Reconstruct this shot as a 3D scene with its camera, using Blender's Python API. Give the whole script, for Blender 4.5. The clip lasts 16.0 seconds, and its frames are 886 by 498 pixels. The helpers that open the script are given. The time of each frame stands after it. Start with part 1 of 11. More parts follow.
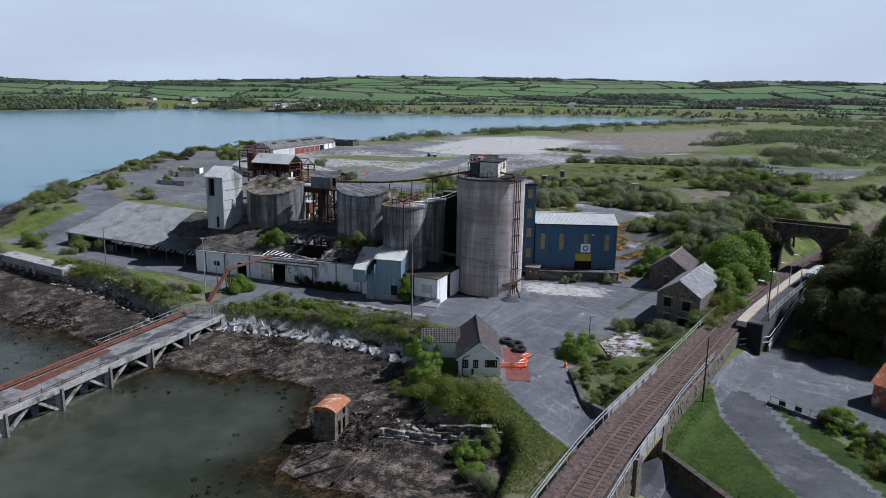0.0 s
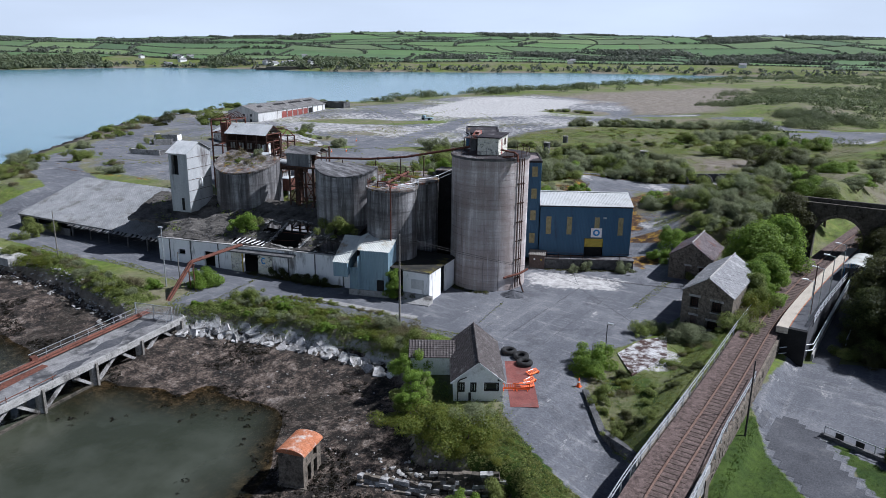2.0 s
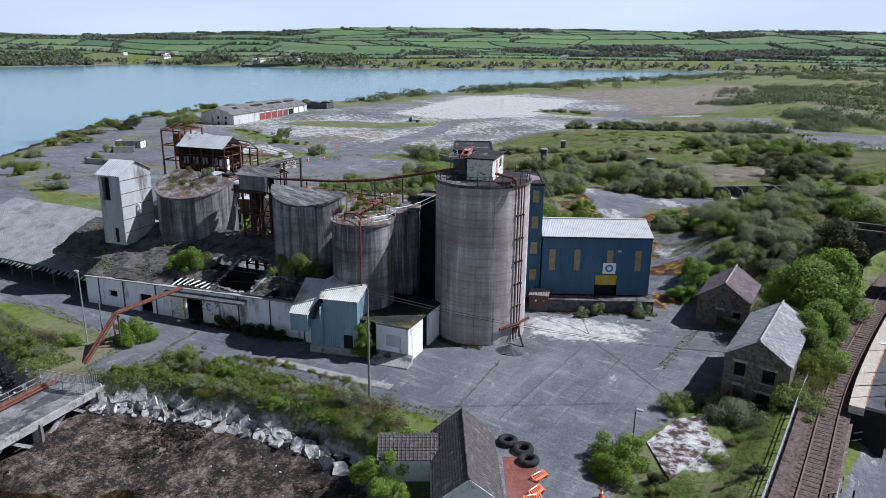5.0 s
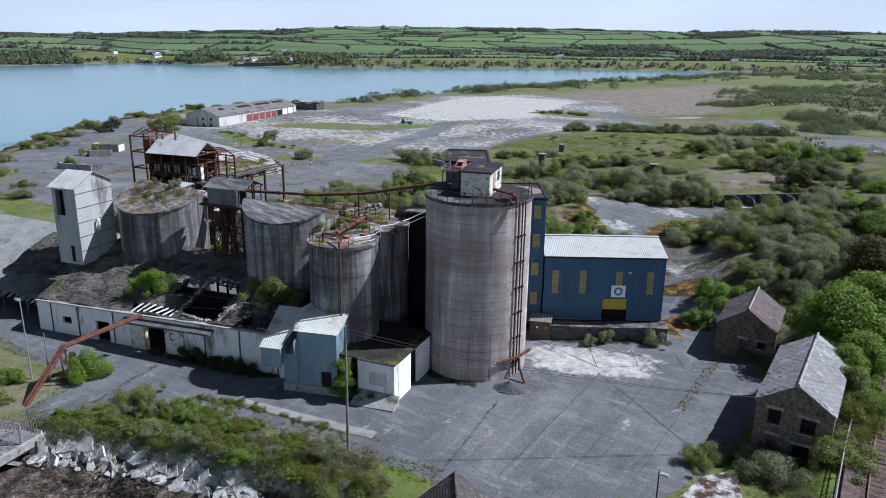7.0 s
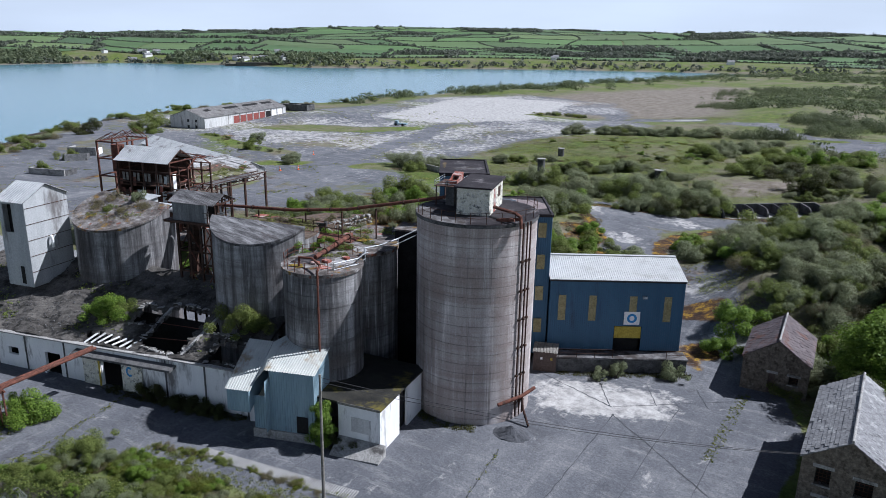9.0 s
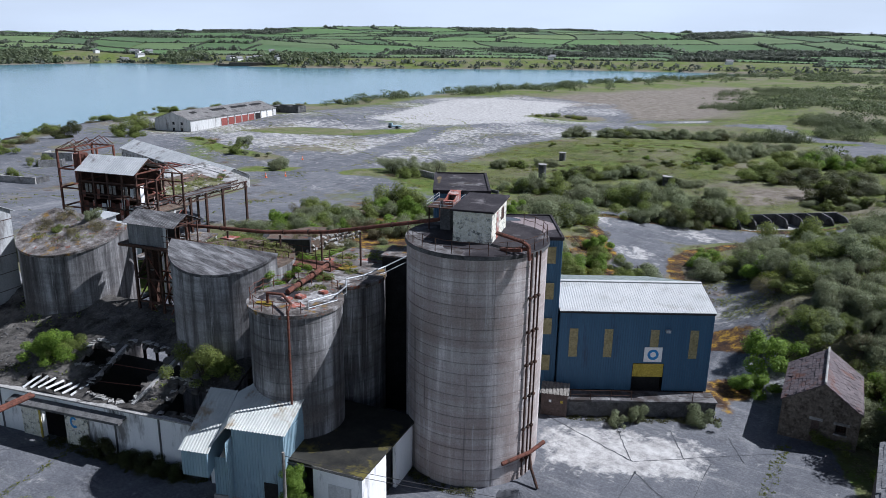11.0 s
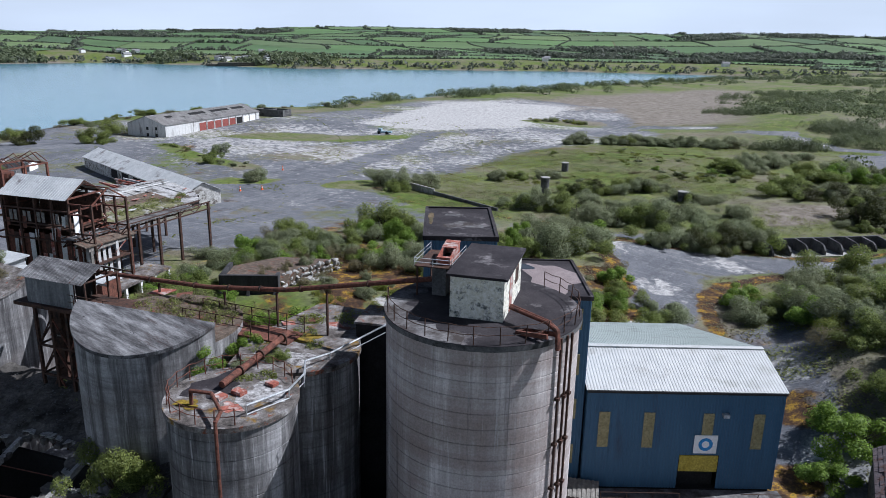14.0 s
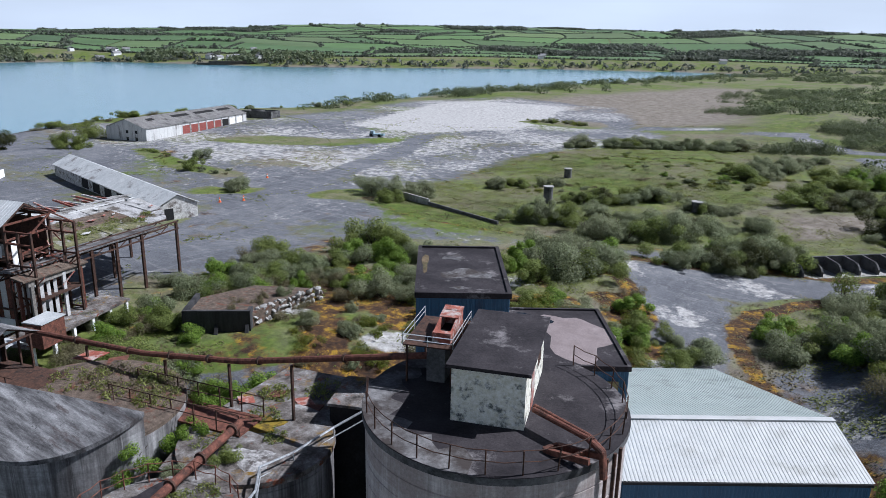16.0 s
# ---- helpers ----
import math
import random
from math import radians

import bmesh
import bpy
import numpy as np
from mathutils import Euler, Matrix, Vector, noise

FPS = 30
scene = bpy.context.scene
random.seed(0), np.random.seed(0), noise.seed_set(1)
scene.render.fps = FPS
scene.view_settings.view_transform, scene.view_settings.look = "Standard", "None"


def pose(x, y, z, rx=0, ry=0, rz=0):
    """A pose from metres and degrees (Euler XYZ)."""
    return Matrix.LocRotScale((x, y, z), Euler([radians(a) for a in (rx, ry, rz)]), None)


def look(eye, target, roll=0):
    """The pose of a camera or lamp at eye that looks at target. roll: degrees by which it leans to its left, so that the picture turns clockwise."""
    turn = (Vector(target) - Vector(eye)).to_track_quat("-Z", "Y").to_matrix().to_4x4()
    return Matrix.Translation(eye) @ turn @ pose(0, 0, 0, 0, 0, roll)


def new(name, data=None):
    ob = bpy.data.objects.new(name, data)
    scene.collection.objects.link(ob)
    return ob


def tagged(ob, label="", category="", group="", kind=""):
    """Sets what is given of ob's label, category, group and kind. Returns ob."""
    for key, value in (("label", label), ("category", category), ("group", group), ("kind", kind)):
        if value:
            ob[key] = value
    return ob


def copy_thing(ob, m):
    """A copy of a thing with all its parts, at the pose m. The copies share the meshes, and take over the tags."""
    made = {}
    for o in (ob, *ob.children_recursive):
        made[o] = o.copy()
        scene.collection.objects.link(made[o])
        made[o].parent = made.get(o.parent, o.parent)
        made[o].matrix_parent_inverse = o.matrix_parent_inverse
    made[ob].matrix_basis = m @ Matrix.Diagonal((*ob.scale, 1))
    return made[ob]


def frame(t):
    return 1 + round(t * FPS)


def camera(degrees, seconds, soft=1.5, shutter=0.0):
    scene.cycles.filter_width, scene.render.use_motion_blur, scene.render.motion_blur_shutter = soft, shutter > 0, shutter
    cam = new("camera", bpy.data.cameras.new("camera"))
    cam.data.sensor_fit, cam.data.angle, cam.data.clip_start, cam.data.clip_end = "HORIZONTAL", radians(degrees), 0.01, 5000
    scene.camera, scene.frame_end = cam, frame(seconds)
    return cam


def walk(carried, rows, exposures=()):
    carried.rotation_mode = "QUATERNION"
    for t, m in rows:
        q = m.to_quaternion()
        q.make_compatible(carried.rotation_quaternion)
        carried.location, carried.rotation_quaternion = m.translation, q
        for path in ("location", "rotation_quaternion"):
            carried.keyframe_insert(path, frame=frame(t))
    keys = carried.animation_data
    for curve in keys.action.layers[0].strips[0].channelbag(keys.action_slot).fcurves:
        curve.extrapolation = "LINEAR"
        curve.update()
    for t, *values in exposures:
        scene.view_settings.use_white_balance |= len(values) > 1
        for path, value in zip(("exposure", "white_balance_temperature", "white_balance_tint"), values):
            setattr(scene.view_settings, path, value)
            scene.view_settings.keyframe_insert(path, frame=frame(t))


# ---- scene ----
cam = camera(62.5, 16.0, soft=0.5)
PATH = [
    (0, (3.116, -2.601, 31.503), (2.006, -0.996, 31.067), 1.0),
    (0.5, (1.308, 0.157, 31.842), (0.206, 1.756, 31.365), 0.9),
    (1, (-0.683, 3.31, 32.177), (-1.776, 4.9, 31.652), 0.9),
    (1.5, (-2.595, 6.305, 32.395), (-3.683, 7.892, 31.848), 0.9),
    (2, (-4.52, 9.372, 32.495), (-5.607, 10.96, 31.948), 0.8),
    (2.5, (-6.31, 12.316, 32.47), (-7.395, 13.905, 31.924), 0.8),
    (3, (-8.084, 15.149, 32.601), (-9.166, 16.739, 32.054), 0.8),
    (3.5, (-9.67, 17.84, 32.775), (-10.748, 19.431, 32.225), 0.8),
    (4, (-11.281, 20.569, 32.918), (-12.356, 22.162, 32.364), 0.7),
    (4.2, (-11.833, 21.663, 32.94), (-12.909, 23.255, 32.384), 0.7),
    (6.3, (-17.214, 30.628, 32.923), (-18.277, 32.228, 32.367), 0.8),
    (6.5, (-17.889, 31.316, 32.945), (-18.946, 32.918, 32.385), 0.8),
    (7, (-19.076, 33.263, 32.777), (-20.131, 34.868, 32.218), 0.8),
    (7.5, (-20.216, 35.029, 32.679), (-21.268, 36.636, 32.122), 0.9),
    (8, (-21.487, 36.929, 32.563), (-22.535, 38.538, 32.007), 0.9),
    (8.5, (-22.72, 38.818, 32.504), (-23.765, 40.429, 31.947), 0.9),
    (9, (-23.958, 40.774, 32.449), (-25.0, 42.388, 31.891), 1.0),
    (9.2, (-24.298, 41.757, 32.408), (-25.346, 43.365, 31.847), 0.7),
    (11.5, (-30.374, 50.944, 32.13), (-31.405, 52.565, 31.572), 1.0),
    (12, (-31.769, 53.044, 32.062), (-32.796, 54.667, 31.506), 1.1),
    (12.5, (-33.068, 55.107, 32.078), (-34.093, 56.731, 31.522), 1.1),
    (13, (-34.443, 57.269, 32.053), (-35.465, 58.896, 31.497), 1.2),
    (13.5, (-35.791, 59.287, 32.035), (-36.81, 60.916, 31.479), 1.3),
    (14, (-37.253, 61.598, 32.055), (-38.27, 63.228, 31.499), 1.2),
    (14.5, (-38.602, 63.696, 32.108), (-39.617, 65.327, 31.55), 1.2),
    (15, (-40.125, 66.058, 32.138), (-41.136, 67.691, 31.578), 1.2),
    (15.5, (-41.512, 68.179, 32.212), (-42.52, 69.813, 31.651), 1.2),
    (16, (-43.059, 70.571, 32.233), (-44.064, 72.207, 31.671), 1.1),
]
walk(cam, [(t, look(eye, target, roll)) for t, eye, target, roll in PATH if t not in (4.2, 6.3, 9.2)], exposures=[(0.0, 0.04, 5450, 14), (0.5, 0.18, 5450, 14), (1.0, 0.27, 5450, 14), (1.6, 0.34, 5450, 14), (16.0, 0.35, 5450, 14)])

# ---- light ----
SUN_AZ, SUN_EL = math.atan2(0.743, 0.669), radians(48.5)
world = bpy.data.worlds.new("sky")
scene.world = world
world.use_nodes = True
wn, wl = world.node_tree.nodes, world.node_tree.links
sky = wn.new("ShaderNodeTexSky")
sky.sky_type, sky.sun_disc = "NISHITA", False
sky.sun_elevation, sky.sun_rotation = SUN_EL, SUN_AZ
sky.air_density, sky.dust_density, sky.ozone_density = 1.0, 1.6, 1.0
wc = wn.new("ShaderNodeTexCoord")
wm = wn.new("ShaderNodeMapping")
wm.inputs["Scale"].default_value = (1.0, 1.0, 5.0)
cloud = wn.new("ShaderNodeTexNoise")
cloud.inputs["Scale"].default_value, cloud.inputs["Detail"].default_value = 2.6, 7
wl.new(wc.outputs["Generated"], wm.inputs["Vector"])
wl.new(wm.outputs["Vector"], cloud.inputs["Vector"])
cr = wn.new("ShaderNodeValToRGB")
cr.color_ramp.elements[0].position, cr.color_ramp.elements[1].position = 0.38, 0.72
cr.color_ramp.elements[0].color, cr.color_ramp.elements[1].color = (0.86, 0.86, 0.86, 1), (1, 1, 1, 1)
wl.new(cloud.outputs["Fac"], cr.inputs["Fac"])
cm = wn.new("ShaderNodeMix")
cm.data_type = "RGBA"
cm.inputs["B"].default_value = (21.6, 23.2, 24.3, 1)
wsep = wn.new("ShaderNodeSeparateXYZ")
wl.new(wc.outputs["Generated"], wsep.inputs[0])
low = wn.new("ShaderNodeMapRange")
low.inputs["From Min"].default_value, low.inputs["From Max"].default_value = 0.12, 0.40
low.inputs["To Min"].default_value, low.inputs["To Max"].default_value = 1.0, 0.0
wl.new(wsep.outputs["Z"], low.inputs["Value"])
fade = wn.new("ShaderNodeMath")
fade.operation = "MULTIPLY"
wl.new(cr.outputs["Color"], fade.inputs[0])
wl.new(low.outputs["Result"], fade.inputs[1])
wl.new(fade.outputs["Value"], cm.inputs["Factor"])
wl.new(sky.outputs["Color"], cm.inputs["A"])
wl.new(cm.outputs["Result"], wn["Background"].inputs["Color"])
wn["Background"].inputs["Strength"].default_value = 0.028

sun = new("sun", bpy.data.lights.new("sun", "SUN"))
sun.data.energy, sun.data.angle, sun.data.color = 5.0, radians(0.6), (1.0, 0.945, 0.86)
sd = Vector((math.sin(SUN_AZ) * math.cos(SUN_EL), math.cos(SUN_AZ) * math.cos(SUN_EL), math.sin(SUN_EL)))
sun.matrix_world = look(sd * 300, (0, 0, 0))



# ---- materials ----
class Net:
    """A node material with a few short-hands."""

    def __init__(self, name, rough=0.8, metal=0.0, spec=0.3):
        self.m = bpy.data.materials.new(name)
        self.m.use_nodes = True
        self.t = self.m.node_tree
        self.b = self.t.nodes["Principled BSDF"]
        self.b.inputs["Roughness"].default_value = rough
        self.b.inputs["Metallic"].default_value = metal
        self.b.inputs["Specular IOR Level"].default_value = spec

    def n(self, kind, **kw):
        node = self.t.nodes.new(kind)
        for k, v in kw.items():
            node.inputs[k.replace("_", " ")].default_value = v
        return node

    def l(self, a, b):
        self.t.links.new(a, b)

    def pos(self, scale=(1, 1, 1)):
        g = self.n("ShaderNodeNewGeometry")
        mp = self.n("ShaderNodeMapping", Scale=scale)
        self.l(g.outputs["Position"], mp.inputs["Vector"])
        return mp.outputs["Vector"]

    def obj(self, scale=(1, 1, 1)):
        g = self.n("ShaderNodeTexCoord")
        mp = self.n("ShaderNodeMapping", Scale=scale)
        self.l(g.outputs["Object"], mp.inputs["Vector"])
        return mp.outputs["Vector"]

    def noise(self, vec, scale, detail=5, rough=0.6):
        t = self.n("ShaderNodeTexNoise", Scale=scale, Detail=detail, Roughness=rough)
        self.l(vec, t.inputs["Vector"])
        return t.outputs["Fac"]

    def ramp(self, fac, stops):
        r = self.n("ShaderNodeValToRGB")
        el = r.color_ramp.elements
        while len(el) < len(stops):
            el.new(0.5)
        for e, (p, c) in zip(el, stops):
            e.position = p
            e.color = (*c, 1) if len(c) == 3 else c
        self.l(fac, r.inputs["Fac"])
        return r.outputs["Color"]

    def step(self, fac, lo, hi):
        r = self.n("ShaderNodeMapRange", From_Min=lo, From_Max=hi)
        self.l(fac, r.inputs["Value"])
        return r.outputs["Result"]

    def mix(self, fac, a, b, how="MIX"):
        x = self.n("ShaderNodeMix")
        x.data_type, x.blend_type = "RGBA", how
        for sock, v in (("Factor", fac), ("A", a), ("B", b)):
            if isinstance(v, tuple):
                x.inputs[sock].default_value = (*v, 1)
            elif isinstance(v, (int, float)):
                x.inputs[sock].default_value = v
            else:
                self.l(v, x.inputs[sock])
        return x.outputs["Result"]

    def math(self, how, a, b=0.0):
        x = self.n("ShaderNodeMath")
        x.operation = how
        for i, v in enumerate((a, b)):
            if isinstance(v, (int, float)):
                x.inputs[i].default_value = v
            else:
                self.l(v, x.inputs[i])
        return x.outputs["Value"]

    def bump(self, height, strength=0.4, dist=0.05):
        b = self.n("ShaderNodeBump", Strength=strength, Distance=dist)
        self.l(height, b.inputs["Height"])
        self.l(b.outputs["Normal"], self.b.inputs["Normal"])

    def colour(self, c):
        if isinstance(c, tuple):
            self.b.inputs["Base Color"].default_value = (*c, 1)
        else:
            self.l(c, self.b.inputs["Base Color"])
        return self


def plain(name, a, b, scale=2.0, rough=0.8, metal=0.0, stains=None, bump=0.3, streak=False, grain=7.0, spec=0.3):
    """Two tones by coarse noise, fine grain on top, and stains of a third tone with a shape of their own."""
    k = Net(name, rough, metal, spec)
    v = k.pos((1, 1, 0.16) if streak else (1, 1, 1))
    big = k.noise(v, scale, 6, 0.65)
    c = k.ramp(big, [(0.3, a), (0.7, b)])
    fine = k.noise(k.pos(), grain, 4, 0.7)
    c = k.mix(0.3 if streak else 0.6, c, k.ramp(fine, [(0.32, (0.2, 0.2, 0.2)), (0.68, (0.82, 0.82, 0.82))]), "OVERLAY")
    if stains:
        col, amount = stains
        s = k.noise(k.pos((1, 1, 0.25) if streak else (1, 1, 1)), scale * 0.6, 8, 0.7)
        c = k.mix(k.step(s, 0.62 - amount * 0.25, 0.72 - amount * 0.2), c, col)
    k.colour(c)
    k.bump(fine, bump, 0.03)
    return k.m


def silo_concrete(name, a, b, lift, dark):
    """Slip-formed concrete: bands of pours, run-down streaks, dark stains."""
    k = Net(name, 0.9)
    pos = k.pos()
    sep = k.n("ShaderNodeSeparateXYZ")
    k.l(pos, sep.inputs[0])
    band = k.math("FLOOR", k.math("DIVIDE", sep.outputs["Z"], lift))
    comb = k.n("ShaderNodeCombineXYZ")
    k.l(band, comb.inputs["Z"])
    wv = k.n("ShaderNodeTexWhiteNoise")
    wv.noise_dimensions = "3D"
    k.l(comb.outputs[0], wv.inputs["Vector"])
    streaks = k.noise(k.pos((1.0, 1.0, 0.07)), 0.85, 8, 0.72)
    blot = k.noise(pos, 0.35, 6, 0.65)
    mid = tuple((p + q) / 2.4 for p, q in zip(a, b))
    c = k.ramp(streaks, [(0.38, a), (0.5, mid), (0.6, b)])
    smear = k.noise(k.pos((0.28, 0.28, 2.6)), 0.55, 7, 0.72)
    c = k.mix(k.math("MULTIPLY", k.step(smear, 0.47, 0.64), 0.45), c, dark)
    c = k.mix(k.math("MULTIPLY", wv.outputs["Value"], 0.75), c, k.mix(0.5, c, dark), "MIX")
    c = k.mix(k.math("MULTIPLY", k.step(blot, 0.48, 0.72), 0.6), c, dark)
    c = k.mix(k.math("MULTIPLY", k.step(k.noise(k.pos((0.25, 0.25, 1.0)), 0.22, 6, 0.65), 0.45, 0.62), 0.5), c, k.mix(0.6, dark, (0.23, 0.19, 0.165)))
    runs = k.noise(k.pos((1.5, 1.5, 0.035)), 0.9, 6, 0.75)
    c = k.mix(k.math("MULTIPLY", k.step(runs, 0.56, 0.68), 0.75), c, (0.035, 0.031, 0.03))
    pale = k.noise(k.pos((3, 3, 0.12)), 0.9, 5, 0.7)
    c = k.mix(k.math("MULTIPLY", k.step(pale, 0.6, 0.7), 0.6), c, (0.62, 0.61, 0.60))
    fine = k.noise(pos, 8, 5, 0.75)
    c = k.mix(0.35, c, k.ramp(fine, [(0.32, (0.22, 0.22, 0.22)), (0.68, (0.8, 0.8, 0.8))]), "OVERLAY")
    k.colour(c)
    k.bump(fine, 0.25, 0.03)
    return k.m


def masked(name, rough=0.92):
    """Ground: what covers it is told by two colour attributes, broken up by noise."""
    k = Net(name, rough, 0, 0.25)
    pos = k.pos()
    at1 = k.n("ShaderNodeVertexColor")
    at1.layer_name = "cover"
    at2 = k.n("ShaderNodeVertexColor")
    at2.layer_name = "cover2"
    s1, s2 = k.n("ShaderNodeSeparateColor"), k.n("ShaderNodeSeparateColor")
    k.l(at1.outputs["Color"], s1.inputs[0])
    k.l(at2.outputs["Color"], s2.inputs[0])
    n_big, n_mid, n_fine = k.noise(pos, 0.05, 6), k.noise(pos, 0.35, 7, 0.7), k.noise(pos, 4, 6, 0.75)
    n_pat = k.noise(k.pos((1, 0.6, 1)), 0.12, 8, 0.75)

    def edge(mask, width=0.5):
        return k.step(k.math("ADD", mask, k.math("MULTIPLY", k.math("SUBTRACT", n_mid, 0.5), 1.2)), 0.5 - width * 0.25, 0.5 + width * 0.25)

    rub = k.ramp(n_mid, [(0.3, (0.09, 0.075, 0.058)), (0.5, (0.18, 0.155, 0.125)), (0.7, (0.27, 0.245, 0.205))])
    grass = k.ramp(n_mid, [(0.25, (0.036, 0.066, 0.010)), (0.5, (0.10, 0.138, 0.024)), (0.75, (0.19, 0.185, 0.06))])
    grass = k.mix(k.step(n_big, 0.45, 0.62), grass, k.ramp(n_fine, [(0.3, (0.095, 0.09, 0.052)), (0.7, (0.215, 0.195, 0.13))]))
    scuff = k.noise(k.pos((0.35, 1.6, 1)), 0.5, 7, 0.8)
    pave = k.ramp(n_pat, [(0.3, (0.078, 0.082, 0.093)), (0.5, (0.115, 0.119, 0.131)), (0.64, (0.165, 0.168, 0.177)), (0.8, (0.33, 0.325, 0.315))])
    pave = k.mix(k.math("MULTIPLY", k.step(scuff, 0.52, 0.72), 0.55), pave, (0.33, 0.325, 0.315))
    pave = k.mix(k.math("MULTIPLY", k.step(k.noise(pos, 0.22, 7, 0.75), 0.55, 0.63), 0.45), pave, (0.055, 0.056, 0.062))
    pave = k.mix(k.math("MULTIPLY", k.step(k.noise(k.pos((1.2, 0.5, 1)), 0.3, 9, 0.8), 0.60, 0.66), 0.6), pave, (0.42, 0.41, 0.39))
    pave = k.mix(0.7, pave, k.ramp(n_fine, [(0.25, (0.2, 0.2, 0.2)), (0.75, (0.8, 0.8, 0.8))]), "OVERLAY")
    wave = k.n("ShaderNodeTexWave", Scale=0.16, Distortion=5.0, Detail=2.0, Detail_Scale=0.3, Detail_Roughness=0.6)
    k.l(k.pos((1, 1, 0)), wave.inputs["Vector"])
    marks = k.math("MULTIPLY", k.step(wave.outputs["Fac"], 0.80, 1.0), k.step(k.noise(pos, 0.1, 3, 0.5), 0.45, 0.6))
    pave = k.mix(k.math("MULTIPLY", k.math("MULTIPLY", marks, k.step(n_fine, 0.35, 0.7)), 0.32), pave, (0.34, 0.335, 0.33))
    grit = k.noise(pos, 9, 4, 0.8)
    pave = k.mix(0.5, pave, k.ramp(grit, [(0.3, (0.2, 0.2, 0.2)), (0.7, (0.8, 0.8, 0.8))]), "OVERLAY")
    pale = k.ramp(k.noise(pos, 0.9, 8, 0.75), [(0.32, (0.20, 0.195, 0.19)), (0.48, (0.37, 0.36, 0.345)), (0.62, (0.52, 0.51, 0.49))])
    mud = k.ramp(k.noise(pos, 0.5, 9, 0.8), [(0.38, (0.008, 0.007, 0.006)), (0.48, (0.02, 0.016, 0.013)), (0.54, (0.085, 0.064, 0.05)), (0.6, (0.16, 0.13, 0.108)), (0.7, (0.30, 0.275, 0.25))])
    mud = k.mix(k.step(k.noise(pos, 0.09, 5, 0.6), 0.52, 0.64), mud, k.mix(0.7, mud, (0.014, 0.012, 0.008)))
    mud = k.mix(0.5, mud, k.ramp(n_fine, [(0.3, (0.12, 0.12, 0.12)), (0.72, (0.85, 0.85, 0.85))]), "OVERLAY")
    mud = k.mix(k.math("MULTIPLY", k.step(k.noise(pos, 3.2, 5, 0.8), 0.58, 0.66), 0.7), mud, (0.26, 0.24, 0.21))
    mud = k.mix(k.step(k.noise(pos, 2.1, 6, 0.8), 0.58, 0.63), mud, (0.010, 0.008, 0.006))
    moss = k.ramp(k.noise(pos, 0.6, 8, 0.75), [(0.36, (0.022, 0.014, 0.010)), (0.48, (0.062, 0.033, 0.017)), (0.55, (0.14, 0.08, 0.02)), (0.60, (0.34, 0.20, 0.018)), (0.66, (0.10, 0.10, 0.022)), (0.74, (0.24, 0.23, 0.21))])
    lawn = k.ramp(n_mid, [(0.3, (0.016, 0.036, 0.004)), (0.7, (0.05, 0.08, 0.011))])
    lawn = k.mix(0.6, lawn, k.ramp(k.noise(pos, 1.7, 6, 0.75), [(0.3, (0.2, 0.2, 0.2)), (0.7, (0.8, 0.8, 0.8))]), "OVERLAY")
    grass = k.mix(k.math("MULTIPLY", k.step(k.noise(pos, 0.16, 7, 0.75), 0.53, 0.6), 0.75), grass, k.ramp(n_fine, [(0.3, (0.065, 0.078, 0.022)), (0.7, (0.105, 0.125, 0.028))]))
    grass = k.mix(0.55, grass, k.ramp(k.noise(pos, 1.3, 7, 0.8), [(0.3, (0.15, 0.15, 0.15)), (0.7, (0.85, 0.85, 0.85))]), "OVERLAY")
    rub = k.mix(0.6, rub, k.ramp(n_fine, [(0.3, (0.15, 0.15, 0.15)), (0.7, (0.85, 0.85, 0.85))]), "OVERLAY")
    c = k.mix(edge(s1.outputs["Blue"], 0.9), rub, grass)
    c = k.mix(edge(s2.outputs["Blue"], 0.3), c, lawn)
    c = k.mix(edge(s1.outputs["Red"], 0.35), c, pave)
    crisp = k.math("ADD", s1.outputs["Green"], k.math("MULTIPLY", k.math("SUBTRACT", k.noise(pos, 0.6, 9, 0.72), 0.5), 1.3))
    c = k.mix(k.step(crisp, 0.43, 0.60), c, pale)
    c = k.mix(edge(s2.outputs["Green"], 0.4), c, moss)
    c = k.mix(edge(s2.outputs["Red"], 0.3), c, mud)
    k.colour(c)
    hgt = k.math("ADD", k.math("MULTIPLY", n_mid, 0.5), n_fine)
    k.bump(hgt, 0.5, 0.12)
    return k.m


def leafy(name, a, b, dry=None):
    k = Net(name, 0.6, 0, 0.3)
    g = k.n("ShaderNodeNewGeometry")
    oi = k.n("ShaderNodeObjectInfo")
    c = k.mix(g.outputs["Random Per Island"], a, b)
    c = k.mix(k.math("MULTIPLY", oi.outputs["Random"], 0.55), c, dry or tuple(x * 0.6 for x in b))
    k.colour(c)
    tr = k.n("ShaderNodeBsdfTranslucent")
    k.l(c, tr.inputs["Color"])
    ms = k.n("ShaderNodeMixShader", Fac=0.5)
    k.l(k.b.outputs[0], ms.inputs[1])
    k.l(tr.outputs[0], ms.inputs[2])
    k.l(ms.outputs[0], k.t.nodes["Material Output"].inputs["Surface"])
    return k.m


def corrugated(name, a, b, stain, amount=0.3, rough=0.5, metal=0.0):
    return plain(name, a, b, 0.8, rough, metal, (stain, amount), 0.1, True, 40.0)


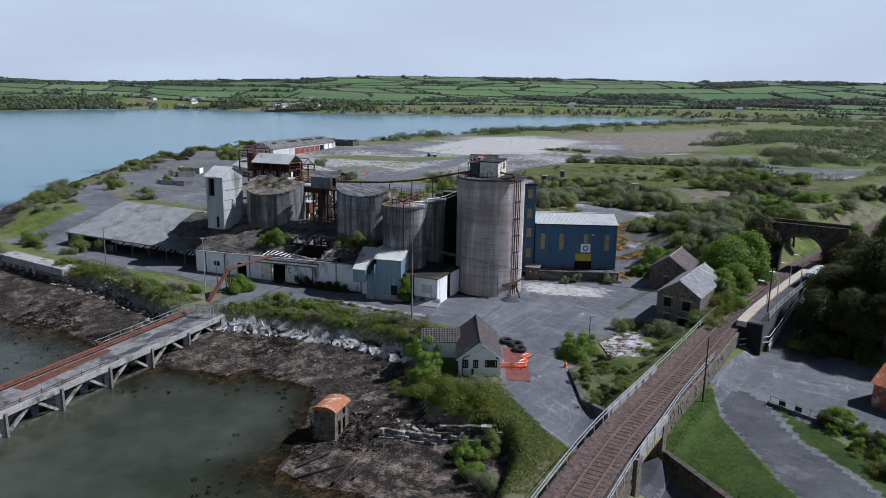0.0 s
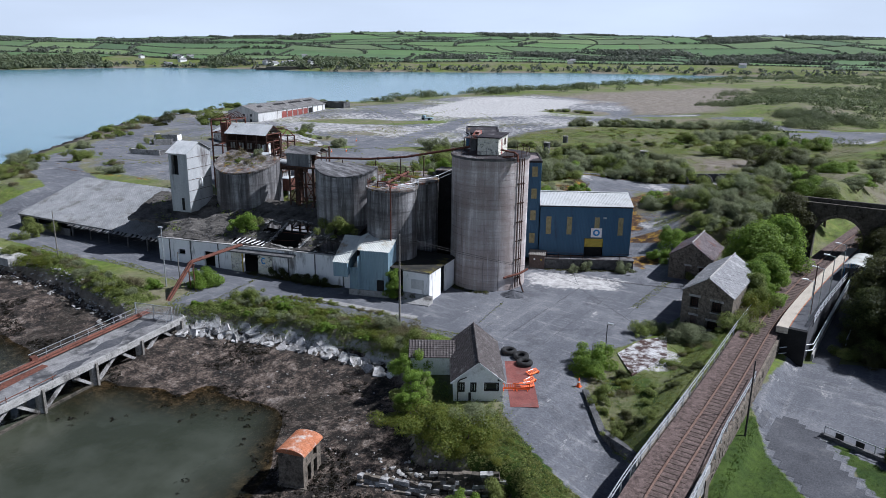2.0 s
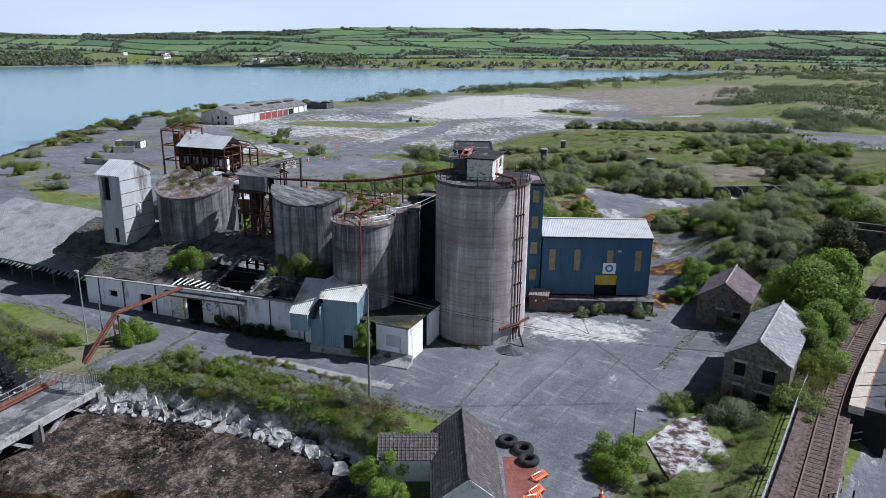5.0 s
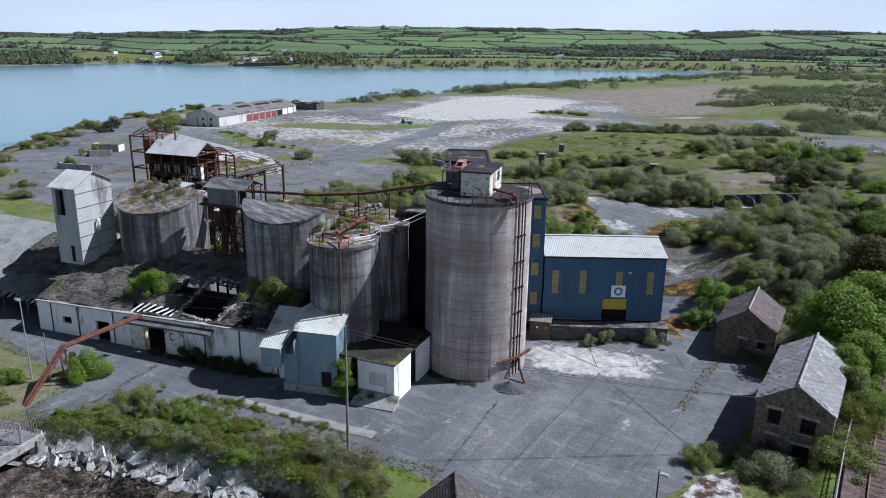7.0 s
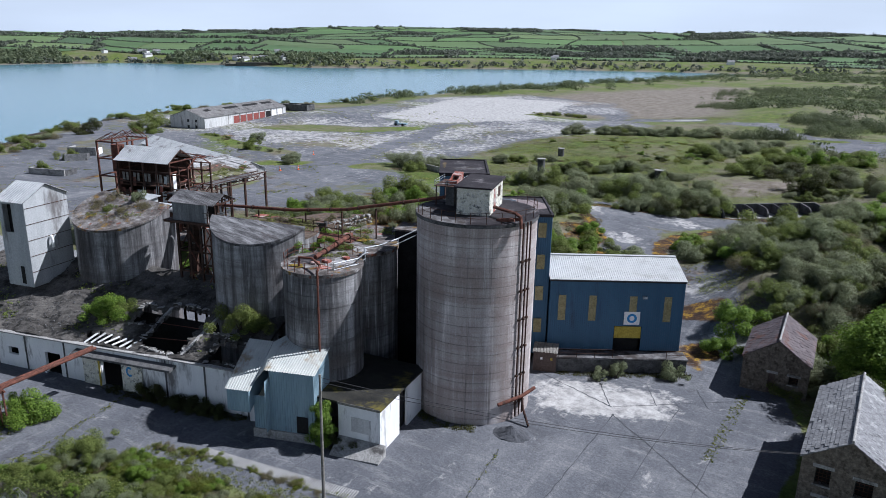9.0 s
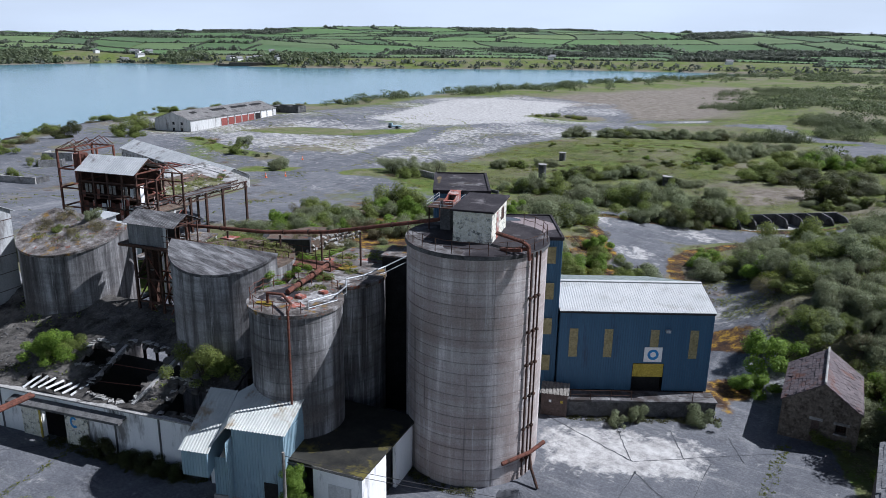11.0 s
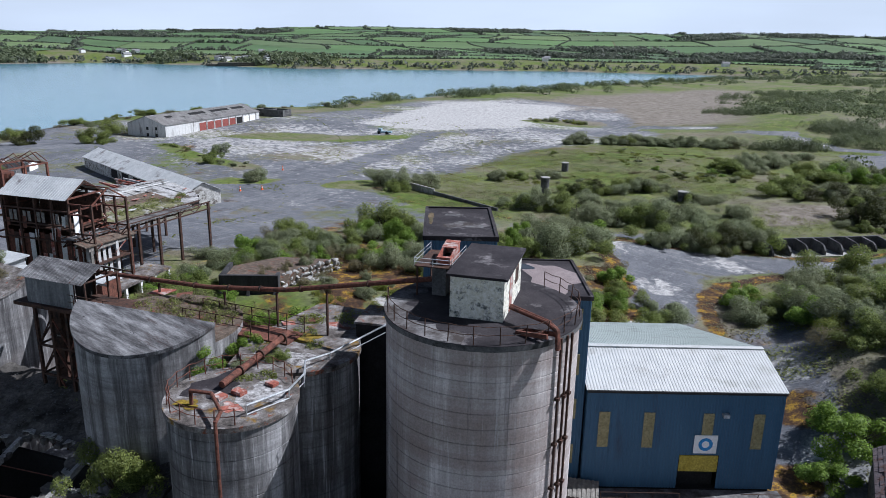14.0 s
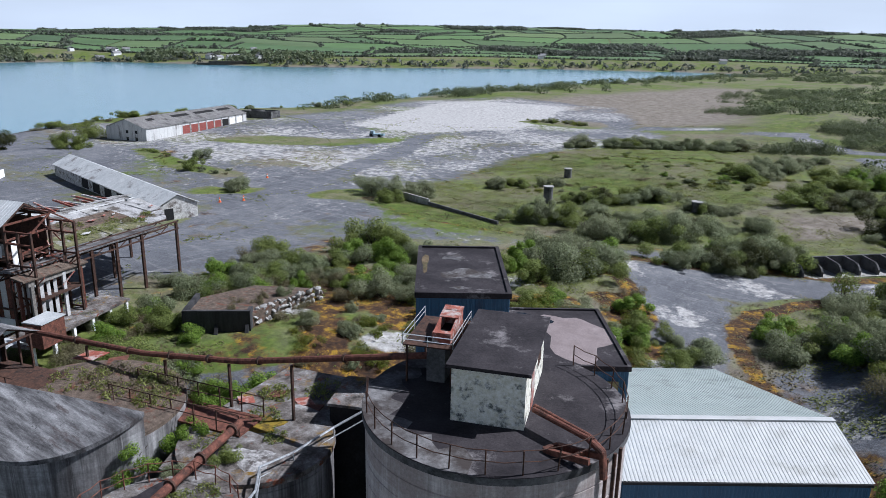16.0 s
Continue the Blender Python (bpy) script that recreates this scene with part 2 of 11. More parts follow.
def litter():
    """A roof deck strewn with dust, rust flakes and orange moss."""
    k = Net("littered_deck", 0.95)
    pos = k.pos()
    c = k.ramp(k.noise(pos, 0.9, 8, 0.75), [(0.36, (0.03, 0.026, 0.023)), (0.48, (0.12, 0.105, 0.095)), (0.57, (0.20, 0.188, 0.18)), (0.68, (0.40, 0.39, 0.38))])
    c = k.mix(k.step(k.noise(pos, 0.7, 6, 0.7), 0.56, 0.66), c, k.ramp(k.noise(pos, 5, 4, 0.7), [(0.3, (0.13, 0.065, 0.012)), (0.7, (0.24, 0.15, 0.02))]))
    c = k.mix(k.step(k.noise(k.pos((1.1, 0.9, 1)), 1.3, 5, 0.7), 0.6, 0.66), c, (0.17, 0.06, 0.035))
    fine = k.noise(pos, 16, 4, 0.75)
    c = k.mix(0.5, c, k.ramp(fine, [(0.3, (0.15, 0.15, 0.15)), (0.7, (0.85, 0.85, 0.85))]), "OVERLAY")
    k.colour(c)
    k.bump(fine, 0.7, 0.05)
    return k.m


def slab_roof():
    """Weathered roof slab: pale cement brushed by the rain in one direction, brown lichen and black stains."""
    k = Net("weathered_slab", 0.92)
    pos = k.pos()
    turn = k.n("ShaderNodeMapping", Rotation=(0, 0, 0.9), Scale=(0.35, 2.2, 1.0))
    k.l(pos, turn.inputs["Vector"])
    brushed = k.noise(turn.outputs["Vector"], 0.9, 8, 0.72)
    c = k.ramp(brushed, [(0.36, (0.03, 0.029, 0.03)), (0.48, (0.10, 0.098, 0.10)), (0.6, (0.21, 0.208, 0.21)), (0.72, (0.34, 0.34, 0.34))])
    c = k.mix(k.math("MULTIPLY", k.step(k.noise(turn.outputs["Vector"], 0.5, 7, 0.75), 0.55, 0.63), 0.8), c, (0.055, 0.04, 0.038))
    c = k.mix(k.math("MULTIPLY", k.step(k.noise(pos, 1.4, 7, 0.8), 0.6, 0.66), 0.85), c, (0.022, 0.02, 0.02))
    fine = k.noise(pos, 12, 4, 0.75)
    c = k.mix(0.4, c, k.ramp(fine, [(0.3, (0.2, 0.2, 0.2)), (0.7, (0.8, 0.8, 0.8))]), "OVERLAY")
    k.colour(c)
    k.bump(fine, 0.4, 0.03)
    return k.m


M = {
    "ground": masked("ground"),
    "silo": silo_concrete("silo_concrete", (0.40, 0.358, 0.338), (0.75, 0.71, 0.685), 0.86, (0.26, 0.20, 0.178)),
    "silo_old": silo_concrete("old_concrete", (0.05, 0.049, 0.052), (0.40, 0.395, 0.395), 1.1, (0.05, 0.045, 0.044)),
    "concrete": plain("concrete", (0.24, 0.235, 0.22), (0.40, 0.39, 0.37), 0.9, 0.9, 0, ((0.09, 0.085, 0.08), 0.35)),
    "concrete_dark": plain("dark_concrete", (0.06, 0.06, 0.062), (0.15, 0.148, 0.145), 0.7, 0.9, 0, ((0.035, 0.035, 0.035), 0.4)),
    "rooftop": plain("lichened_roof_slab", (0.045, 0.043, 0.045), (0.20, 0.195, 0.194), 0.75, 0.9, 0, ((0.045, 0.037, 0.034), 0.6), 0.6, False, 4.0),
    "litter": litter(),
    # concrete in the near-black of the shaded gap, shade put into colour
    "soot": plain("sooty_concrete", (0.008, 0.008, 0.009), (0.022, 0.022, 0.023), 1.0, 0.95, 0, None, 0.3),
    "old_tin": plain("grey_streaked_sheet", (0.10, 0.105, 0.11), (0.27, 0.275, 0.28), 1.6, 0.75, 0.0, ((0.42, 0.42, 0.41), 0.15), 0.3, True),
    "felt": plain("bitumen_felt", (0.012, 0.010, 0.012), (0.045, 0.039, 0.042), 0.7, 0.8, 0, ((0.20, 0.185, 0.185), 0.2), 0.4, False, 9.0, 0.25),
    "whitewash": plain("stained_white_paint", (0.76, 0.76, 0.75), (0.86, 0.86, 0.84), 0.7, 0.8, 0, ((0.2, 0.19, 0.18), 0.3), 0.4, True),
    "white": plain("white_render", (0.76, 0.76, 0.74), (0.84, 0.84, 0.82), 0.8, 0.8, 0, ((0.5, 0.49, 0.46), 0.2), 0.2),
    "peeling": plain("peeling_cream_paint", (0.60, 0.58, 0.48), (0.76, 0.74, 0.64), 3.4, 0.8, 0, ((0.09, 0.10, 0.095), 0.42), 0.4),
    "blue_sheet": corrugated("blue_cladding", (0.04, 0.095, 0.165), (0.055, 0.122, 0.20), (0.035, 0.06, 0.10), 0.2, 0.45),
    "pale_blue": corrugated("pale_blue_cladding", (0.20, 0.30, 0.36), (0.30, 0.40, 0.45), (0.12, 0.15, 0.17), 0.3, 0.5),
    "pale_roof": corrugated("pale_sheet_roof", (0.44, 0.46, 0.43), (0.60, 0.61, 0.56), (0.30, 0.24, 0.16), 0.35, 0.45),
    "grey_roof": corrugated("light_grey_sheet_roof", (0.43, 0.44, 0.43), (0.52, 0.525, 0.51), (0.38, 0.38, 0.36), 0.25, 0.55),
    "asbestos": plain("fibre_cement_sheet", (0.17, 0.176, 0.18), (0.28, 0.284, 0.282), 0.5, 0.9, 0, ((0.13, 0.125, 0.12), 0.35), 0.3),
    "tin": plain("weathered_zinc_sheet", (0.33, 0.345, 0.35), (0.50, 0.51, 0.505), 0.6, 0.6, 0.0, ((0.16, 0.15, 0.145), 0.3), 0.25, True),
    # pale-streaked concrete; the near-black tone is shade put into the colour
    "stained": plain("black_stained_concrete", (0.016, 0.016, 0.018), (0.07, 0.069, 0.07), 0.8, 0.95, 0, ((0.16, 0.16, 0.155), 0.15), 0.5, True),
    "moss_black": plain("mossy_felt", (0.012, 0.012, 0.011), (0.04, 0.038, 0.03), 0.6, 0.95, 0, ((0.13, 0.11, 0.025), 0.3), 0.5, False, 14.0),
    "slab_roof": slab_roof(),
    "rust": plain("rusty_steel", (0.085, 0.034, 0.024), (0.17, 0.068, 0.045), 3.0, 0.85, 0, ((0.05, 0.025, 0.018), 0.4), 0.4),
    "rust_dark": plain("dark_rusty_steel", (0.035, 0.022, 0.017), (0.09, 0.045, 0.03), 3.0, 0.85, 0, ((0.02, 0.016, 0.014), 0.4), 0.4),
    "rust_red": plain("flaking_red_paint", (0.20, 0.058, 0.04), (0.34, 0.115, 0.08), 2.0, 0.75, 0, ((0.46, 0.42, 0.39), 0.5), 0.4),
    "door_red": plain("faded_red_door", (0.19, 0.05, 0.042), (0.27, 0.085, 0.068), 1.0, 0.8),
    "shed_rear": corrugated("pale_green_sheet_roof", (0.30, 0.345, 0.325), (0.38, 0.42, 0.395), (0.24, 0.26, 0.24), 0.3, 0.6),
    "dirty_white": plain("dirty_grey_render", (0.42, 0.42, 0.41), (0.62, 0.62, 0.60), 1.0, 0.85, 0, ((0.22, 0.21, 0.20), 0.35), 0.4, True),
    "dark_roof": plain("brown_grey_sheet_roof", (0.15, 0.145, 0.14), (0.27, 0.262, 0.25), 0.5, 0.9, 0, ((0.07, 0.066, 0.062), 0.35), 0.3),
    "orange_rust": plain("orange_rust_sheet", (0.28, 0.09, 0.035), (0.45, 0.19, 0.10), 1.2, 0.85, 0, ((0.5, 0.45, 0.40), 0.3), 0.4),
    "steel": plain("galvanised_steel", (0.42, 0.44, 0.46), (0.55, 0.57, 0.58), 3.0, 0.45, 0.6, ((0.3, 0.3, 0.3), 0.3), 0.1),
    "black_steel": plain("black_painted_steel", (0.015, 0.015, 0.017), (0.035, 0.033, 0.033), 3.0, 0.6, 0.0, None, 0.1),
    "stone": plain("rubble_stone_wall", (0.085, 0.072, 0.056), (0.21, 0.18, 0.145), 2.6, 0.95, 0, ((0.05, 0.043, 0.036), 0.4), 1.0, False, 5.0),
    "mossy_pad": plain("mossy_concrete_pad", (0.36, 0.355, 0.35), (0.52, 0.515, 0.505), 1.2, 0.9, 0, ((0.055, 0.03, 0.024), 0.75), 0.5),
    "stone_pale": plain("pale_limestone", (0.19, 0.185, 0.178), (0.42, 0.41, 0.395), 1.2, 0.95, 0, ((0.06, 0.056, 0.05), 0.55), 1.0),
    "stone_dark": plain("weedy_dark_stone", (0.04, 0.036, 0.028), (0.12, 0.105, 0.085), 2.0, 0.95, 0, ((0.02, 0.018, 0.013), 0.4), 0.9),
    "slate": plain("weathered_slate", (0.14, 0.14, 0.146), (0.25, 0.25, 0.252), 1.4, 0.75, 0, ((0.42, 0.42, 0.41), 0.3), 0.5),
    "tile_dark": plain("dark_roof_tile", (0.05, 0.042, 0.04), (0.105, 0.092, 0.088), 2.5, 0.85, 0, ((0.17, 0.16, 0.15), 0.3), 0.4),
    "ballast": plain("brown_ballast", (0.055, 0.038, 0.033), (0.17, 0.125, 0.11), 3.0, 0.95, 0, ((0.045, 0.032, 0.027), 0.4), 1.0, False, 9.0),
    "rail": plain("worn_rail", (0.15, 0.09, 0.065), (0.25, 0.17, 0.135), 3.0, 0.5, 0.3, None, 0.1),
    "sleeper": plain("weathered_sleeper", (0.05, 0.036, 0.03), (0.12, 0.09, 0.077), 3.0, 0.9),
    "asphalt": plain("asphalt", (0.045, 0.047, 0.053), (0.09, 0.092, 0.10), 0.35, 0.9, 0, ((0.13, 0.13, 0.132), 0.25), 0.5),
    "platform": plain("pale_platform_paving", (0.36, 0.32, 0.26), (0.47, 0.425, 0.35), 1.0, 0.85),
    "yellow": plain("faded_yellow_door", (0.36, 0.27, 0.03), (0.48, 0.37, 0.06), 1.0, 0.6),
    "rooflight": plain("dirty_plastic_rooflight", (0.20, 0.17, 0.075), (0.32, 0.28, 0.15), 1.5, 0.5),
    "blue_paint": plain("sign_blue", (0.03, 0.20, 0.48), (0.05, 0.26, 0.55), 1.0, 0.5, 0, None, 0.05),
    "orange": plain("orange_plastic", (0.80, 0.14, 0.03), (0.85, 0.20, 0.06), 2.0, 0.45, 0, None, 0.05),
    "tyre": plain("black_rubber", (0.012, 0.012, 0.012), (0.03, 0.03, 0.03), 3.0, 0.85),
    "red_pad": plain("red_asphalt", (0.13, 0.042, 0.036), (0.22, 0.08, 0.066), 0.8, 0.9, 0, ((0.16, 0.09, 0.08), 0.3)),
    "brown_door": plain("brown_sheet_steel", (0.07, 0.05, 0.042), (0.11, 0.08, 0.068), 1.0, 0.6),
    "wood": plain("grey_weathered_timber", (0.13, 0.12, 0.105), (0.26, 0.245, 0.22), 3.0, 0.9),
    "bark": plain("bark", (0.05, 0.04, 0.03), (0.11, 0.09, 0.07), 5.0, 0.95),
    # near-black: the shade inside openings and rooms put into the colour
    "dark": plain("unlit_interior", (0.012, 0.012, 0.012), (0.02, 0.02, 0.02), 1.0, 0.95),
    "leaf_bright": leafy("bright_spring_leaf", (0.055, 0.115, 0.010), (0.30, 0.43, 0.065), (0.18, 0.26, 0.04)),
    "leaf_mid": leafy("mid_green_leaf", (0.05, 0.085, 0.014), (0.30, 0.355, 0.09), (0.20, 0.22, 0.065)),
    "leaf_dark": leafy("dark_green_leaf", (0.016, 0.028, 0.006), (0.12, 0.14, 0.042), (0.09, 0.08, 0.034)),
    "grass_tip": leafy("rough_grass", (0.08, 0.115, 0.018), (0.32, 0.35, 0.095), (0.20, 0.20, 0.07)),
    "lawn_blade": leafy("mown_grass", (0.025, 0.055, 0.006), (0.13, 0.19, 0.03), (0.06, 0.10, 0.015)),
    "leaf_grey": leafy("grey_green_willow_leaf", (0.085, 0.108, 0.05), (0.36, 0.40, 0.225), (0.23, 0.235, 0.135)),
    "leaf_dry": leafy("dry_bramble", (0.13, 0.115, 0.06), (0.24, 0.21, 0.12), (0.16, 0.15, 0.07)),
    "scrub": leafy("far_scrub_leaf", (0.035, 0.052, 0.02), (0.20, 0.235, 0.12), (0.14, 0.16, 0.08)),
    "slab_white": plain("lime_washed_slab", (0.28, 0.275, 0.265), (0.62, 0.61, 0.59), 1.6, 0.95, 0, ((0.09, 0.085, 0.07), 0.45), 0.9),
    "rust_earth": plain("rusty_brown_earth", (0.045, 0.034, 0.026), (0.17, 0.13, 0.10), 2.4, 1.0, 0, ((0.13, 0.05, 0.03), 0.3), 0.9, False, 16.0),
    "roof_moss": plain("grassed_roof", (0.05, 0.055, 0.025), (0.20, 0.19, 0.10), 1.4, 1.0, 0, ((0.30, 0.29, 0.28), 0.3), 0.9, False, 18.0),
    "lime_slab": plain("lichened_cement_sheet", (0.20, 0.198, 0.195), (0.42, 0.415, 0.41), 0.8, 0.9, 0, ((0.09, 0.08, 0.07), 0.45), 0.4),
    "brick_white": plain("flaking_whitewashed_brick", (0.30, 0.29, 0.27), (0.66, 0.65, 0.62), 1.8, 0.9, 0, ((0.12, 0.10, 0.085), 0.5), 0.5),
    "rusting_sheet": plain("rusting_dark_sheet", (0.055, 0.045, 0.047), (0.15, 0.122, 0.128), 1.1, 0.75, 0, ((0.11, 0.05, 0.035), 0.35), 0.3),
    "moss_tan": plain("dry_moss", (0.055, 0.04, 0.022), (0.19, 0.145, 0.085), 1.6, 1.0, 0, ((0.045, 0.055, 0.022), 0.5), 0.5, False, 20.0),
    "wrack_wood": plain("waterlogged_timber", (0.012, 0.010, 0.008), (0.035, 0.028, 0.022), 3.0, 0.6),
    "wrack": leafy("dark_wrack", (0.010, 0.009, 0.006), (0.03, 0.025, 0.014), (0.02, 0.017, 0.01)),
    # far_wood and hedge: distance haze put into paler, greyer leaf colours
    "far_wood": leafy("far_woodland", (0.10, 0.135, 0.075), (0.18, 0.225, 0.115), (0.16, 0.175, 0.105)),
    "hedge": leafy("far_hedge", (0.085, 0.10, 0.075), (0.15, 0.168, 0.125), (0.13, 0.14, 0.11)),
    "gorse": leafy("gorse", (0.085, 0.125, 0.02), (0.24, 0.23, 0.03), (0.10, 0.14, 0.02)),
}


# ---- building helpers ----
def box(bm, x0, x1, y0, y1, z0, z1):
    v = [bm.verts.new((x, y, z)) for z in (z0, z1) for x, y in ((x0, y0), (x1, y0), (x1, y1), (x0, y1))]
    for f in ((3, 2, 1, 0), (4, 5, 6, 7), (0, 1, 5, 4), (1, 2, 6, 5), (2, 3, 7, 6), (3, 0, 4, 7)):
        bm.faces.new([v[i] for i in f])
    return bm


def prism(bm, pts, z0, z1):
    """An upright block over a plan outline (anticlockwise); z0 and z1 are numbers or functions of x, y."""
    f0 = z0 if callable(z0) else (lambda x, y: z0)
    f1 = z1 if callable(z1) else (lambda x, y: z1)
    a = [bm.verts.new((x, y, f0(x, y))) for x, y in pts]
    b = [bm.verts.new((x, y, f1(x, y))) for x, y in pts]
    n = len(pts)
    bm.faces.new(a[::-1])
    bm.faces.new(b)
    for i in range(n):
        bm.faces.new((a[i], a[(i + 1) % n], b[(i + 1) % n], b[i]))
    return bm


def slab(bm, pts, t):
    """A sheet of thickness t below the given corners in space."""
    a = [bm.verts.new(p) for p in pts]
    b = [bm.verts.new((p[0], p[1], p[2] - t)) for p in pts]
    n = len(pts)
    bm.faces.new(a)
    bm.faces.new(b[::-1])
    for i in range(n):
        bm.faces.new((a[(i + 1) % n], a[i], b[i], b[(i + 1) % n]))
    return bm


def rod(bm, p, q, r, seg=8, r2=None):
    p, q = Vector(p), Vector(q)
    d = (q - p).normalized()
    u = d.orthogonal().normalized()
    w = d.cross(u)
    r2 = r if r2 is None else r2
    ring = [[bm.verts.new(c + (u * math.cos(a) + w * math.sin(a)) * rr) for a in (2 * math.pi * i / seg for i in range(seg))] for c, rr in ((p, r), (q, r2))]
    for i in range(seg):
        j = (i + 1) % seg
        bm.faces.new((ring[0][i], ring[0][j], ring[1][j], ring[1][i]))
    bm.faces.new(ring[0][::-1])
    bm.faces.new(ring[1])
    return bm


def bar(bm, p, q, w, h=None):
    """A square bar from p to q."""
    p, q = Vector(p), Vector(q)
    d = (q - p).normalized()
    up = Vector((0, 0, 1)) if abs(d.z) < 0.95 else Vector((0, 1, 0))
    s = d.cross(up).normalized() * w / 2
    t = s.cross(d).normalized() * (h or w) / 2
    a = [bm.verts.new(p + x) for x in (s + t, -s + t, -s - t, s - t)]
    b = [bm.verts.new(q + x) for x in (s + t, -s + t, -s - t, s - t)]
    bm.faces.new(a)
    bm.faces.new(b[::-1])
    for i in range(4):
        j = (i + 1) % 4
        bm.faces.new((a[j], a[i], b[i], b[j]))
    return bm


def pipe(bm, pts, r, seg=10):
    for a, b in zip(pts, pts[1:]):
        rod(bm, a, b, r, seg)
    for p in pts[1:-1]:
        bmesh.ops.create_icosphere(bm, subdivisions=1, radius=r * 1.04, matrix=Matrix.Translation(p))
    return bm


def tube(bm, pts, r, seg=5):
    """One unbroken bent bar through all the points."""
    pts = [Vector(p) for p in pts]
    rings = []
    for i, p in enumerate(pts):
        d = (pts[min(i + 1, len(pts) - 1)] - pts[max(i - 1, 0)]).normalized()
        up = Vector((0, 0, 1)) if abs(d.z) < 0.9 else Vector((0, 1, 0))
        u = d.cross(up).normalized()
        w = u.cross(d)
        rings.append([bm.verts.new(p + (u * math.cos(a) + w * math.sin(a)) * r) for a in (2 * math.pi * k / seg for k in range(seg))])
    for a, b in zip(rings, rings[1:]):
        for i in range(seg):
            j = (i + 1) % seg
            bm.faces.new((a[i], a[j], b[j], b[i]))
    bm.faces.new(rings[0])
    bm.faces.new(rings[-1][::-1])
    return bm


def ribbed(bm, p, u, v, pitch=0.3, depth=0.05, n=None):
    """A ribbed sheet: from corner p along u (across the ribs) and v (along them), proud along u x v."""
    p, u, v = Vector(p), Vector(u), Vector(v)
    n = Vector(n).normalized() if n else u.cross(v).normalized()
    L = u.length
    k = max(1, int(round(L / pitch)))
    prof = []
    for i in range(k):
        for f, h in ((0, 0), (0.32, 0), (0.42, 1), (0.9, 1)):
            prof.append(((i + f) / k, h))
    prof.append((1, 0))
    a = [bm.verts.new(p + u * f + n * (h * depth)) for f, h in prof]
    b = [bm.verts.new(p + v + u * f + n * (h * depth)) for f, h in prof]
    for i in range(len(prof) - 1):
        bm.faces.new((a[i], a[i + 1], b[i + 1], b[i]))
    return bm


def mesh_of(name, bm, material, smooth=False):
    bmesh.ops.recalc_face_normals(bm, faces=bm.faces)
    me = bpy.data.meshes.new(name)
    bm.to_mesh(me)
    bm.free()
    me.materials.append(M[material] if isinstance(material, str) else material)
    if smooth:
        me.shade_smooth()
    return me


def part(name, bm, material, parent, label="", smooth=False):
    """One mesh under a thing or a part, in the thing's own coordinates."""
    ob = new(name, mesh_of(name, bm, material, smooth))
    ob.parent = parent
    return tagged(ob, label) if label else ob


def thing(name, label, category, at=(0, 0, 0), turn=0.0, group="", kind=""):
    ob = new(name)
    ob.empty_display_size = 0.3
    ob.matrix_world = pose(*at, 0, 0, turn)
    return tagged(ob, label, category, group, kind)


def solid(name, bm, material, label, category, kind="", group="", at=None, smooth=False):
    """A thing that is one mesh."""
    ob = new(name, mesh_of(name, bm, material, smooth))
    if at is not None:
        ob.matrix_world = at
    return tagged(ob, label, category, group, kind)


def B():
    return bmesh.new()


# ---- lie of the land ----
SEA = -3.6
COAST = [(-17, -400), (-17.5, 0), (-19.5, 25), (-22.5, 40), (-25.3, 50), (-28.5, 54), (-37, 53), (-41, 57.5), (-45, 62.5), (-49.5, 66.5), (-56, 67.6), (-65, 66.3), (-76, 62.2),
         (-81, 60.4), (-86, 57.2), (-93.5, 58.6), (-106, 60), (-120, 58.8), (-135, 58), (-165, 65), (-190, 82), (-216, 109), (-252, 150), (-271, 172),
         (-288, 215), (-296, 256), (-285, 290), (-271, 320), (-268, 370), (-262, 428), (-240, 550), (-192, 752), (-130, 860), (-60, 950), (2600, 950), (2600, -400)]
FAR = [(-1000, -900), (-905, 150), (-860, 384), (-835, 580), (-720, 640), (-617, 667), (-500, 780), (-415, 873), (-246, 955), (-60, 952), (2600, 952), (2600, 4200), (-3800, 4200), (-3800, -900)]


def poly_dist(x, y, poly):
    """Distance to a plan outline, positive inside."""
    best = np.full(x.shape, 1e9)
    inside = np.zeros(x.shape, bool)
    for (ax, ay), (bx, by) in zip(poly, poly[1:] + poly[:1]):
        dx, dy = bx - ax, by - ay
        t = np.clip(((x - ax) * dx + (y - ay) * dy) / (dx * dx + dy * dy), 0, 1)
        best = np.minimum(best, np.hypot(x - ax - t * dx, y - ay - t * dy))
        hit = ((ay > y) != (by > y)) & (x < (bx - ax) * (y - ay) / (by - ay + 1e-12) + ax)
        inside ^= hit
    return np.where(inside, best, -best)


def line_dist(x, y, pts):
    best = np.full(x.shape, 1e9)
    for (ax, ay), (bx, by) in zip(pts, pts[1:]):
        dx, dy = bx - ax, by - ay
        t = np.clip(((x - ax) * dx + (y - ay) * dy) / (dx * dx + dy * dy), 0, 1)
        best = np.minimum(best, np.hypot(x - ax - t * dx, y - ay - t * dy))
    return best


def sm(x, a, b):
    t = np.clip((x - a) / (b - a), 0, 1)
    return t * t * (3 - 2 * t)


def wob(x, y, s, k=0.0):
    """Cheap smooth unevenness between -1 and 1."""
    return (np.sin(x / s + 1.3 * np.sin(y / s * 0.8 + k) + k) + np.sin(y / s * 1.17 - 1.1 * np.sin(x / s * 0.7 + 2 * k) + 2 * k)) / 2


RAIL_Y = [-60, 20, 42, 54, 67, 82, 90, 97, 111, 131, 170, 230, 330]
RAIL_X = [-8.0, -13.2, -15.9, -17.1, -17.2, -17.5, -17.8, -17.9, -17.2, -15.7, -11.0, -2.0, 18.0]
_ry = np.linspace(-60, 330, 391)
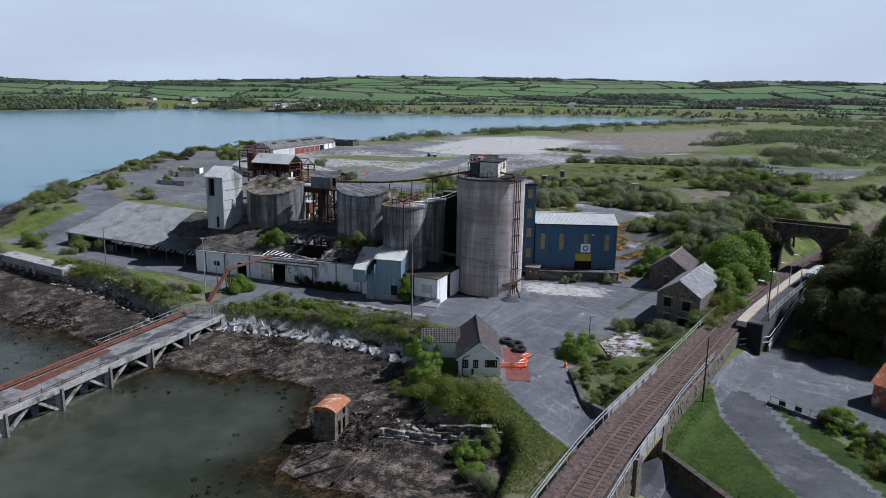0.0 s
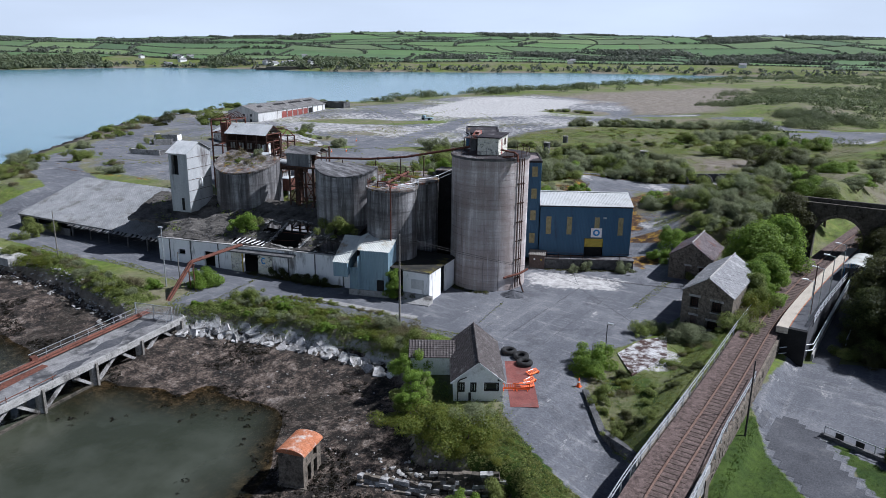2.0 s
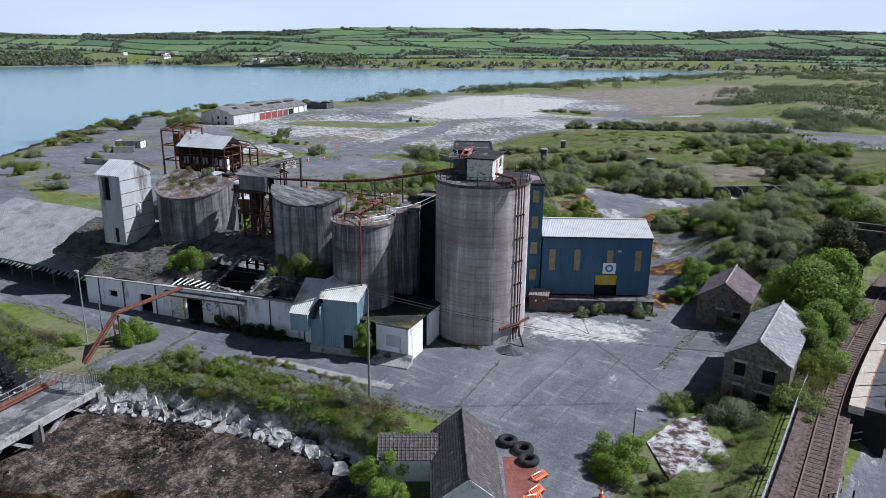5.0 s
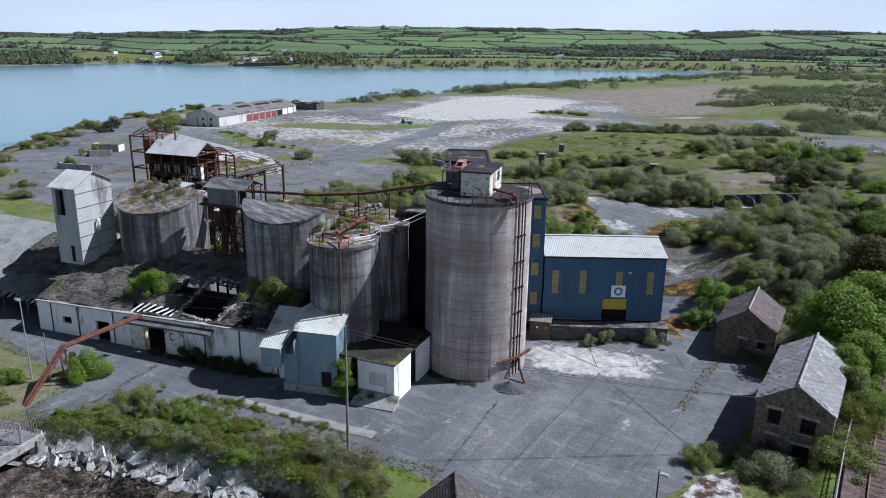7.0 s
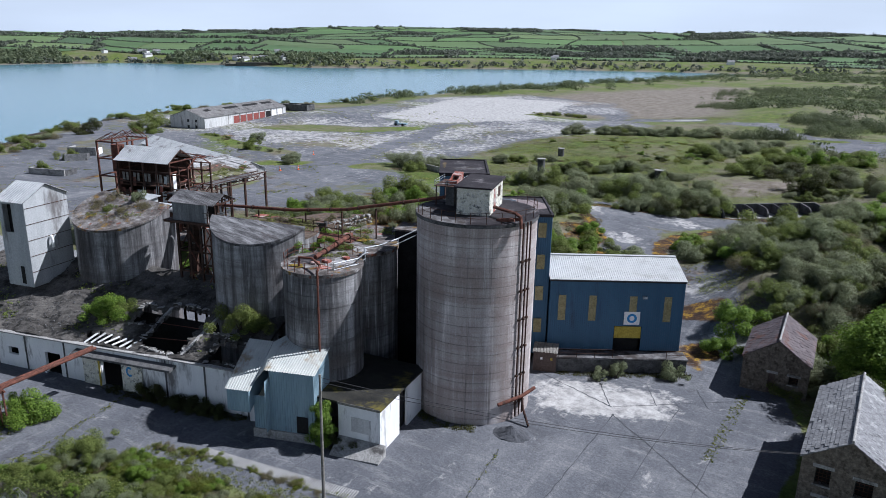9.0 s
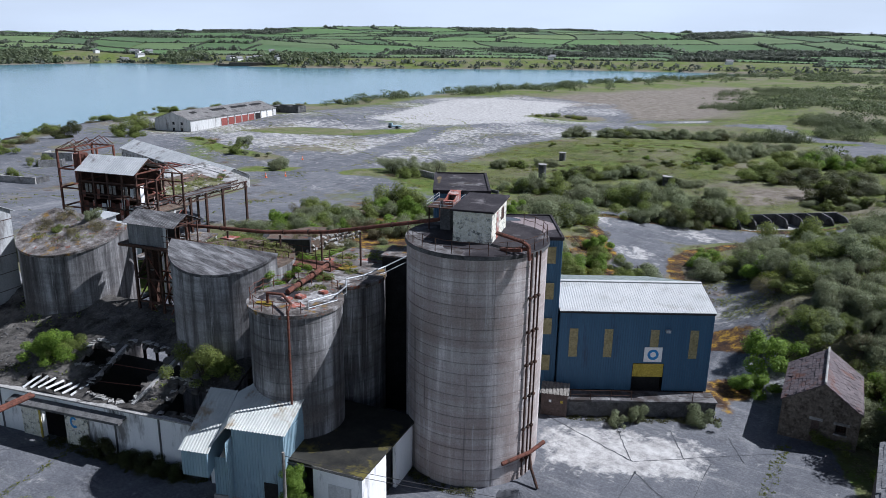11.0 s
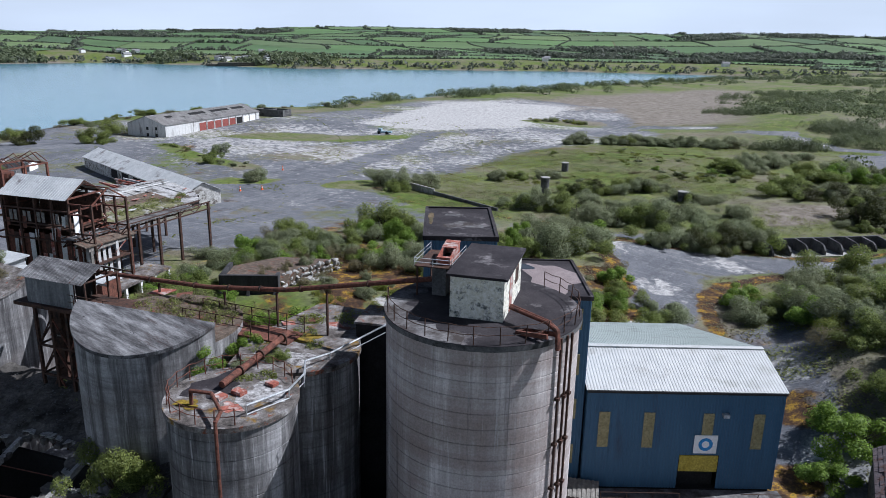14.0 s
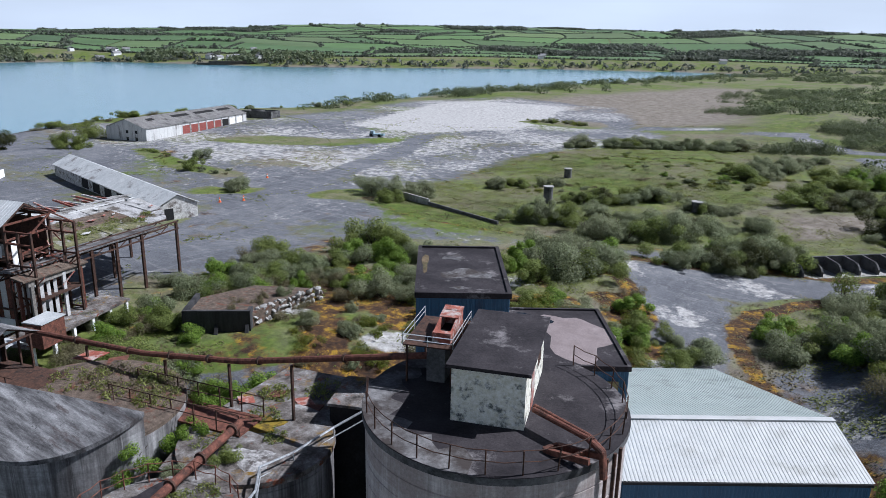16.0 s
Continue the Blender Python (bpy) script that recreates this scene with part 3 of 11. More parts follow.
_rx = np.interp(_ry, RAIL_Y, RAIL_X)
for _ in range(30):
    _rx[1:-1] = (_rx[:-2] + 2 * _rx[1:-1] + _rx[2:]) / 4


def rail_x(y):
    return np.interp(y, _ry, _rx)


RAIL_Z = 2.35
ROAD_DOWN = [(-33, 72), (-27, 65.5), (-22.5, 59.5), (-17, 56), (-10, 51.5), (0, 44)]


def land_z(x, y):
    x, y = np.asarray(x, float), np.asarray(y, float)
    d = (x + 100) * -0.47 + (y - 80) * 0.88
    z = 2.3 * sm(d, 8, 30) + 1.9 * sm(d, 10, 26) * (1 - sm(d, 50, 78)) * (1 - sm(x, -75, -55)) + 0.25 * wob(x, y, 9) * sm(d, 5, 30)
    z += 0.6 * np.exp(-((x + 88) ** 2 + (y - 120) ** 2) / 90) + 1.2 * np.exp(-((x + 72) ** 2 + (y - 104) ** 2) / 90)
    z += 1.3 * sm(d, 60, 110) * sm(x, -110, -60) + 5.0 * np.exp(-((x + 62) ** 2 / 900 + (y - 385) ** 2 / 2600)) + 3.0 * sm(x, -60, 20) * sm(y, 180, 330)
    z += 0.7 * wob(x, y, 17, 1) * sm(d, 70, 130)
    rx = rail_x(y)
    e = x - rx
    z = np.where(e > 2.4, z - 1.0 * sm(e, 2.4, 4.0) * (1 - sm(y, 100, 150)), z)
    z += (1.6 * sm(e, -7.0, -3.2) * (e < 0) * sm(y, 60, 66) * (1 - sm(y, 100, 112)))
    bank = sm(e, 7.0, 22.0) * sm(y, 92, 112) * 7.5 + sm(-e, 4.0, 11.0) * sm(y, 116, 133) * 5.5 + sm(e, 4.5, 9.0) * sm(y, 118, 133) * 3.5
    z += bank * (1 - sm(y, 150, 210) * 0.7) * (1 - sm(np.abs(e), 18, 32))
    inc = (np.abs(e) < 4.2) & (y > 98)
    z = np.where(inc, np.minimum(z, RAIL_Z - 0.65) * 1.0, z)
    rd = line_dist(x, y, ROAD_DOWN)
    z -= 2.0 * np.exp(-(rd / 4.2) ** 2) * sm(x, -34, -22)
    c = poly_dist(x, y, COAST)
    rough = wob(x, y, 2.3, 3) * 0.13 + wob(x, y, 5.1, 4) * 0.22 + wob(x, y, 1.1, 6) * 0.07 + wob(x, y, 11.0, 8) * 0.3
    bay = sm(x, -150, -128) * (1 - sm(y, 75, 90))
    mud = -2.2 + np.minimum(c, 0) * (0.112 * bay + 0.5 * (1 - bay)) + rough
    z = np.where(bay < 0.5, z * sm(c, -2, 16), z)
    mud = mud - 0.4 * np.exp(-((x + 59) ** 2 / 110 + (y - 49) ** 2 / 70))
    mud = np.maximum(mud, -7)
    z = np.where(c > -0.6, mud + (z - mud) * sm(c, -0.6, 1.2), mud)
    f = poly_dist(x, y, FAR)
    rise = sm(f, -10, 60) * 10 + sm(f, 40, 900) * 26 + sm(f, 250, 1500) * 22
    hill = -4.5 + rise + (wob(x, y, 210, 2) * 7 + wob(x, y, 95, 5) * 3) * sm(f, 60, 500)
    hill = hill - 40 * sm(f, 1800, 3000) - 22 * sm(-(0.82 * x + 0.57 * y), 0, 700) * sm(f, 150, 1100)
    return np.where(f > -12, np.maximum(hill, np.where(c > 0, z, -9)), z)


def axis(near0, near1, fine, lo, hi, grow):
    a = list(np.arange(near0, near1 + 1e-6, fine))
    s, p = fine, near1
    while p < hi:
        s = min(s * grow, 28.0)
        p += s
        a.append(p)
    s, p, left = fine, near0, []
    while p > lo:
        s = min(s * grow, 28.0)
        p -= s
        left.append(p)
    return np.array(left[::-1] + a)


gx, gy = axis(-140, 6, 0.75, -2600, 2000, 1.06), axis(26, 190, 0.75, -420, 3400, 1.06)
X, Y = np.meshgrid(gx, gy)
Z = land_z(X, Y)

# covers of the ground: paved, pale, grass / mud, moss, lawn
YARD = [(-150, 64), (-118, 65), (-100, 68), (-87.5, 67.8), (-84.5, 66.5), (-82.5, 61.5), (-79.2, 61.5), (-77.5, 67.2), (-73, 68.8), (-70, 71), (-64, 71.8), (-54, 73.2), (-46.5, 73.9), (-43, 70), (-36, 66), (-33.8, 62), (-27.5, 57), (-20, 54), (-20, 61),
        (-26.0, 66.2), (-30, 71.5), (-32, 79), (-28.6, 89), (-27.6, 104), (-31, 112), (-35, 118), (-46, 135), (-66, 130), (-112, 92), (-150, 88)]
ROADS = [[(-19, 56.5), (-8, 50), (2, 43), (16, 36), (16, 52), (4, 63), (-5, 74), (1, 72), (5, 74), (2, 90), (-3, 97), (-9, 95.5), (-15, 92), (-15.8, 78), (-12.3, 70), (-5.4, 60.9), (-1.5, 56.5), (-2, 50), (-8, 54), (-16, 58.5)]]
BACK = [(-300, 200), (-262, 178), (-215, 140), (-190, 112), (-168, 96), (-120, 100), (-118, 118), (-108, 128), (-104, 150), (-90, 158), (-78, 163), (-60, 170), (-46, 172), (-46, 177), (-58, 175),
        (-80, 172), (-112, 172), (-128, 178), (-122, 205), (-126, 240), (-95, 290), (-120, 330), (-150, 400), (-215, 420), (-246, 380), (-240, 300), (-250, 240)]
OLD_ROAD = [(-73, 161), (-67, 155), (-61.5, 143), (-59, 133), (-51, 131), (-53, 140), (-55, 150), (-56, 156), (-51, 162.5), (-45, 166.5), (-38, 173.5), (-30, 180), (-31, 184), (-39, 178.5), (-46, 173.5), (-56, 171), (-63, 168), (-71, 165)]
TRACK = [(-122, 334), (-98.6, 327.5), (-82.6, 324), (-73, 324), (-63.4, 309.7), (-55.4, 302.3), (-38, 294), (-10, 290)]
TIP = [(-55, 288), (-51, 280), (-41, 262), (-20, 258), (-20, 286), (-38, 290)]
LAWN = [(-15.2, 60.4), (-14.4, 59.2), (-10.9, 57.2), (-6.5, 53.6), (-2.0, 50.5), (-1.5, 56.5), (-5.4, 60.9), (-8.7, 65.3), (-12.3, 70.1), (-15.6, 76.8), (-15.5, 66)]
STRIP = [(-9.3, 76.4), (-7.7, 74.2), (-5.2, 69.6), (-0.5, 66), (4, 61), (6, 63.5), (0.5, 69.5), (-4, 73.8), (-7.2, 76.4)]
BARE = [(-209, 394), (-150, 585), (-125, 590), (-104, 440), (-87, 340), (-146, 320)]
PALE = [(-200, 262), (-224, 350), (-217, 385), (-165, 372), (-150, 292), (-172, 268)]


def put_cover():
    paved = np.maximum(sm(poly_dist(X, Y, YARD), -1.0, 1.0), np.max([sm(poly_dist(X, Y, r), -1, 1) for r in ROADS], axis=0))
    backp = sm(poly_dist(X, Y, BACK), -8, 8)
    paved = np.maximum(paved, backp * (0.62 + 0.22 * wob(X, Y, 11, 7) + 0.14 * wob(X, Y, 4, 2)))
    drive = 1 - sm(line_dist(X, Y, [(-112, 112), (-126, 124), (-136.3, 144.9), (-144.7, 169.6), (-147, 195), (-155, 228), (-168, 262)]), 2.2, 3.4)
    path = line_dist(X, Y, [(-138, 84), (-165, 92), (-190, 106), (-214, 140), (-236, 170), (-250, 210)])
    paved = np.maximum(paved, 1 - sm(path, 3, 7))
    pale = sm(poly_dist(X, Y, PALE), -10, 14) * 1.25
    pale = np.maximum(pale, backp * (0.55 + 0.45 * sm(Y + 0.25 * (X + 140), 150, 185)) * (0.37 + 0.16 * sm(wob(X, Y, 26, 2) + wob(X * 1.2 + Y * 0.6, Y - 0.5 * X, 9, 1) + 0.6 * wob(X, Y, 4, 3), -0.9, 0.9)))
    pale = pale * (1 - 0.85 * drive)
    pale = np.maximum(pale, np.max([0.08 * sm(poly_dist(X, Y, r), -1, 2) for r in ROADS], axis=0))
    pale = np.maximum(pale, (0.86 + 0.2 * wob(X, Y, 1.9, 2)) * np.exp(-((X + 45 + (Y - 102.0) * 0.5) ** 2 / 95 + (Y - 101.5 - (X + 45) * 0.45) ** 2 / 27)))
    for pad in (OLD_ROAD, [(-51, 136), (-46, 146), (-41, 148), (-38, 140), (-42, 130), (-47, 130)], [(-50, 141), (-44, 141), (-34.5, 121), (-34, 112), (-38, 112), (-43, 126)]):
        inside = sm(poly_dist(X, Y, pad), -1.2, 0.8)
        paved = np.maximum(paved, inside * (0.85 + 0.3 * wob(X, Y, 3.3, 2)))
        pale = np.maximum(pale, inside * (0.27 + 0.3 * wob(X, Y, 2.6, 5)))
    pale = np.maximum(pale, 0.75 * np.exp(-(((X + 88) / 20) ** 4 + ((Y - 133) / 18) ** 4)) * sm(wob(X, Y, 2.2, 6) + 0.8 * wob(X, Y, 5.2, 3), 0.15, 0.7))
    track = np.maximum(1 - sm(line_dist(X, Y, TRACK) + 1.2 * wob(X, Y, 6, 2), 2.6, 5.0), sm(poly_dist(X, Y, TIP) + 2 * wob(X, Y, 5, 3), -2, 2))
    paved = np.maximum(paved, track)
    pale = np.maximum(pale, track * (0.36 + 0.3 * wob(X, Y, 7, 4)))
    pale = np.maximum(pale, 0.8 * (1 - sm(np.abs(poly_dist(X, Y, COAST) + 0.1), 0.4, 1.0)) * (X > -81) * (X < -48) * (Y > 55) * (Y < 70))
    pale = np.maximum(pale, 0.7 * (1 - sm(np.hypot(X + 26.5, (Y - 82) * 0.8), 2, 4)))
    c = poly_dist(X, Y, COAST)
    moss_rim = sm(1.6 - np.abs(poly_dist(X, Y, BACK) + 2.5 * wob(X, Y, 8, 3)), 0, 1.6) * (Y < 260)
    grass = np.where(c > 1, 0.62 + 0.25 * wob(X, Y, 14, 3) + 0.12 * sm(Y, 235, 300), 0.2)
    grass = np.maximum(grass, np.where(poly_dist(X, Y, FAR) > 5, 0.8, 0))
    grass = np.where((c > 1) & (Y < 78), np.maximum(grass, 0.9), grass)
    mudm = np.maximum(sm(-c, -0.3, 0.5), sm(9.0 + 3 * wob(X, Y, 13, 2) - c, 0, 3) * sm(-X, 150, 170) * (Y < 330)) * (poly_dist(X, Y, FAR) < -20)
    zone = np.exp(-(((X + 78) / 34) ** 4 + ((Y - 130) / 24) ** 4))
    moss = 0.55 * np.exp(-(((X + 90) / 15) ** 4 + ((Y - 128) / 17) ** 4)) * sm(wob(X, Y, 3.7, 2) + 0.7 * wob(X, Y, 1.6, 7), -0.4, 0.5) + 0.78 * zone * sm(wob(X, Y, 4.7, 6) + 0.8 * wob(X, Y, 1.9, 8), -0.1, 0.8) + 0.34 * sm(wob(X, Y, 4.3, 9) + 0.6 * wob(X, Y, 1.9, 3), 0.25, 1.0) * backp + 0.78 * (1 - sm(line_dist(X, Y, [(-100, 146), (-84, 148), (-70, 152), (-64, 146), (-55, 136), (-44, 126), (-38, 117)]), 2, 7)) * sm(wob(X, Y, 3.1, 2) + wob(X, Y, 1.4, 5), -0.3, 0.6) + 0.42 * np.exp(-((X + 78) ** 2 / 300 + (Y - 118) ** 2 / 150)) + 0.2 * sm(wob(X, Y, 6, 4), 0.4, 1) * sm(Y, 60, 100) * (Y < 200)
    road = poly_dist(X, Y, OLD_ROAD)
    moss = moss * (1 - 0.7 * sm(road, 0, 2))
    rim2 = sm(2.4 - np.abs(road + 1.5 + 1.6 * wob(X, Y, 4, 3)), 0, 1.8)
    moss = np.maximum(np.maximum(moss, 0.5 * moss_rim), 0.85 * rim2)
    moss = np.maximum(moss, 0.34 * np.exp(-(((X + 87) / 15) ** 4 + ((Y - 120) / 17) ** 4)) * (0.75 + 0.9 * wob(X, Y, 2.7, 4)))
    lawn = np.maximum(sm(poly_dist(X, Y, LAWN), -1, 1), sm(poly_dist(X, Y, STRIP), -1, 1))
    lawn = np.maximum(lawn, sm(poly_dist(X, Y, [(-36, 57), (-31, 60), (-24, 56), (-22, 48), (-24, 40), (-27, 50)]), -1, 1))
    lawn = np.maximum(lawn, 0.5 * sm(poly_dist(X, Y, [(-30, 72), (-21, 60.5), (-20.3, 70), (-20.8, 92), (-29, 92)]), -0.5, 1) * (0.75 + 0.35 * wob(X, Y, 2.7, 4)))
    grass = np.maximum(grass, 1.2 * np.exp(-(((X + 90) / 30) ** 4 + ((Y - 240) / 46) ** 4)))
    strip1 = 1 - sm(line_dist(X, Y, [(-207, 189), (-184, 181), (-166, 180)]) + 1.2 * wob(X, Y, 3, 2), 1.5, 3.5)
    strip2 = 1 - sm(line_dist(X, Y, [(-204, 220), (-180, 232), (-172, 246)]) + 3 * wob(X, Y, 7, 2), 4, 9)
    strip3 = 1 - sm(line_dist(X, Y, [(-156, 166), (-149, 170)]) + wob(X, Y, 2, 2), 2, 4)
    strip4 = 1 - sm(line_dist(X, Y, [(-134, 178), (-116, 188)]) + wob(X, Y, 2, 2), 3, 6)
    strip5 = 1 - sm(line_dist(X, Y, [(-158, 322), (-138, 327)]) + wob(X, Y, 3, 2), 4, 8)
    verge = np.max([strip1, strip2, strip3, strip4, strip5], axis=0)
    paved = np.maximum(paved, drive)
    verge = verge * (1 - drive)
    paved, pale, grass = paved * (1 - verge), pale * (1 - verge), np.maximum(grass, verge * 0.9)
    dry = sm(poly_dist(X, Y, BARE), -15, 15) + sm(poly_dist(X, Y, [(-56, 191), (-55, 209), (-45, 215), (-43, 208), (-46, 200)]) + 1.5 * wob(X, Y, 3, 2), -1.5, 1.5)
    grass = grass * (1 - 0.75 * np.clip(dry, 0, 1))
    paved = paved * (1 - sm(lawn, 0.7, 0.9))
    return (paved, pale, grass), (mudm, moss, lawn)


def grid_mesh(name, xs, ys, Zs):
    nx, ny = len(xs), len(ys)
    me = bpy.data.meshes.new(name)
    XX, YY = np.meshgrid(xs, ys)
    co = np.stack([XX, YY, Zs], -1).reshape(-1, 3)
    i = np.arange(nx * ny).reshape(ny, nx)
    q = np.stack([i[:-1, :-1], i[:-1, 1:], i[1:, 1:], i[1:, :-1]], -1).reshape(-1, 4)
    me.vertices.add(len(co))
    me.vertices.foreach_set("co", co.astype(np.float32).ravel())
    me.loops.add(q.size)
    me.loops.foreach_set("vertex_index", q.astype(np.int32).ravel())
    me.polygons.add(len(q))
    me.polygons.foreach_set("loop_start", np.arange(0, q.size, 4, dtype=np.int32))
    me.update(calc_edges=True)
    me.shade_smooth()
    return me


ground_mesh = grid_mesh("ground", gx, gy, Z)
for nm, chans in zip(("cover", "cover2"), put_cover()):
    at = ground_mesh.color_attributes.new(nm, "FLOAT_COLOR", "POINT")
    at.data.foreach_set("color", np.stack([*chans, np.ones_like(X)], -1).astype(np.float32).ravel())
ground_mesh.materials.append(M["ground"])
tagged(new("ground", ground_mesh), "cracked tarmac, scrub, mud and rough grass ground", "ground", kind="structure")


def ground_patch(name, poly, material, label, category, step=0.7, lift=0.03):
    """A sheet laid over the ground inside a plan outline."""
    xs, ys = [p[0] for p in poly], [p[1] for p in poly]
    ax, ay = np.arange(min(xs), max(xs) + step, step), np.arange(min(ys), max(ys) + step, step)
    PX, PY = np.meshgrid(ax, ay)
    i = np.arange(PX.size).reshape(PX.shape)
    q = np.stack([i[:-1, :-1], i[:-1, 1:], i[1:, 1:], i[1:, :-1]], -1).reshape(-1, 4)
    cx, cy = PX.ravel()[q].mean(1), PY.ravel()[q].mean(1)
    q = q[poly_dist(cx, cy, poly) > -0.1]
    bm = bmesh.new()
    keep = {}
    for quad in q:
        vs = []
        for k in quad:
            if k not in keep:
                x, y = float(PX.ravel()[k]), float(PY.ravel()[k])
                keep[k] = bm.verts.new((x, y, float(land_z(x, y)) + lift))
            vs.append(keep[k])
        bm.faces.new(vs)
    return solid(name, bm, material, label, category, "structure")


ground_patch("lane", [(-15.0, 77.2), (-12.0, 70.4), (-8.4, 65.6), (-5.1, 61.2), (-1.2, 56.8), (4, 50), (9, 54), (3.5, 61), (-1.0, 65.6), (-5.6, 69.4), (-8.0, 73.6), (-9.8, 77.0), (-12.2, 78.6)], "asphalt", "dark patched asphalt lane beside the mown grass", "lane")
ground_patch("lane", [(-16.5, 57.6), (-14.6, 58.6), (-2.6, 50.0), (3, 45.5), (1, 41), (-8, 49), (-17, 54.6)], "asphalt", "sunken asphalt lane that dips under the railway", "lane", 0.6)


def water_material():
    k = Net("estuary_water", 0.17, 0, 0.4)
    pos = k.pos()
    big = k.noise(k.pos((0.4, 1, 1)), 0.012, 5, 0.6)
    g = k.n("ShaderNodeSeparateXYZ")
    k.l(pos, g.inputs[0])
    shallow = k.step(k.math("ADD", g.outputs["X"], k.math("MULTIPLY", big, 20)), -150, -112)
    c = k.ramp(big, [(0.35, (0.075, 0.185, 0.24)), (0.65, (0.10, 0.225, 0.275))])
    silt = k.mix(k.step(k.noise(pos, 0.08, 5, 0.6), 0.4, 0.62), (0.030, 0.034, 0.020), (0.062, 0.068, 0.05))
    c = k.mix(k.math("MULTIPLY", shallow, k.step(g.outputs["Y"], 90, 70)), c, silt)
    k.colour(c)
    waves = k.noise(k.pos((1, 0.45, 1)), 1.6, 5, 0.65)
    k.bump(waves, 0.35, 0.1)
    at = k.n("ShaderNodeVertexColor")
    at.layer_name = "depth"
    clear = k.n("ShaderNodeBsdfTransparent", Color=(0.62, 0.56, 0.42, 1))
    ms = k.n("ShaderNodeMixShader")
    k.l(k.step(at.outputs["Color"], 0.0, 0.85), ms.inputs[0])
    k.l(clear.outputs[0], ms.inputs[1])
    k.l(k.b.outputs[0], ms.inputs[2])
    k.l(ms.outputs[0], k.t.nodes["Material Output"].inputs["Surface"])
    return k.m


wx, wy = axis(-132, -16, 1.0, -3800, 2600, 1.3), axis(12, 72, 1.0, -900, 2600, 1.3)
WX, WY = np.meshgrid(wx, wy)
water_mesh = grid_mesh("water", wx, wy, np.full(WX.shape, SEA))
deep = np.clip(SEA - land_z(WX, WY), 0, 1)
deep = np.where((WX < -140) | (WY > 80) | (WY < 5), np.maximum(deep, 0.85 * (deep > 0.02)), deep)
at = water_mesh.color_attributes.new("depth", "FLOAT_COLOR", "POINT")
at.data.foreach_set("color", np.stack([deep, deep, deep, np.ones_like(deep)], -1).astype(np.float32).ravel())
water_mesh.materials.append(water_material())
tagged(new("water", water_mesh), "calm blue-green estuary water, brown in the shallows", "water", kind="structure")


# ---- silos ----
def silo_shell(bm, r, z0, top, lift, seg=72, groove=0.045):
    """A cylinder with shallow grooves between pours; top(x, y) gives the height of the rim."""
    zs = [z0]
    z = z0 + lift
    while z < 40:
        zs += [z - 0.03, z, z + 0.03]
        z += lift
    rings = []
    for j, zz in enumerate(zs):
        rr = r - groove if j % 3 == 2 and j else r
        ring = []
        for i in range(seg):
            a = 2 * math.pi * i / seg
            x, y = rr * math.cos(a), rr * math.sin(a)
            ring.append(bm.verts.new((x, y, min(zz, top(x, y)))))
        rings.append(ring)
        if zz > top(r, 0) + 3 and zz > top(-r, 0) + 3 and zz > top(0, r) + 3 and zz > top(0, -r) + 3:
            break
    for a, b in zip(rings, rings[1:]):
        for i in range(seg):
            j = (i + 1) % seg
            if max((a[i].co - b[i].co).length, (a[j].co - b[j].co).length) > 1e-4:
                bm.faces.new((a[i], a[j], b[j], b[i]))
    return bm


def disc(bm, r, z, t, seg=72, top=None):
    top = top or (lambda x, y: z)
    a = [(r * math.cos(2 * math.pi * i / seg), r * math.sin(2 * math.pi * i / seg)) for i in range(seg)]
    return prism(bm, a, lambda x, y: top(x, y) - t, top)


def silo(at, r, height, material, label, roof_label, slope=(0, 0), lift=0.85, over=0.12, roof="rooftop", z0=-0.3):
    th = thing("silo", label, "silo", at, group="concrete silos")

    def top(x, y):
        return height + slope[0] * x + slope[1] * y

    bm = B()
    silo_shell(bm, r, z0, top, lift)
    part("wall", bm, material, th)
    bm = B()
    disc(bm, r + over, 0, 0.28, top=lambda x, y: top(x, y) + 0.2)
    part("roof_slab", bm, roof, th, roof_label)
    return th


def guard_rail(th, r, z, a0, a1, n, h=1.0, material="rust_dark", sag=0.06):
    pts = []
    for i in range(n):
        a = radians(a0 + (a1 - a0) * i / (n - 1))
        p = Vector((r * math.cos(a), r * math.sin(a), z))
        pts.append(p)
        part("post", rod(B(), p, p + Vector((random.uniform(-.06, .06), random.uniform(-.06, .06), h)), 0.03, 6), material, th)
    for f in (0.55, 1.0):
        run = []
        for p, q in zip(pts, pts[1:]):
            run += [p + Vector((0, 0, h * f)), (p + q) / 2 + Vector((0, 0, h * f - sag))]
        bm = tube(B(), run + [pts[-1] + Vector((0, 0, h * f))], 0.02)
        part("rail", bm, material, th)


SILO = (-55.15, 94.5, 0.0)
big = silo(SILO, 5.25, 17.8, "silo", "tall grey concrete silo with pour rings and rust streaks", "black felted silo roof", lift=0.86, roof="felt")
guard_rail(big, 5.2, 18.0, -150, 75, 17, 0.95)
part("rim", (lambda bm: (silo_shell(bm, 5.38, 17.7, lambda x, y: 17.98, 5.0), bm)[1])(B()), "concrete_dark", big)
bm = B()
pts = [(5.36 * math.cos(radians(a)), 5.36 * math.sin(radians(a))) for a in range(150, 292, 6)]
pts += [((4.0 + 0.35 * math.sin(a * 0.31)) * math.cos(radians(a)), (4.0 + 0.35 * math.sin(a * 0.31)) * math.sin(radians(a))) for a in range(288, 148, -6)]
prism(bm, pts, 18.004, 18.012)
part("worn_patch", bm, "rooftop", big, "pale worn strip where the felt has gone")
bm = B()
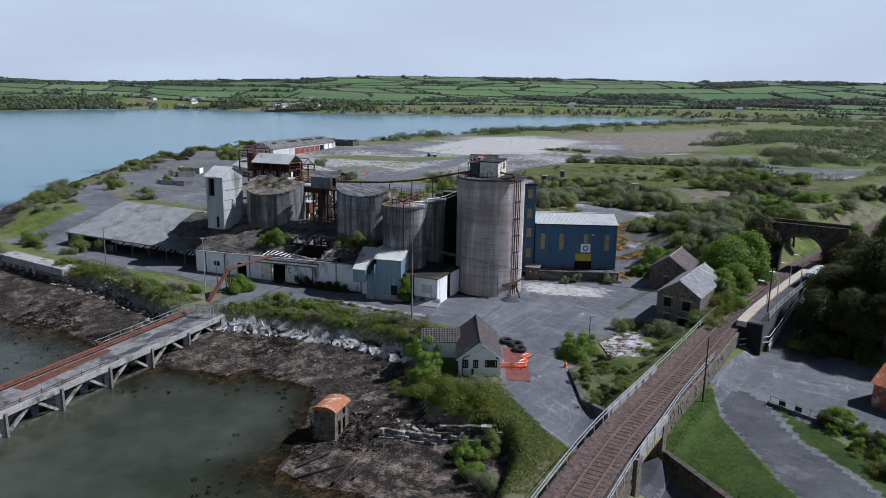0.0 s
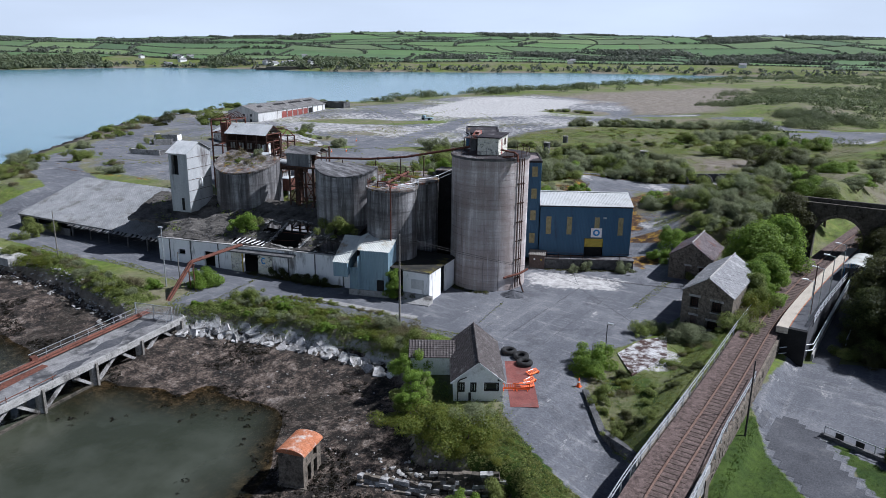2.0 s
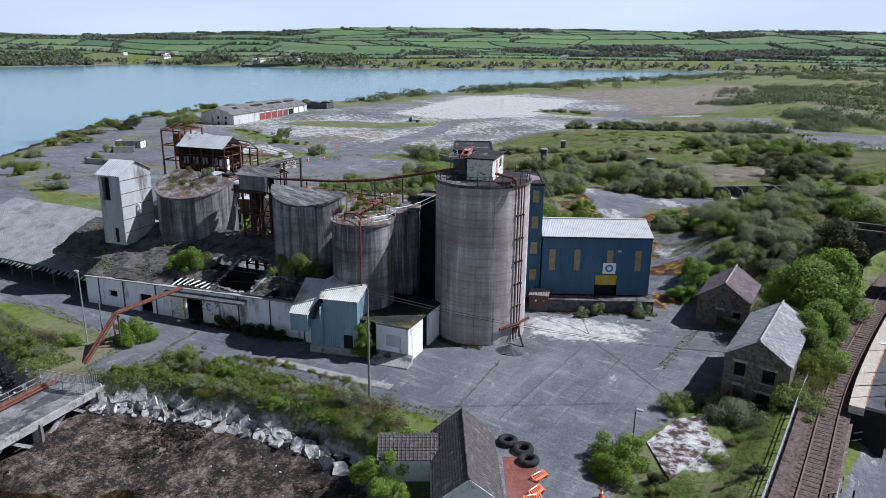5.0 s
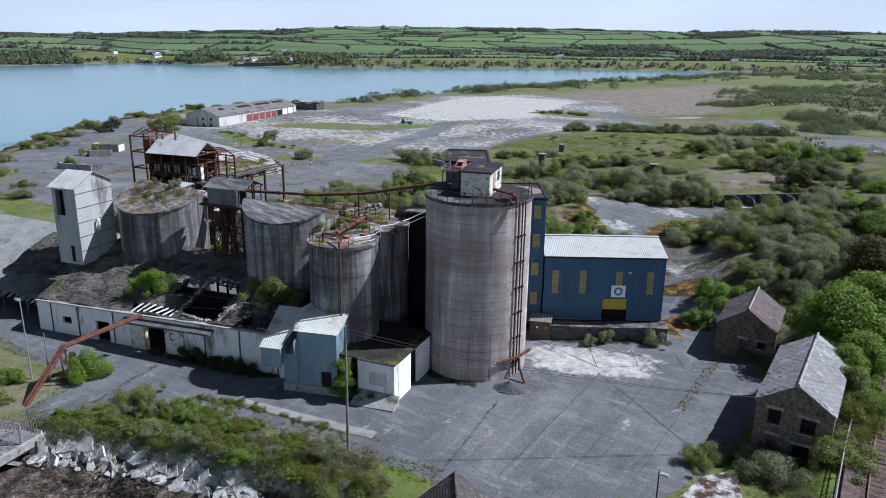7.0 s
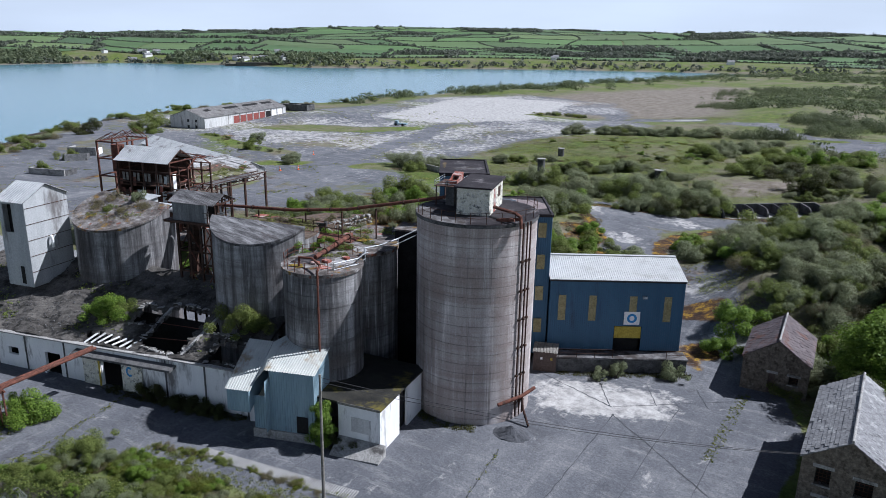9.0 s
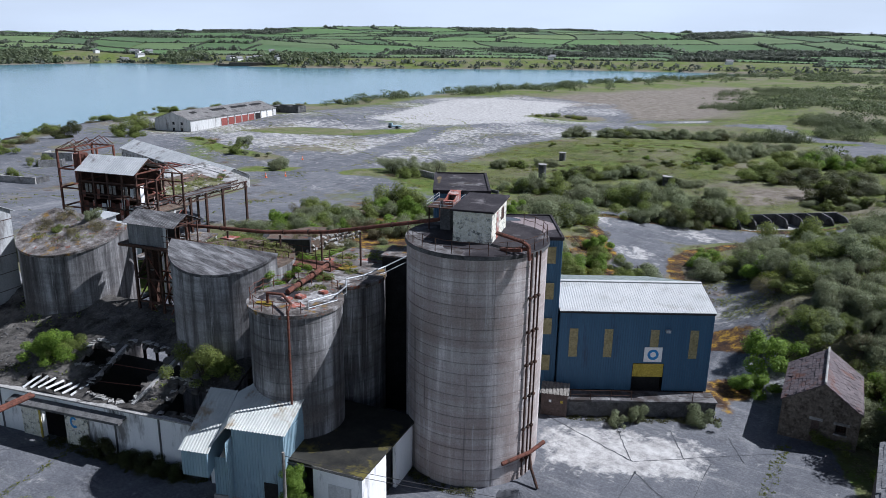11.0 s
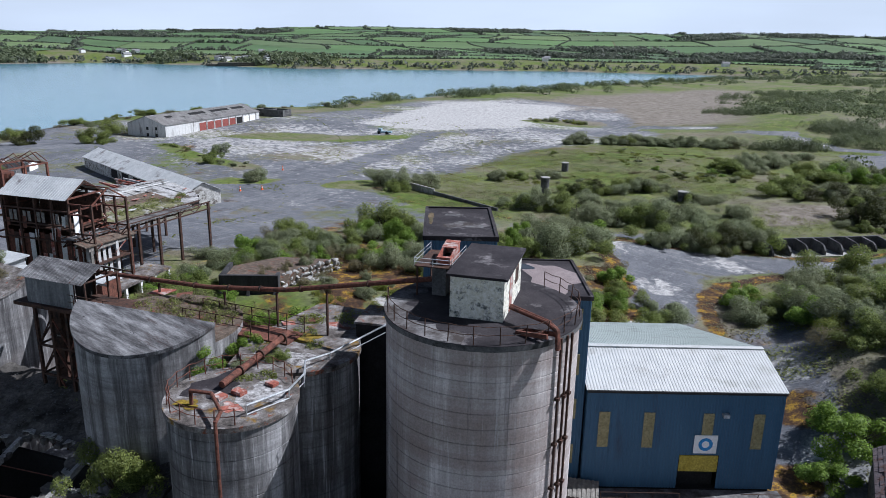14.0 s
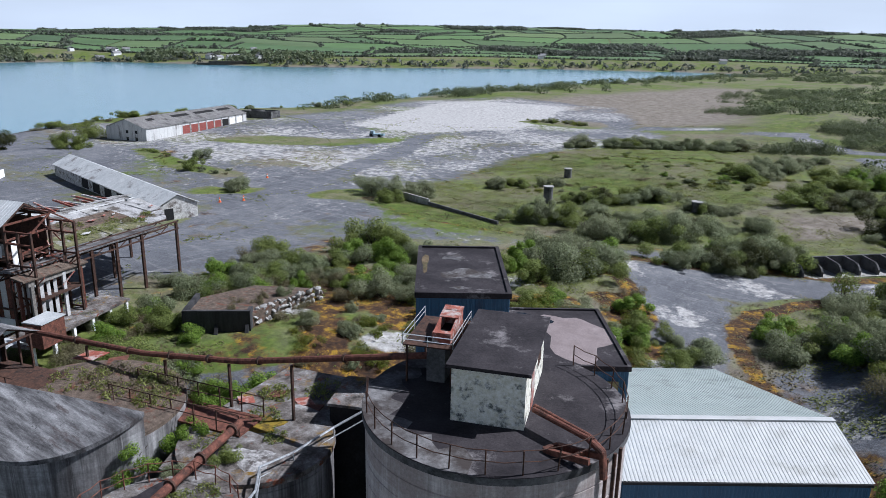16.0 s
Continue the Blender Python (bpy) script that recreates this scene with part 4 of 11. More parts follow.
for a, r0 in ((-9, 5.42), (-4, 5.42), (-14.5, 5.40)):
    x, y = r0 * math.cos(radians(a)), r0 * math.sin(radians(a))
    part("downpipe", rod(B(), (x, y, 0.3), (x, y, 17.9), 0.07, 8), "rust_dark", big)
    for z in np.arange(1.5, 17, 2.6):
        part("clamp", box(B(), x - 0.12, x + 0.12, y - 0.12, y + 0.1, z, z + 0.16), "rust_dark", big)
bm = B()
pipe(bm, [(5.4 * math.cos(radians(-34)), 5.6 * math.sin(radians(-34)), 1.9), (5.75 * math.cos(radians(-10)), 5.75 * math.sin(radians(-10)), 2.2), (6.2 * math.cos(radians(4)), 6.2 * math.sin(radians(4)), 2.6)], 0.16)
part("valve_pipe", bm, "rust", big, "red rusty valve pipe")
bm = B()
pipe(bm, [(5.8 * math.cos(radians(-10)), 5.8 * math.sin(radians(-10)), 2.0), (6.1 * math.cos(radians(-12)), 6.1 * math.sin(radians(-12)), 1.2), (7.2 * math.cos(radians(-16)), 7.2 * math.sin(radians(-16)), 0.1)], 0.11)
part("drain_hose", bm, "rust_dark", big)
# twin red pipes from the hut over the edge
bm = B()
for o in (0.0, 0.26):
    pipe(bm, [(2.15 - o * 0.3, -1.0 + o, 18.75), (4.6, -1.75 + o * 0.6, 18.7), (5.25, -2.05 + o * 0.4, 18.5), (5.4 + 0.1 * o, -2.2 + o * 0.4, 17.6)], 0.11)
part("overhead_pipe", bm, "rust", big, "pair of red-brown pipes bending over the rim")
bm = B()
for p, q in (((3.2, -2.3, 18.05), (5.0, -2.6, 18.35)), ((3.5, -1.75, 18.05), (5.2, -2.05, 18.35)), ((3.2, -2.3, 18.05), (3.5, -1.75, 18.05)), ((4.4, -2.5, 18.25), (4.6, -1.9, 18.25))):
    bar(bm, p, q, 0.14, 0.22)
part("hatch_frame", bm, "rust", big)

# hut on the silo's roof
hut = thing("rooftop_hut", "cream rooftop hut with peeling paint and black felt roof", "hut", (-55.9, 92.25, 18.0), 17)
W, D = 2.85, 5.4
bm = B()
box(bm, 0, W, 0, 0.14, 0, 2.3)
box(bm, 0, W, D - 0.14, D, 0, 2.3)
box(bm, 0, 0.14, 0.14, D - 0.14, 0, 2.3)
part("wall", bm, "peeling", hut)
bm = B()
box(bm, W - 0.14, W, 0.14, 1.6, 0, 2.3)
box(bm, W - 0.14, W, 2.5, D - 0.14, 0, 2.3)
box(bm, W - 0.14, W, 1.6, 2.5, 2.0, 2.3)
part("side_wall", bm, "peeling", hut)
part("door", box(B(), W - 0.1, W + 0.02, 1.62, 2.48, 0.0, 1.98), "rust_red", hut, "weathered red-brown door")
part("window", box(B(), W - 0.06, W + 0.015, 3.4, 4.4, 1.0, 1.9), "rust_dark", hut, "rusted shut window frame")
bm = B()
slab(bm, [(-0.18, -0.22, 2.42), (W + 0.2, -0.22, 2.42), (W + 0.2, D + 0.2, 2.5), (-0.18, D + 0.2, 2.5)], 0.14)
part("roof", bm, "felt", hut, "black felt roof")

# small silo pair, the two wide silos with sloping tops
S3 = silo((-65.0, 85.35, 0), 3.38, 13.5, "silo_old", "streaked grey concrete silo with a littered flat top", "rubbish-strewn lichened roof slab", lift=1.1, roof="litter")
guard_rail(S3, 3.25, 13.7, 60, 320, 16, 0.9, "rust")
S4 = silo((-66.7, 92.4, 0), 3.6, 13.3, "silo_old", "shaded grey concrete silo joined to its neighbour", "rubbish-strewn lichened roof slab", lift=1.1, roof="litter")


def cut_silo(at, r, z_mid, slope, p, q, label, roof="slab_roof"):
    """A silo whose sloping slab roof ends at the straight edge p-q; a lower flat deck lies behind it."""
    th = thing("silo", label, "silo", at, group="concrete silos")
    top = lambda x, y: z_mid + slope[0] * x + slope[1] * y
    d = Vector((q[0] - p[0], q[1] - p[1])).normalized()
    side = lambda x, y: (x - p[0]) * -d.y + (y - p[1]) * d.x
    ring = [(r * math.cos(2 * math.pi * i / 90), r * math.sin(2 * math.pi * i / 90)) for i in range(90)]
    start = next(i for i in range(90) if side(*ring[i]) < 0 <= side(*ring[i - 1]))
    ring = ring[start:] + ring[:start]
    front = [c for c in ring if side(*c) < 0]
    part("wall", prism(B(), front, -0.3, top), "silo_old", th)
    k = (r + 0.1) / r
    lip = [(x * k, y * k) for x, y in front]
    part("roof_slab", prism(B(), lip, lambda x, y: top(x, y) - 0.02, lambda x, y: top(x, y) + 0.2), roof, th, "sloping weathered slab roof with dark rim")
    back = [c for c in ring if side(*c) >= 0]
    part("rear_wall", prism(B(), [front[-1]] + back + [front[0]], -0.3, z_mid - 1.75), "silo_old", th)
    part("rear_deck", prism(B(), [front[-1]] + back + [front[0]], z_mid - 1.745, z_mid - 1.55), "rust_earth", th, "rear deck under brown moss and rust flakes")
    return th


S2 = cut_silo((-75.75, 89.17, 0), 5.1, 15.7, (-0.125, 0.328), (-4.0, -2.45), (5.1, 0.2), "wide grey concrete silo with a sloping slab roof")
S1 = cut_silo((-95.6, 87.2, 0), 5.15, 14.0, (-0.10, 0.28), (-4.9, 1.2), (4.9, 2.6), "wide grey concrete silo with overgrown sloping roof", "litter")
part("downpipe", rod(B(), (2.1, -2.95, 0.5), (2.1, -2.95, 14.2), 0.09, 8), "rust", S3, "red rusty downpipe")
bm = B()
pipe(bm, [(2.1, -2.95, 14.1), (1.9, -2.4, 14.4), (0.2, -1.5, 14.5), (-0.9, -1.9, 14.5), (-0.9, -1.9, 13.4)], 0.1)
part("swan_neck", bm, "rust", S3, "rusty swan-neck pipe")
bm = B()
rod(bm, (-0.9, 0.1, 14.0), (-2.3, 6.6, 14.4), 0.2, 10)
part("conveyor_tube", bm, "rust", S3, "thick red-brown tube across the silo roofs")

def top_patch(th, cx, cy, rx, ry, z, material, seed, name, label):
    pts = []
    for i in range(22):
        a = 2 * math.pi * i / 22
        q = 0.78 + 0.17 * math.sin(3 * a + seed) + 0.12 * math.sin(5 * a + 2 * seed) + 0.06 * math.sin(9 * a + seed)
        pts.append((cx + rx * q * math.cos(a), cy + ry * q * math.sin(a)))
    part(name, prism(B(), pts, z, z + 0.008), material, th, label)


lime = plain("lime_spill", (0.15, 0.145, 0.14), (0.50, 0.49, 0.48), 3.2, 0.9, 0, ((0.07, 0.06, 0.055), 0.6), 0.5)
yellow_moss = plain("yellow_moss", (0.09, 0.06, 0.012), (0.27, 0.19, 0.02), 2.5, 1.0, 0, ((0.04, 0.03, 0.015), 0.4), 0.6)
top_patch(S3, 1.2, 1.0, 1.5, 1.8, 13.705, lime, 1.0, "lime_patch", "crust of spilt white lime")
top_patch(S3, -1.6, 0.2, 1.5, 2.1, 13.702, "felt", 2.2, "bitumen_patch", "black bitumen patch")
top_patch(S3, -1.1, -2.0, 0.9, 0.6, 13.715, yellow_moss, 3.1, "moss_patch", "yellow moss cushion")
top_patch(S3, 1.0, -1.0, 0.8, 0.6, 13.72, "rust_red", 0.4, "rust_plate", "flat flaking red plate")
top_patch(S4, 0.9, -1.4, 1.6, 1.0, 13.505, lime, 4.0, "lime_patch", "crust of spilt white lime")
top_patch(S4, -0.8, 1.2, 1.3, 1.0, 13.51, yellow_moss, 5.0, "moss_patch", "yellow moss cushion")
for x, y, sx, sy, h in ((0.2, 0.3, 0.35, 0.25, 0.22), (-0.3, -0.6, 0.3, 0.3, 0.18), (0.9, 2.0, 0.3, 0.22, 0.2)):
    part("hatch_box", box(B(), x - sx, x + sx, y - sy, y + sy, 13.7, 13.7 + h), "rust_red", S3)
for f in (0.25, 0.55, 0.9):
    p = Vector((-0.9, 0.1, 14.0)).lerp(Vector((-2.3, 6.6, 14.4)), f)
    part("flange", rod(B(), p - Vector((-0.01, 0.05, 0)), p + Vector((-0.01, 0.05, 0)), 0.3, 12), "rust_dark", S3)

# ---- blue sheds ----
shed = thing("blue_shed", "dark blue corrugated shed with pale grey ridged roof", "shed", (-52.6, 105.25, 0.0), 32.3)
L, Dp, E, R, RY, RE = 13.5, 22.5, 9.3, 10.5, 4.6, 5.2
bm = B()
ribbed(bm, (0, 0, 1.7), (6.75, 0, 0), (0, 0, E - 1.7), 0.22, 0.025, (0, -1, 0))
ribbed(bm, (9.55, 0, 1.7), (L - 9.55, 0, 0), (0, 0, E - 1.7), 0.22, 0.025, (0, -1, 0))
ribbed(bm, (6.75, 0, 4.35), (2.8, 0, 0), (0, 0, E - 4.35), 0.22, 0.025, (0, -1, 0))
part("front_cladding", bm, "blue_sheet", shed)
bm = B()
ribbed(bm, (L, 0, 1.7), (0, Dp, 0), (0, 0, RE - 1.7), 0.22, 0.025, (1, 0, 0))
v = [bm.verts.new(p) for p in ((L, 0, RE), (L, Dp, RE), (L, RY, R), (L, 0, E))]
bm.faces.new(v)
part("gable_cladding", bm, "blue_sheet", shed)
bm = B()
box(bm, 0.02, L - 0.02, Dp - 0.1, Dp, 1.6, RE - 0.1)
prism(bm, [(0, 0.1), (0.1, 0.1), (0.1, RY), (0.1, Dp - 0.1), (0, Dp - 0.1), (0, RY)], 1.6, lambda x, y: E - 0.05 + (R - E) * y / RY if y < RY else R - 0.05 + (RE - R) * (y - RY) / (Dp - RY))
part("back_wall", bm, "blue_sheet", shed)
# floor coloured near-black to carry the shade inside the shed
bm = B()
box(bm, 0.1, L - 0.1, 0.12, Dp - 0.12, 1.3, 1.6)
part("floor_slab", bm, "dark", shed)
for y0, y1, z0, z1 in ((-0.15, RY, E - 0.02, R), (Dp + 0.15, RY, RE - 0.02, R)):
    bm = B()
    ribbed(bm, (-0.1, y0, z0), (L + 0.3, 0, 0), (0, y1 - y0, z1 - z0), 0.22, 0.02, (0, 0, 1))
    part("roof_sheet", bm, "grey_roof" if y0 < 0 else "shed_rear", shed, "pale grey ridged roof sheet" if y0 < 0 else "pale green ridged roof sheet")
part("ridge_cap", box(B(), -0.1, L + 0.2, RY - 0.22, RY + 0.22, R + 0.0, R + 0.07), "grey_roof", shed)
part("gutter", box(B(), -0.05, L + 0.1, -0.22, -0.06, E - 0.2, E - 0.04), "black_steel", shed)
part("corner_flashing", box(B(), L - 0.06, L + 0.07, -0.07, 0.1, 1.7, E - 0.2), "blue_sheet", shed)
for x in (0.9, 4.0, 8.1, 11.6):
    part("rooflight_strip", box(B(), x, x + 0.75, -0.06, -0.02, 4.9 if x != 8.1 else 5.9, 7.6), "rooflight", shed, "dirty yellowed plastic light strip")
part("roller_door", box(B(), 6.8, 9.5, -0.02, 0.06, 3.05, 4.3), "yellow", shed, "half-raised yellow roller door")
# near-black sheet behind the door, painted shade of the unlit inside
part("doorway", box(B(), 6.8, 9.5, 0.6, 0.66, 1.6, 3.1), "dark", shed)
sg = part("sign", box(B(), 7.65, 9.25, -0.12, -0.07, 4.55, 5.95), "white", shed, "square white sign with a blue ring")
bm = B()
n = 36
for i in range(n):
    a, b2 = 2 * math.pi * i / n, 2 * math.pi * (i + 1) / n
    q = [(8.45 + r * math.cos(t), -0.125, 5.25 + r * math.sin(t)) for r, t in ((0.26, a), (0.26, b2), (0.5, b2), (0.5, a))]
    bm.faces.new([bm.verts.new(p) for p in q])
part("ring", bm, "blue_paint", sg)
part("flood_lamp", box(B(), 9.35, 9.75, -0.42, -0.05, 7.45, 7.7), "steel", shed)
dock = thing("loading_dock", "weathered concrete loading dock with a rusty handrail", "loading dock", (-52.6, 105.25, 0.0), 32.3)
part("platform", box(B(), 0.6, 13.9, -1.9, -0.08, -0.3, 1.45), "concrete_dark", dock)
part("coping", box(B(), 0.5, 14.0, -2.0, -0.05, 1.45, 1.6), "rooftop", dock)
for x in np.arange(1.0, 13.6, 1.8):
    if not 6.6 < x < 10.5:
        part("post", rod(B(), (x, -1.85, 1.6), (x, -1.85, 2.5), 0.03, 6), "rust_dark", dock)
for x0, x1 in ((1.0, 6.4), (10.6, 13.6)):
    for z in (2.05, 2.5):
        part("rail", rod(B(), (x0, -1.85, z), (x1, -1.85, z), 0.025, 6), "rust_dark", dock)

# blue tower behind the silo, in two heights with ponded flat roofs
tower2 = thing("blue_elevator_tower", "dark blue clad tower behind the silo with flat felt roofs", "tower", (-52.6, 105.25, 0.0), 32.3)


def clad_block(th, x0, x1, y0, y1, z0, z1, roof):
    bm = B()
    ribbed(bm, (x0, y0, z0), (x1 - x0, 0, 0), (0, 0, z1 - z0), 0.22, 0.025, (0, -1, 0))
    ribbed(bm, (x1, y0, z0), (0, y1 - y0, 0), (0, 0, z1 - z0), 0.22, 0.025, (1, 0, 0))
    ribbed(bm, (x0, y1, z0), (x1 - x0, 0, 0), (0, 0, z1 - z0), 0.25, 0.04, (0, 1, 0))
    ribbed(bm, (x0, y0, z0), (0, y1 - y0, 0), (0, 0, z1 - z0), 0.25, 0.04, (-1, 0, 0))
    part("cladding", bm, "blue_sheet", th)
    part("flat_roof", box(B(), x0, x1, y0, y1, z1 - 0.2, z1), roof, th, "black felt flat roof with a pale dried puddle")
    for a in ((x0 - 0.1, x1 + 0.1, y0 - 0.12, y0 + 0.06), (x0 - 0.1, x1 + 0.1, y1 - 0.06, y1 + 0.12), (x0 - 0.12, x0 + 0.1, y0 + 0.06, y1 - 0.06), (x1 - 0.1, x1 + 0.12, y0 + 0.06, y1 - 0.06)):
        part("parapet", box(B(), *a, z1 - 0.2, z1 + 0.1), "felt", th)


clad_block(tower2, -6.5, -0.15, 0.4, 8.6, 1.0, 15.75, "felt")


def puddle(th, cx, cy, rx, ry, z, material, seed, name="dried_puddle"):
    pts = []
    for i in range(26):
        a = 2 * math.pi * i / 26
        q = 0.8 + 0.16 * math.sin(3 * a + seed) + 0.1 * math.sin(5 * a + 2 * seed)
        pts.append((cx + rx * q * math.cos(a), cy + ry * q * math.sin(a)))
    part(name, prism(B(), pts, z, z + 0.006), material, th)


pool = Net("standing_water", 0.06, 0, 0.6)
pool.colour((0.012, 0.015, 0.018))
silt = plain("pink_silt", (0.17, 0.135, 0.13), (0.27, 0.225, 0.22), 0.7, 0.8, 0, ((0.09, 0.08, 0.08), 0.2), 0.1, False, 40.0)
puddle(tower2, -2.3, 4.4, 2.35, 4.2, 15.75, silt, 1.0)
puddle(tower2, -4.6, 6.9, 1.5, 1.2, 15.76, pool.m, 2.0, "puddle")
puddle(tower2, -8.7, 3.6, 1.75, 1.0, 19.7, "rooftop", 3.0)
puddle(tower2, -9.2, 1.3, 0.45, 0.3, 19.7, "rooftop", 5.0)
puddle(tower2, -10.95, 5.6, 0.22, 2.2, 19.7, "moss_tan", 6.0, "moss_strip")
puddle(tower2, -9.3, 6.7, 0.75, 0.7, 19.7, "rooftop", 4.0)
clad_block(tower2, -11.3, -6.6, 0.35, 8.7, 1.0, 19.7, "felt")
for z in (3.4, 6.9, 10.2, 13.5):
    part("wall_light", box(B(), -1.5, -0.7, 0.2, 0.26, z, z + 1.5), "rooflight", tower2, "dirty yellowed plastic wall light")

kiosk = thing("switch_kiosk", "brown sheet-steel switch kiosk beside the silo", "kiosk", (-53.0, 103.0, 0.0), 20)
part("body", box(B(), 0, 2.3, 0, 1.5, -0.1, 2.1), "brown_door", kiosk)
bm = B()
ribbed(bm, (-0.1, -0.12, 2.12), (2.5, 0, 0), (0, 1.75, 0.35), 0.3, 0.05, (0, 0, 1))
part("roof", bm, "wood", kiosk)
for x, mt in ((0.7, "white"), (1.7, "yellow")):
    part("notice", box(B(), x, x + 0.22, -0.03, 0.0, 1.3, 1.55), mt, kiosk)
for x in (0.04, 1.17):
    part("door", box(B(), x, x + 1.08, -0.02, 0.01, 0.05, 1.95), "brown_door", kiosk)


# ---- low front building ----
works = thing("works_building", "long derelict whitewashed works building with a collapsing debris-covered roof", "building", (-100.2, 72.9, 0.0), 13.0)
WL = 31.8


def wall_top(x):
    return 3.45 + 0.75 * x / WL


OPEN = [(3.6, 4.9, 1.3, 2.1), (8.4, 10.3, 0.0, 2.3), (15.4, 17.9, 0.0, 2.9)]
xs = [0.0]
for a, b2, z0, z1 in OPEN:
    xs += [a, b2]
xs.append(WL)
for i in range(len(xs) - 1):
    a, b2 = xs[i], xs[i + 1]
    bm = B()
    if i % 2 == 0:
        prism(bm, [(a, 0), (b2, 0), (b2, 0.3), (a, 0.3)], -0.4, lambda x, y: wall_top(x))
        part("wall_panel", bm, "whitewash", works)
    else:
        z0, z1 = OPEN[i // 2][2:]
        prism(bm, [(a, 0), (b2, 0), (b2, 0.3), (a, 0.3)], z1, lambda x, y: wall_top(x))
        if z0 > 0:
            prism(bm, [(a, 0), (b2, 0), (b2, 0.3), (a, 0.3)], -0.4, z0)
        part("lintel_panel", bm, "whitewash", works)
for x in (2.0, 5.9, 10.9, 22.9, 27.2, 31.6):
    part("pilaster", prism(B(), [(x, -0.06), (x + 0.16, -0.06), (x + 0.16, -0.004), (x, -0.004)], -0.2, lambda x, y: wall_top(x)), "concrete_dark", works)
part("coping", prism(B(), [(-0.1, -0.14), (WL, -0.14), (WL, 0.4), (-0.1, 0.4)], lambda x, y: wall_top(x) + 0.003, lambda x, y: wall_top(x) + 0.12), "concrete", works)
part("sliding_door", box(B(), 13.3, 15.35, -0.16, -0.07, 0.0, 2.95), "peeling", works, "cream sliding door with a yellow edge")
part("door_edge", box(B(), 15.2, 15.4, -0.2, -0.165, 0.0, 2.95), "yellow", works)
dr = part("sliding_door", box(B(), 17.95, 20.3, -0.16, -0.07, 0.0, 2.95), "peeling", works, "cream sliding door with a blue painted letter")
part("canopy", prism(B(), [(12.6, -0.9), (24.2, -0.9), (24.2, -0.02), (12.6, -0.02)], lambda x, y: wall_top(x) - 0.55 + y * 0.25, lambda x, y: wall_top(x) - 0.35 + y * 0.25), "concrete_dark", works)
bm = B()
n = 20
for i in range(n):
    a, b2 = radians(45 + 270 * i / n), radians(45 + 270 * (i + 1) / n)
    q = [(18.9 + r * math.cos(t) * 0.8, -0.175, 2.1 + r * math.sin(t)) for r, t in ((0.28, a), (0.28, b2), (0.5, b2), (0.5, a))]
    bm.faces.new([bm.verts.new(p) for p in q])
part("painted_letter", bm, "blue_paint", dr)
# near-black back sheet and floor: shade seen through holes, put into colour
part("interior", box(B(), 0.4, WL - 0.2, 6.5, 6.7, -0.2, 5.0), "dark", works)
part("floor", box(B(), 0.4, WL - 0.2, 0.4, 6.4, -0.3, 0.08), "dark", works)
# roof: a cracked slab that climbs to the silos, with three holes
HOLES = [(16.2, 19.0, 3.4, 5.6), (19.3, 24.0, 0.9, 6.2), (25.0, 28.2, 3.6, 6.8), (27.0, 31.0, 0.6, 2.9), (12.8, 18.6, 0.5, 1.5)]
rnd = random.Random(4)


def roof_z(x, y):
    return wall_top(x) + 0.05 + 0.44 * y - 0.004 * y * y + 0.10 * math.sin(x * 1.3 + y) + 0.07 * math.sin(y * 2.1 - x * 0.7)


bm = B()
nx, ny = 96, 42
grid = {}
for j in range(ny + 1):
    for i in range(nx + 1):
        x, y = -9.0 + (WL + 9.0) * i / nx, 0.2 + 11.0 * j / ny
        jx, jy = (rnd.uniform(-.1, .1), rnd.uniform(-.08, .08)) if 0 < i < nx and 0 < j < ny else (0, 0)
        grid[i, j] = bm.verts.new((x + jx, y + jy, roof_z(max(x, 0), y) + rnd.uniform(-.06, .08)))
for j in range(ny):
    for i in range(nx):
        q = (grid[i, j], grid[i + 1, j], grid[i + 1, j + 1], grid[i, j + 1])
        cx, cy = sum(v.co.x for v in q) / 4, sum(v.co.y for v in q) / 4
        if cx < -0.2 and cy < 3.2:
            continue
        if any(a - 0.15 * math.sin(cy * 5) < cx < b2 + 0.2 * math.sin(cy * 7) and c - 0.15 * math.sin(cx * 6) < cy < d + 0.25 * math.sin(cx * 5) for a, b2, c, d in HOLES):
            continue
        bm.faces.new(q)
for v in [v for v in bm.verts if not v.link_faces]:
    bm.verts.remove(v)
ret = bmesh.ops.extrude_face_region(bm, geom=bm.faces[:])
for v in ret["geom"]:
    if isinstance(v, bmesh.types.BMVert):
        v.co.z -= 0.28
debris = plain("roof_debris", (0.02, 0.018, 0.016), (0.16, 0.148, 0.133), 0.45, 0.95, 0, ((0.016, 0.015, 0.012), 0.4), 1.0, False, 6.0)
part("roof_slab", bm, debris, works, "collapsing roof slab under debris and moss")
for x0, y0, x1, y1 in ((19.15, 2.6, 19.15, 6.0), (24.4, 0.6, 25.2, 6.4)):
    part("roof_beam", bar(B(), (x0, y0, roof_z(x0, y0) - 0.1), (x1, y1, roof_z(x1, y1) - 0.1), 0.28, 0.35), "concrete", works, "exposed broken concrete roof beam")
for x in np.arange(13.2, 18.6, 0.85):
    part("rafter", bar(B(), (x, 0.4, roof_z(x, 0.4) + 0.05), (x + 0.7, 1.6, roof_z(x, 1.6) + 0.05), 0.3, 0.06), "whitewash", works, "bare white rafter")
for y in (2.4, 4.2):
    part("reinforcing_bar", rod(B(), (19.3, y, roof_z(20, y) - 0.35), (24.4, y + 0.3, roof_z(24, y) - 0.35), 0.04, 5), "rust", works)

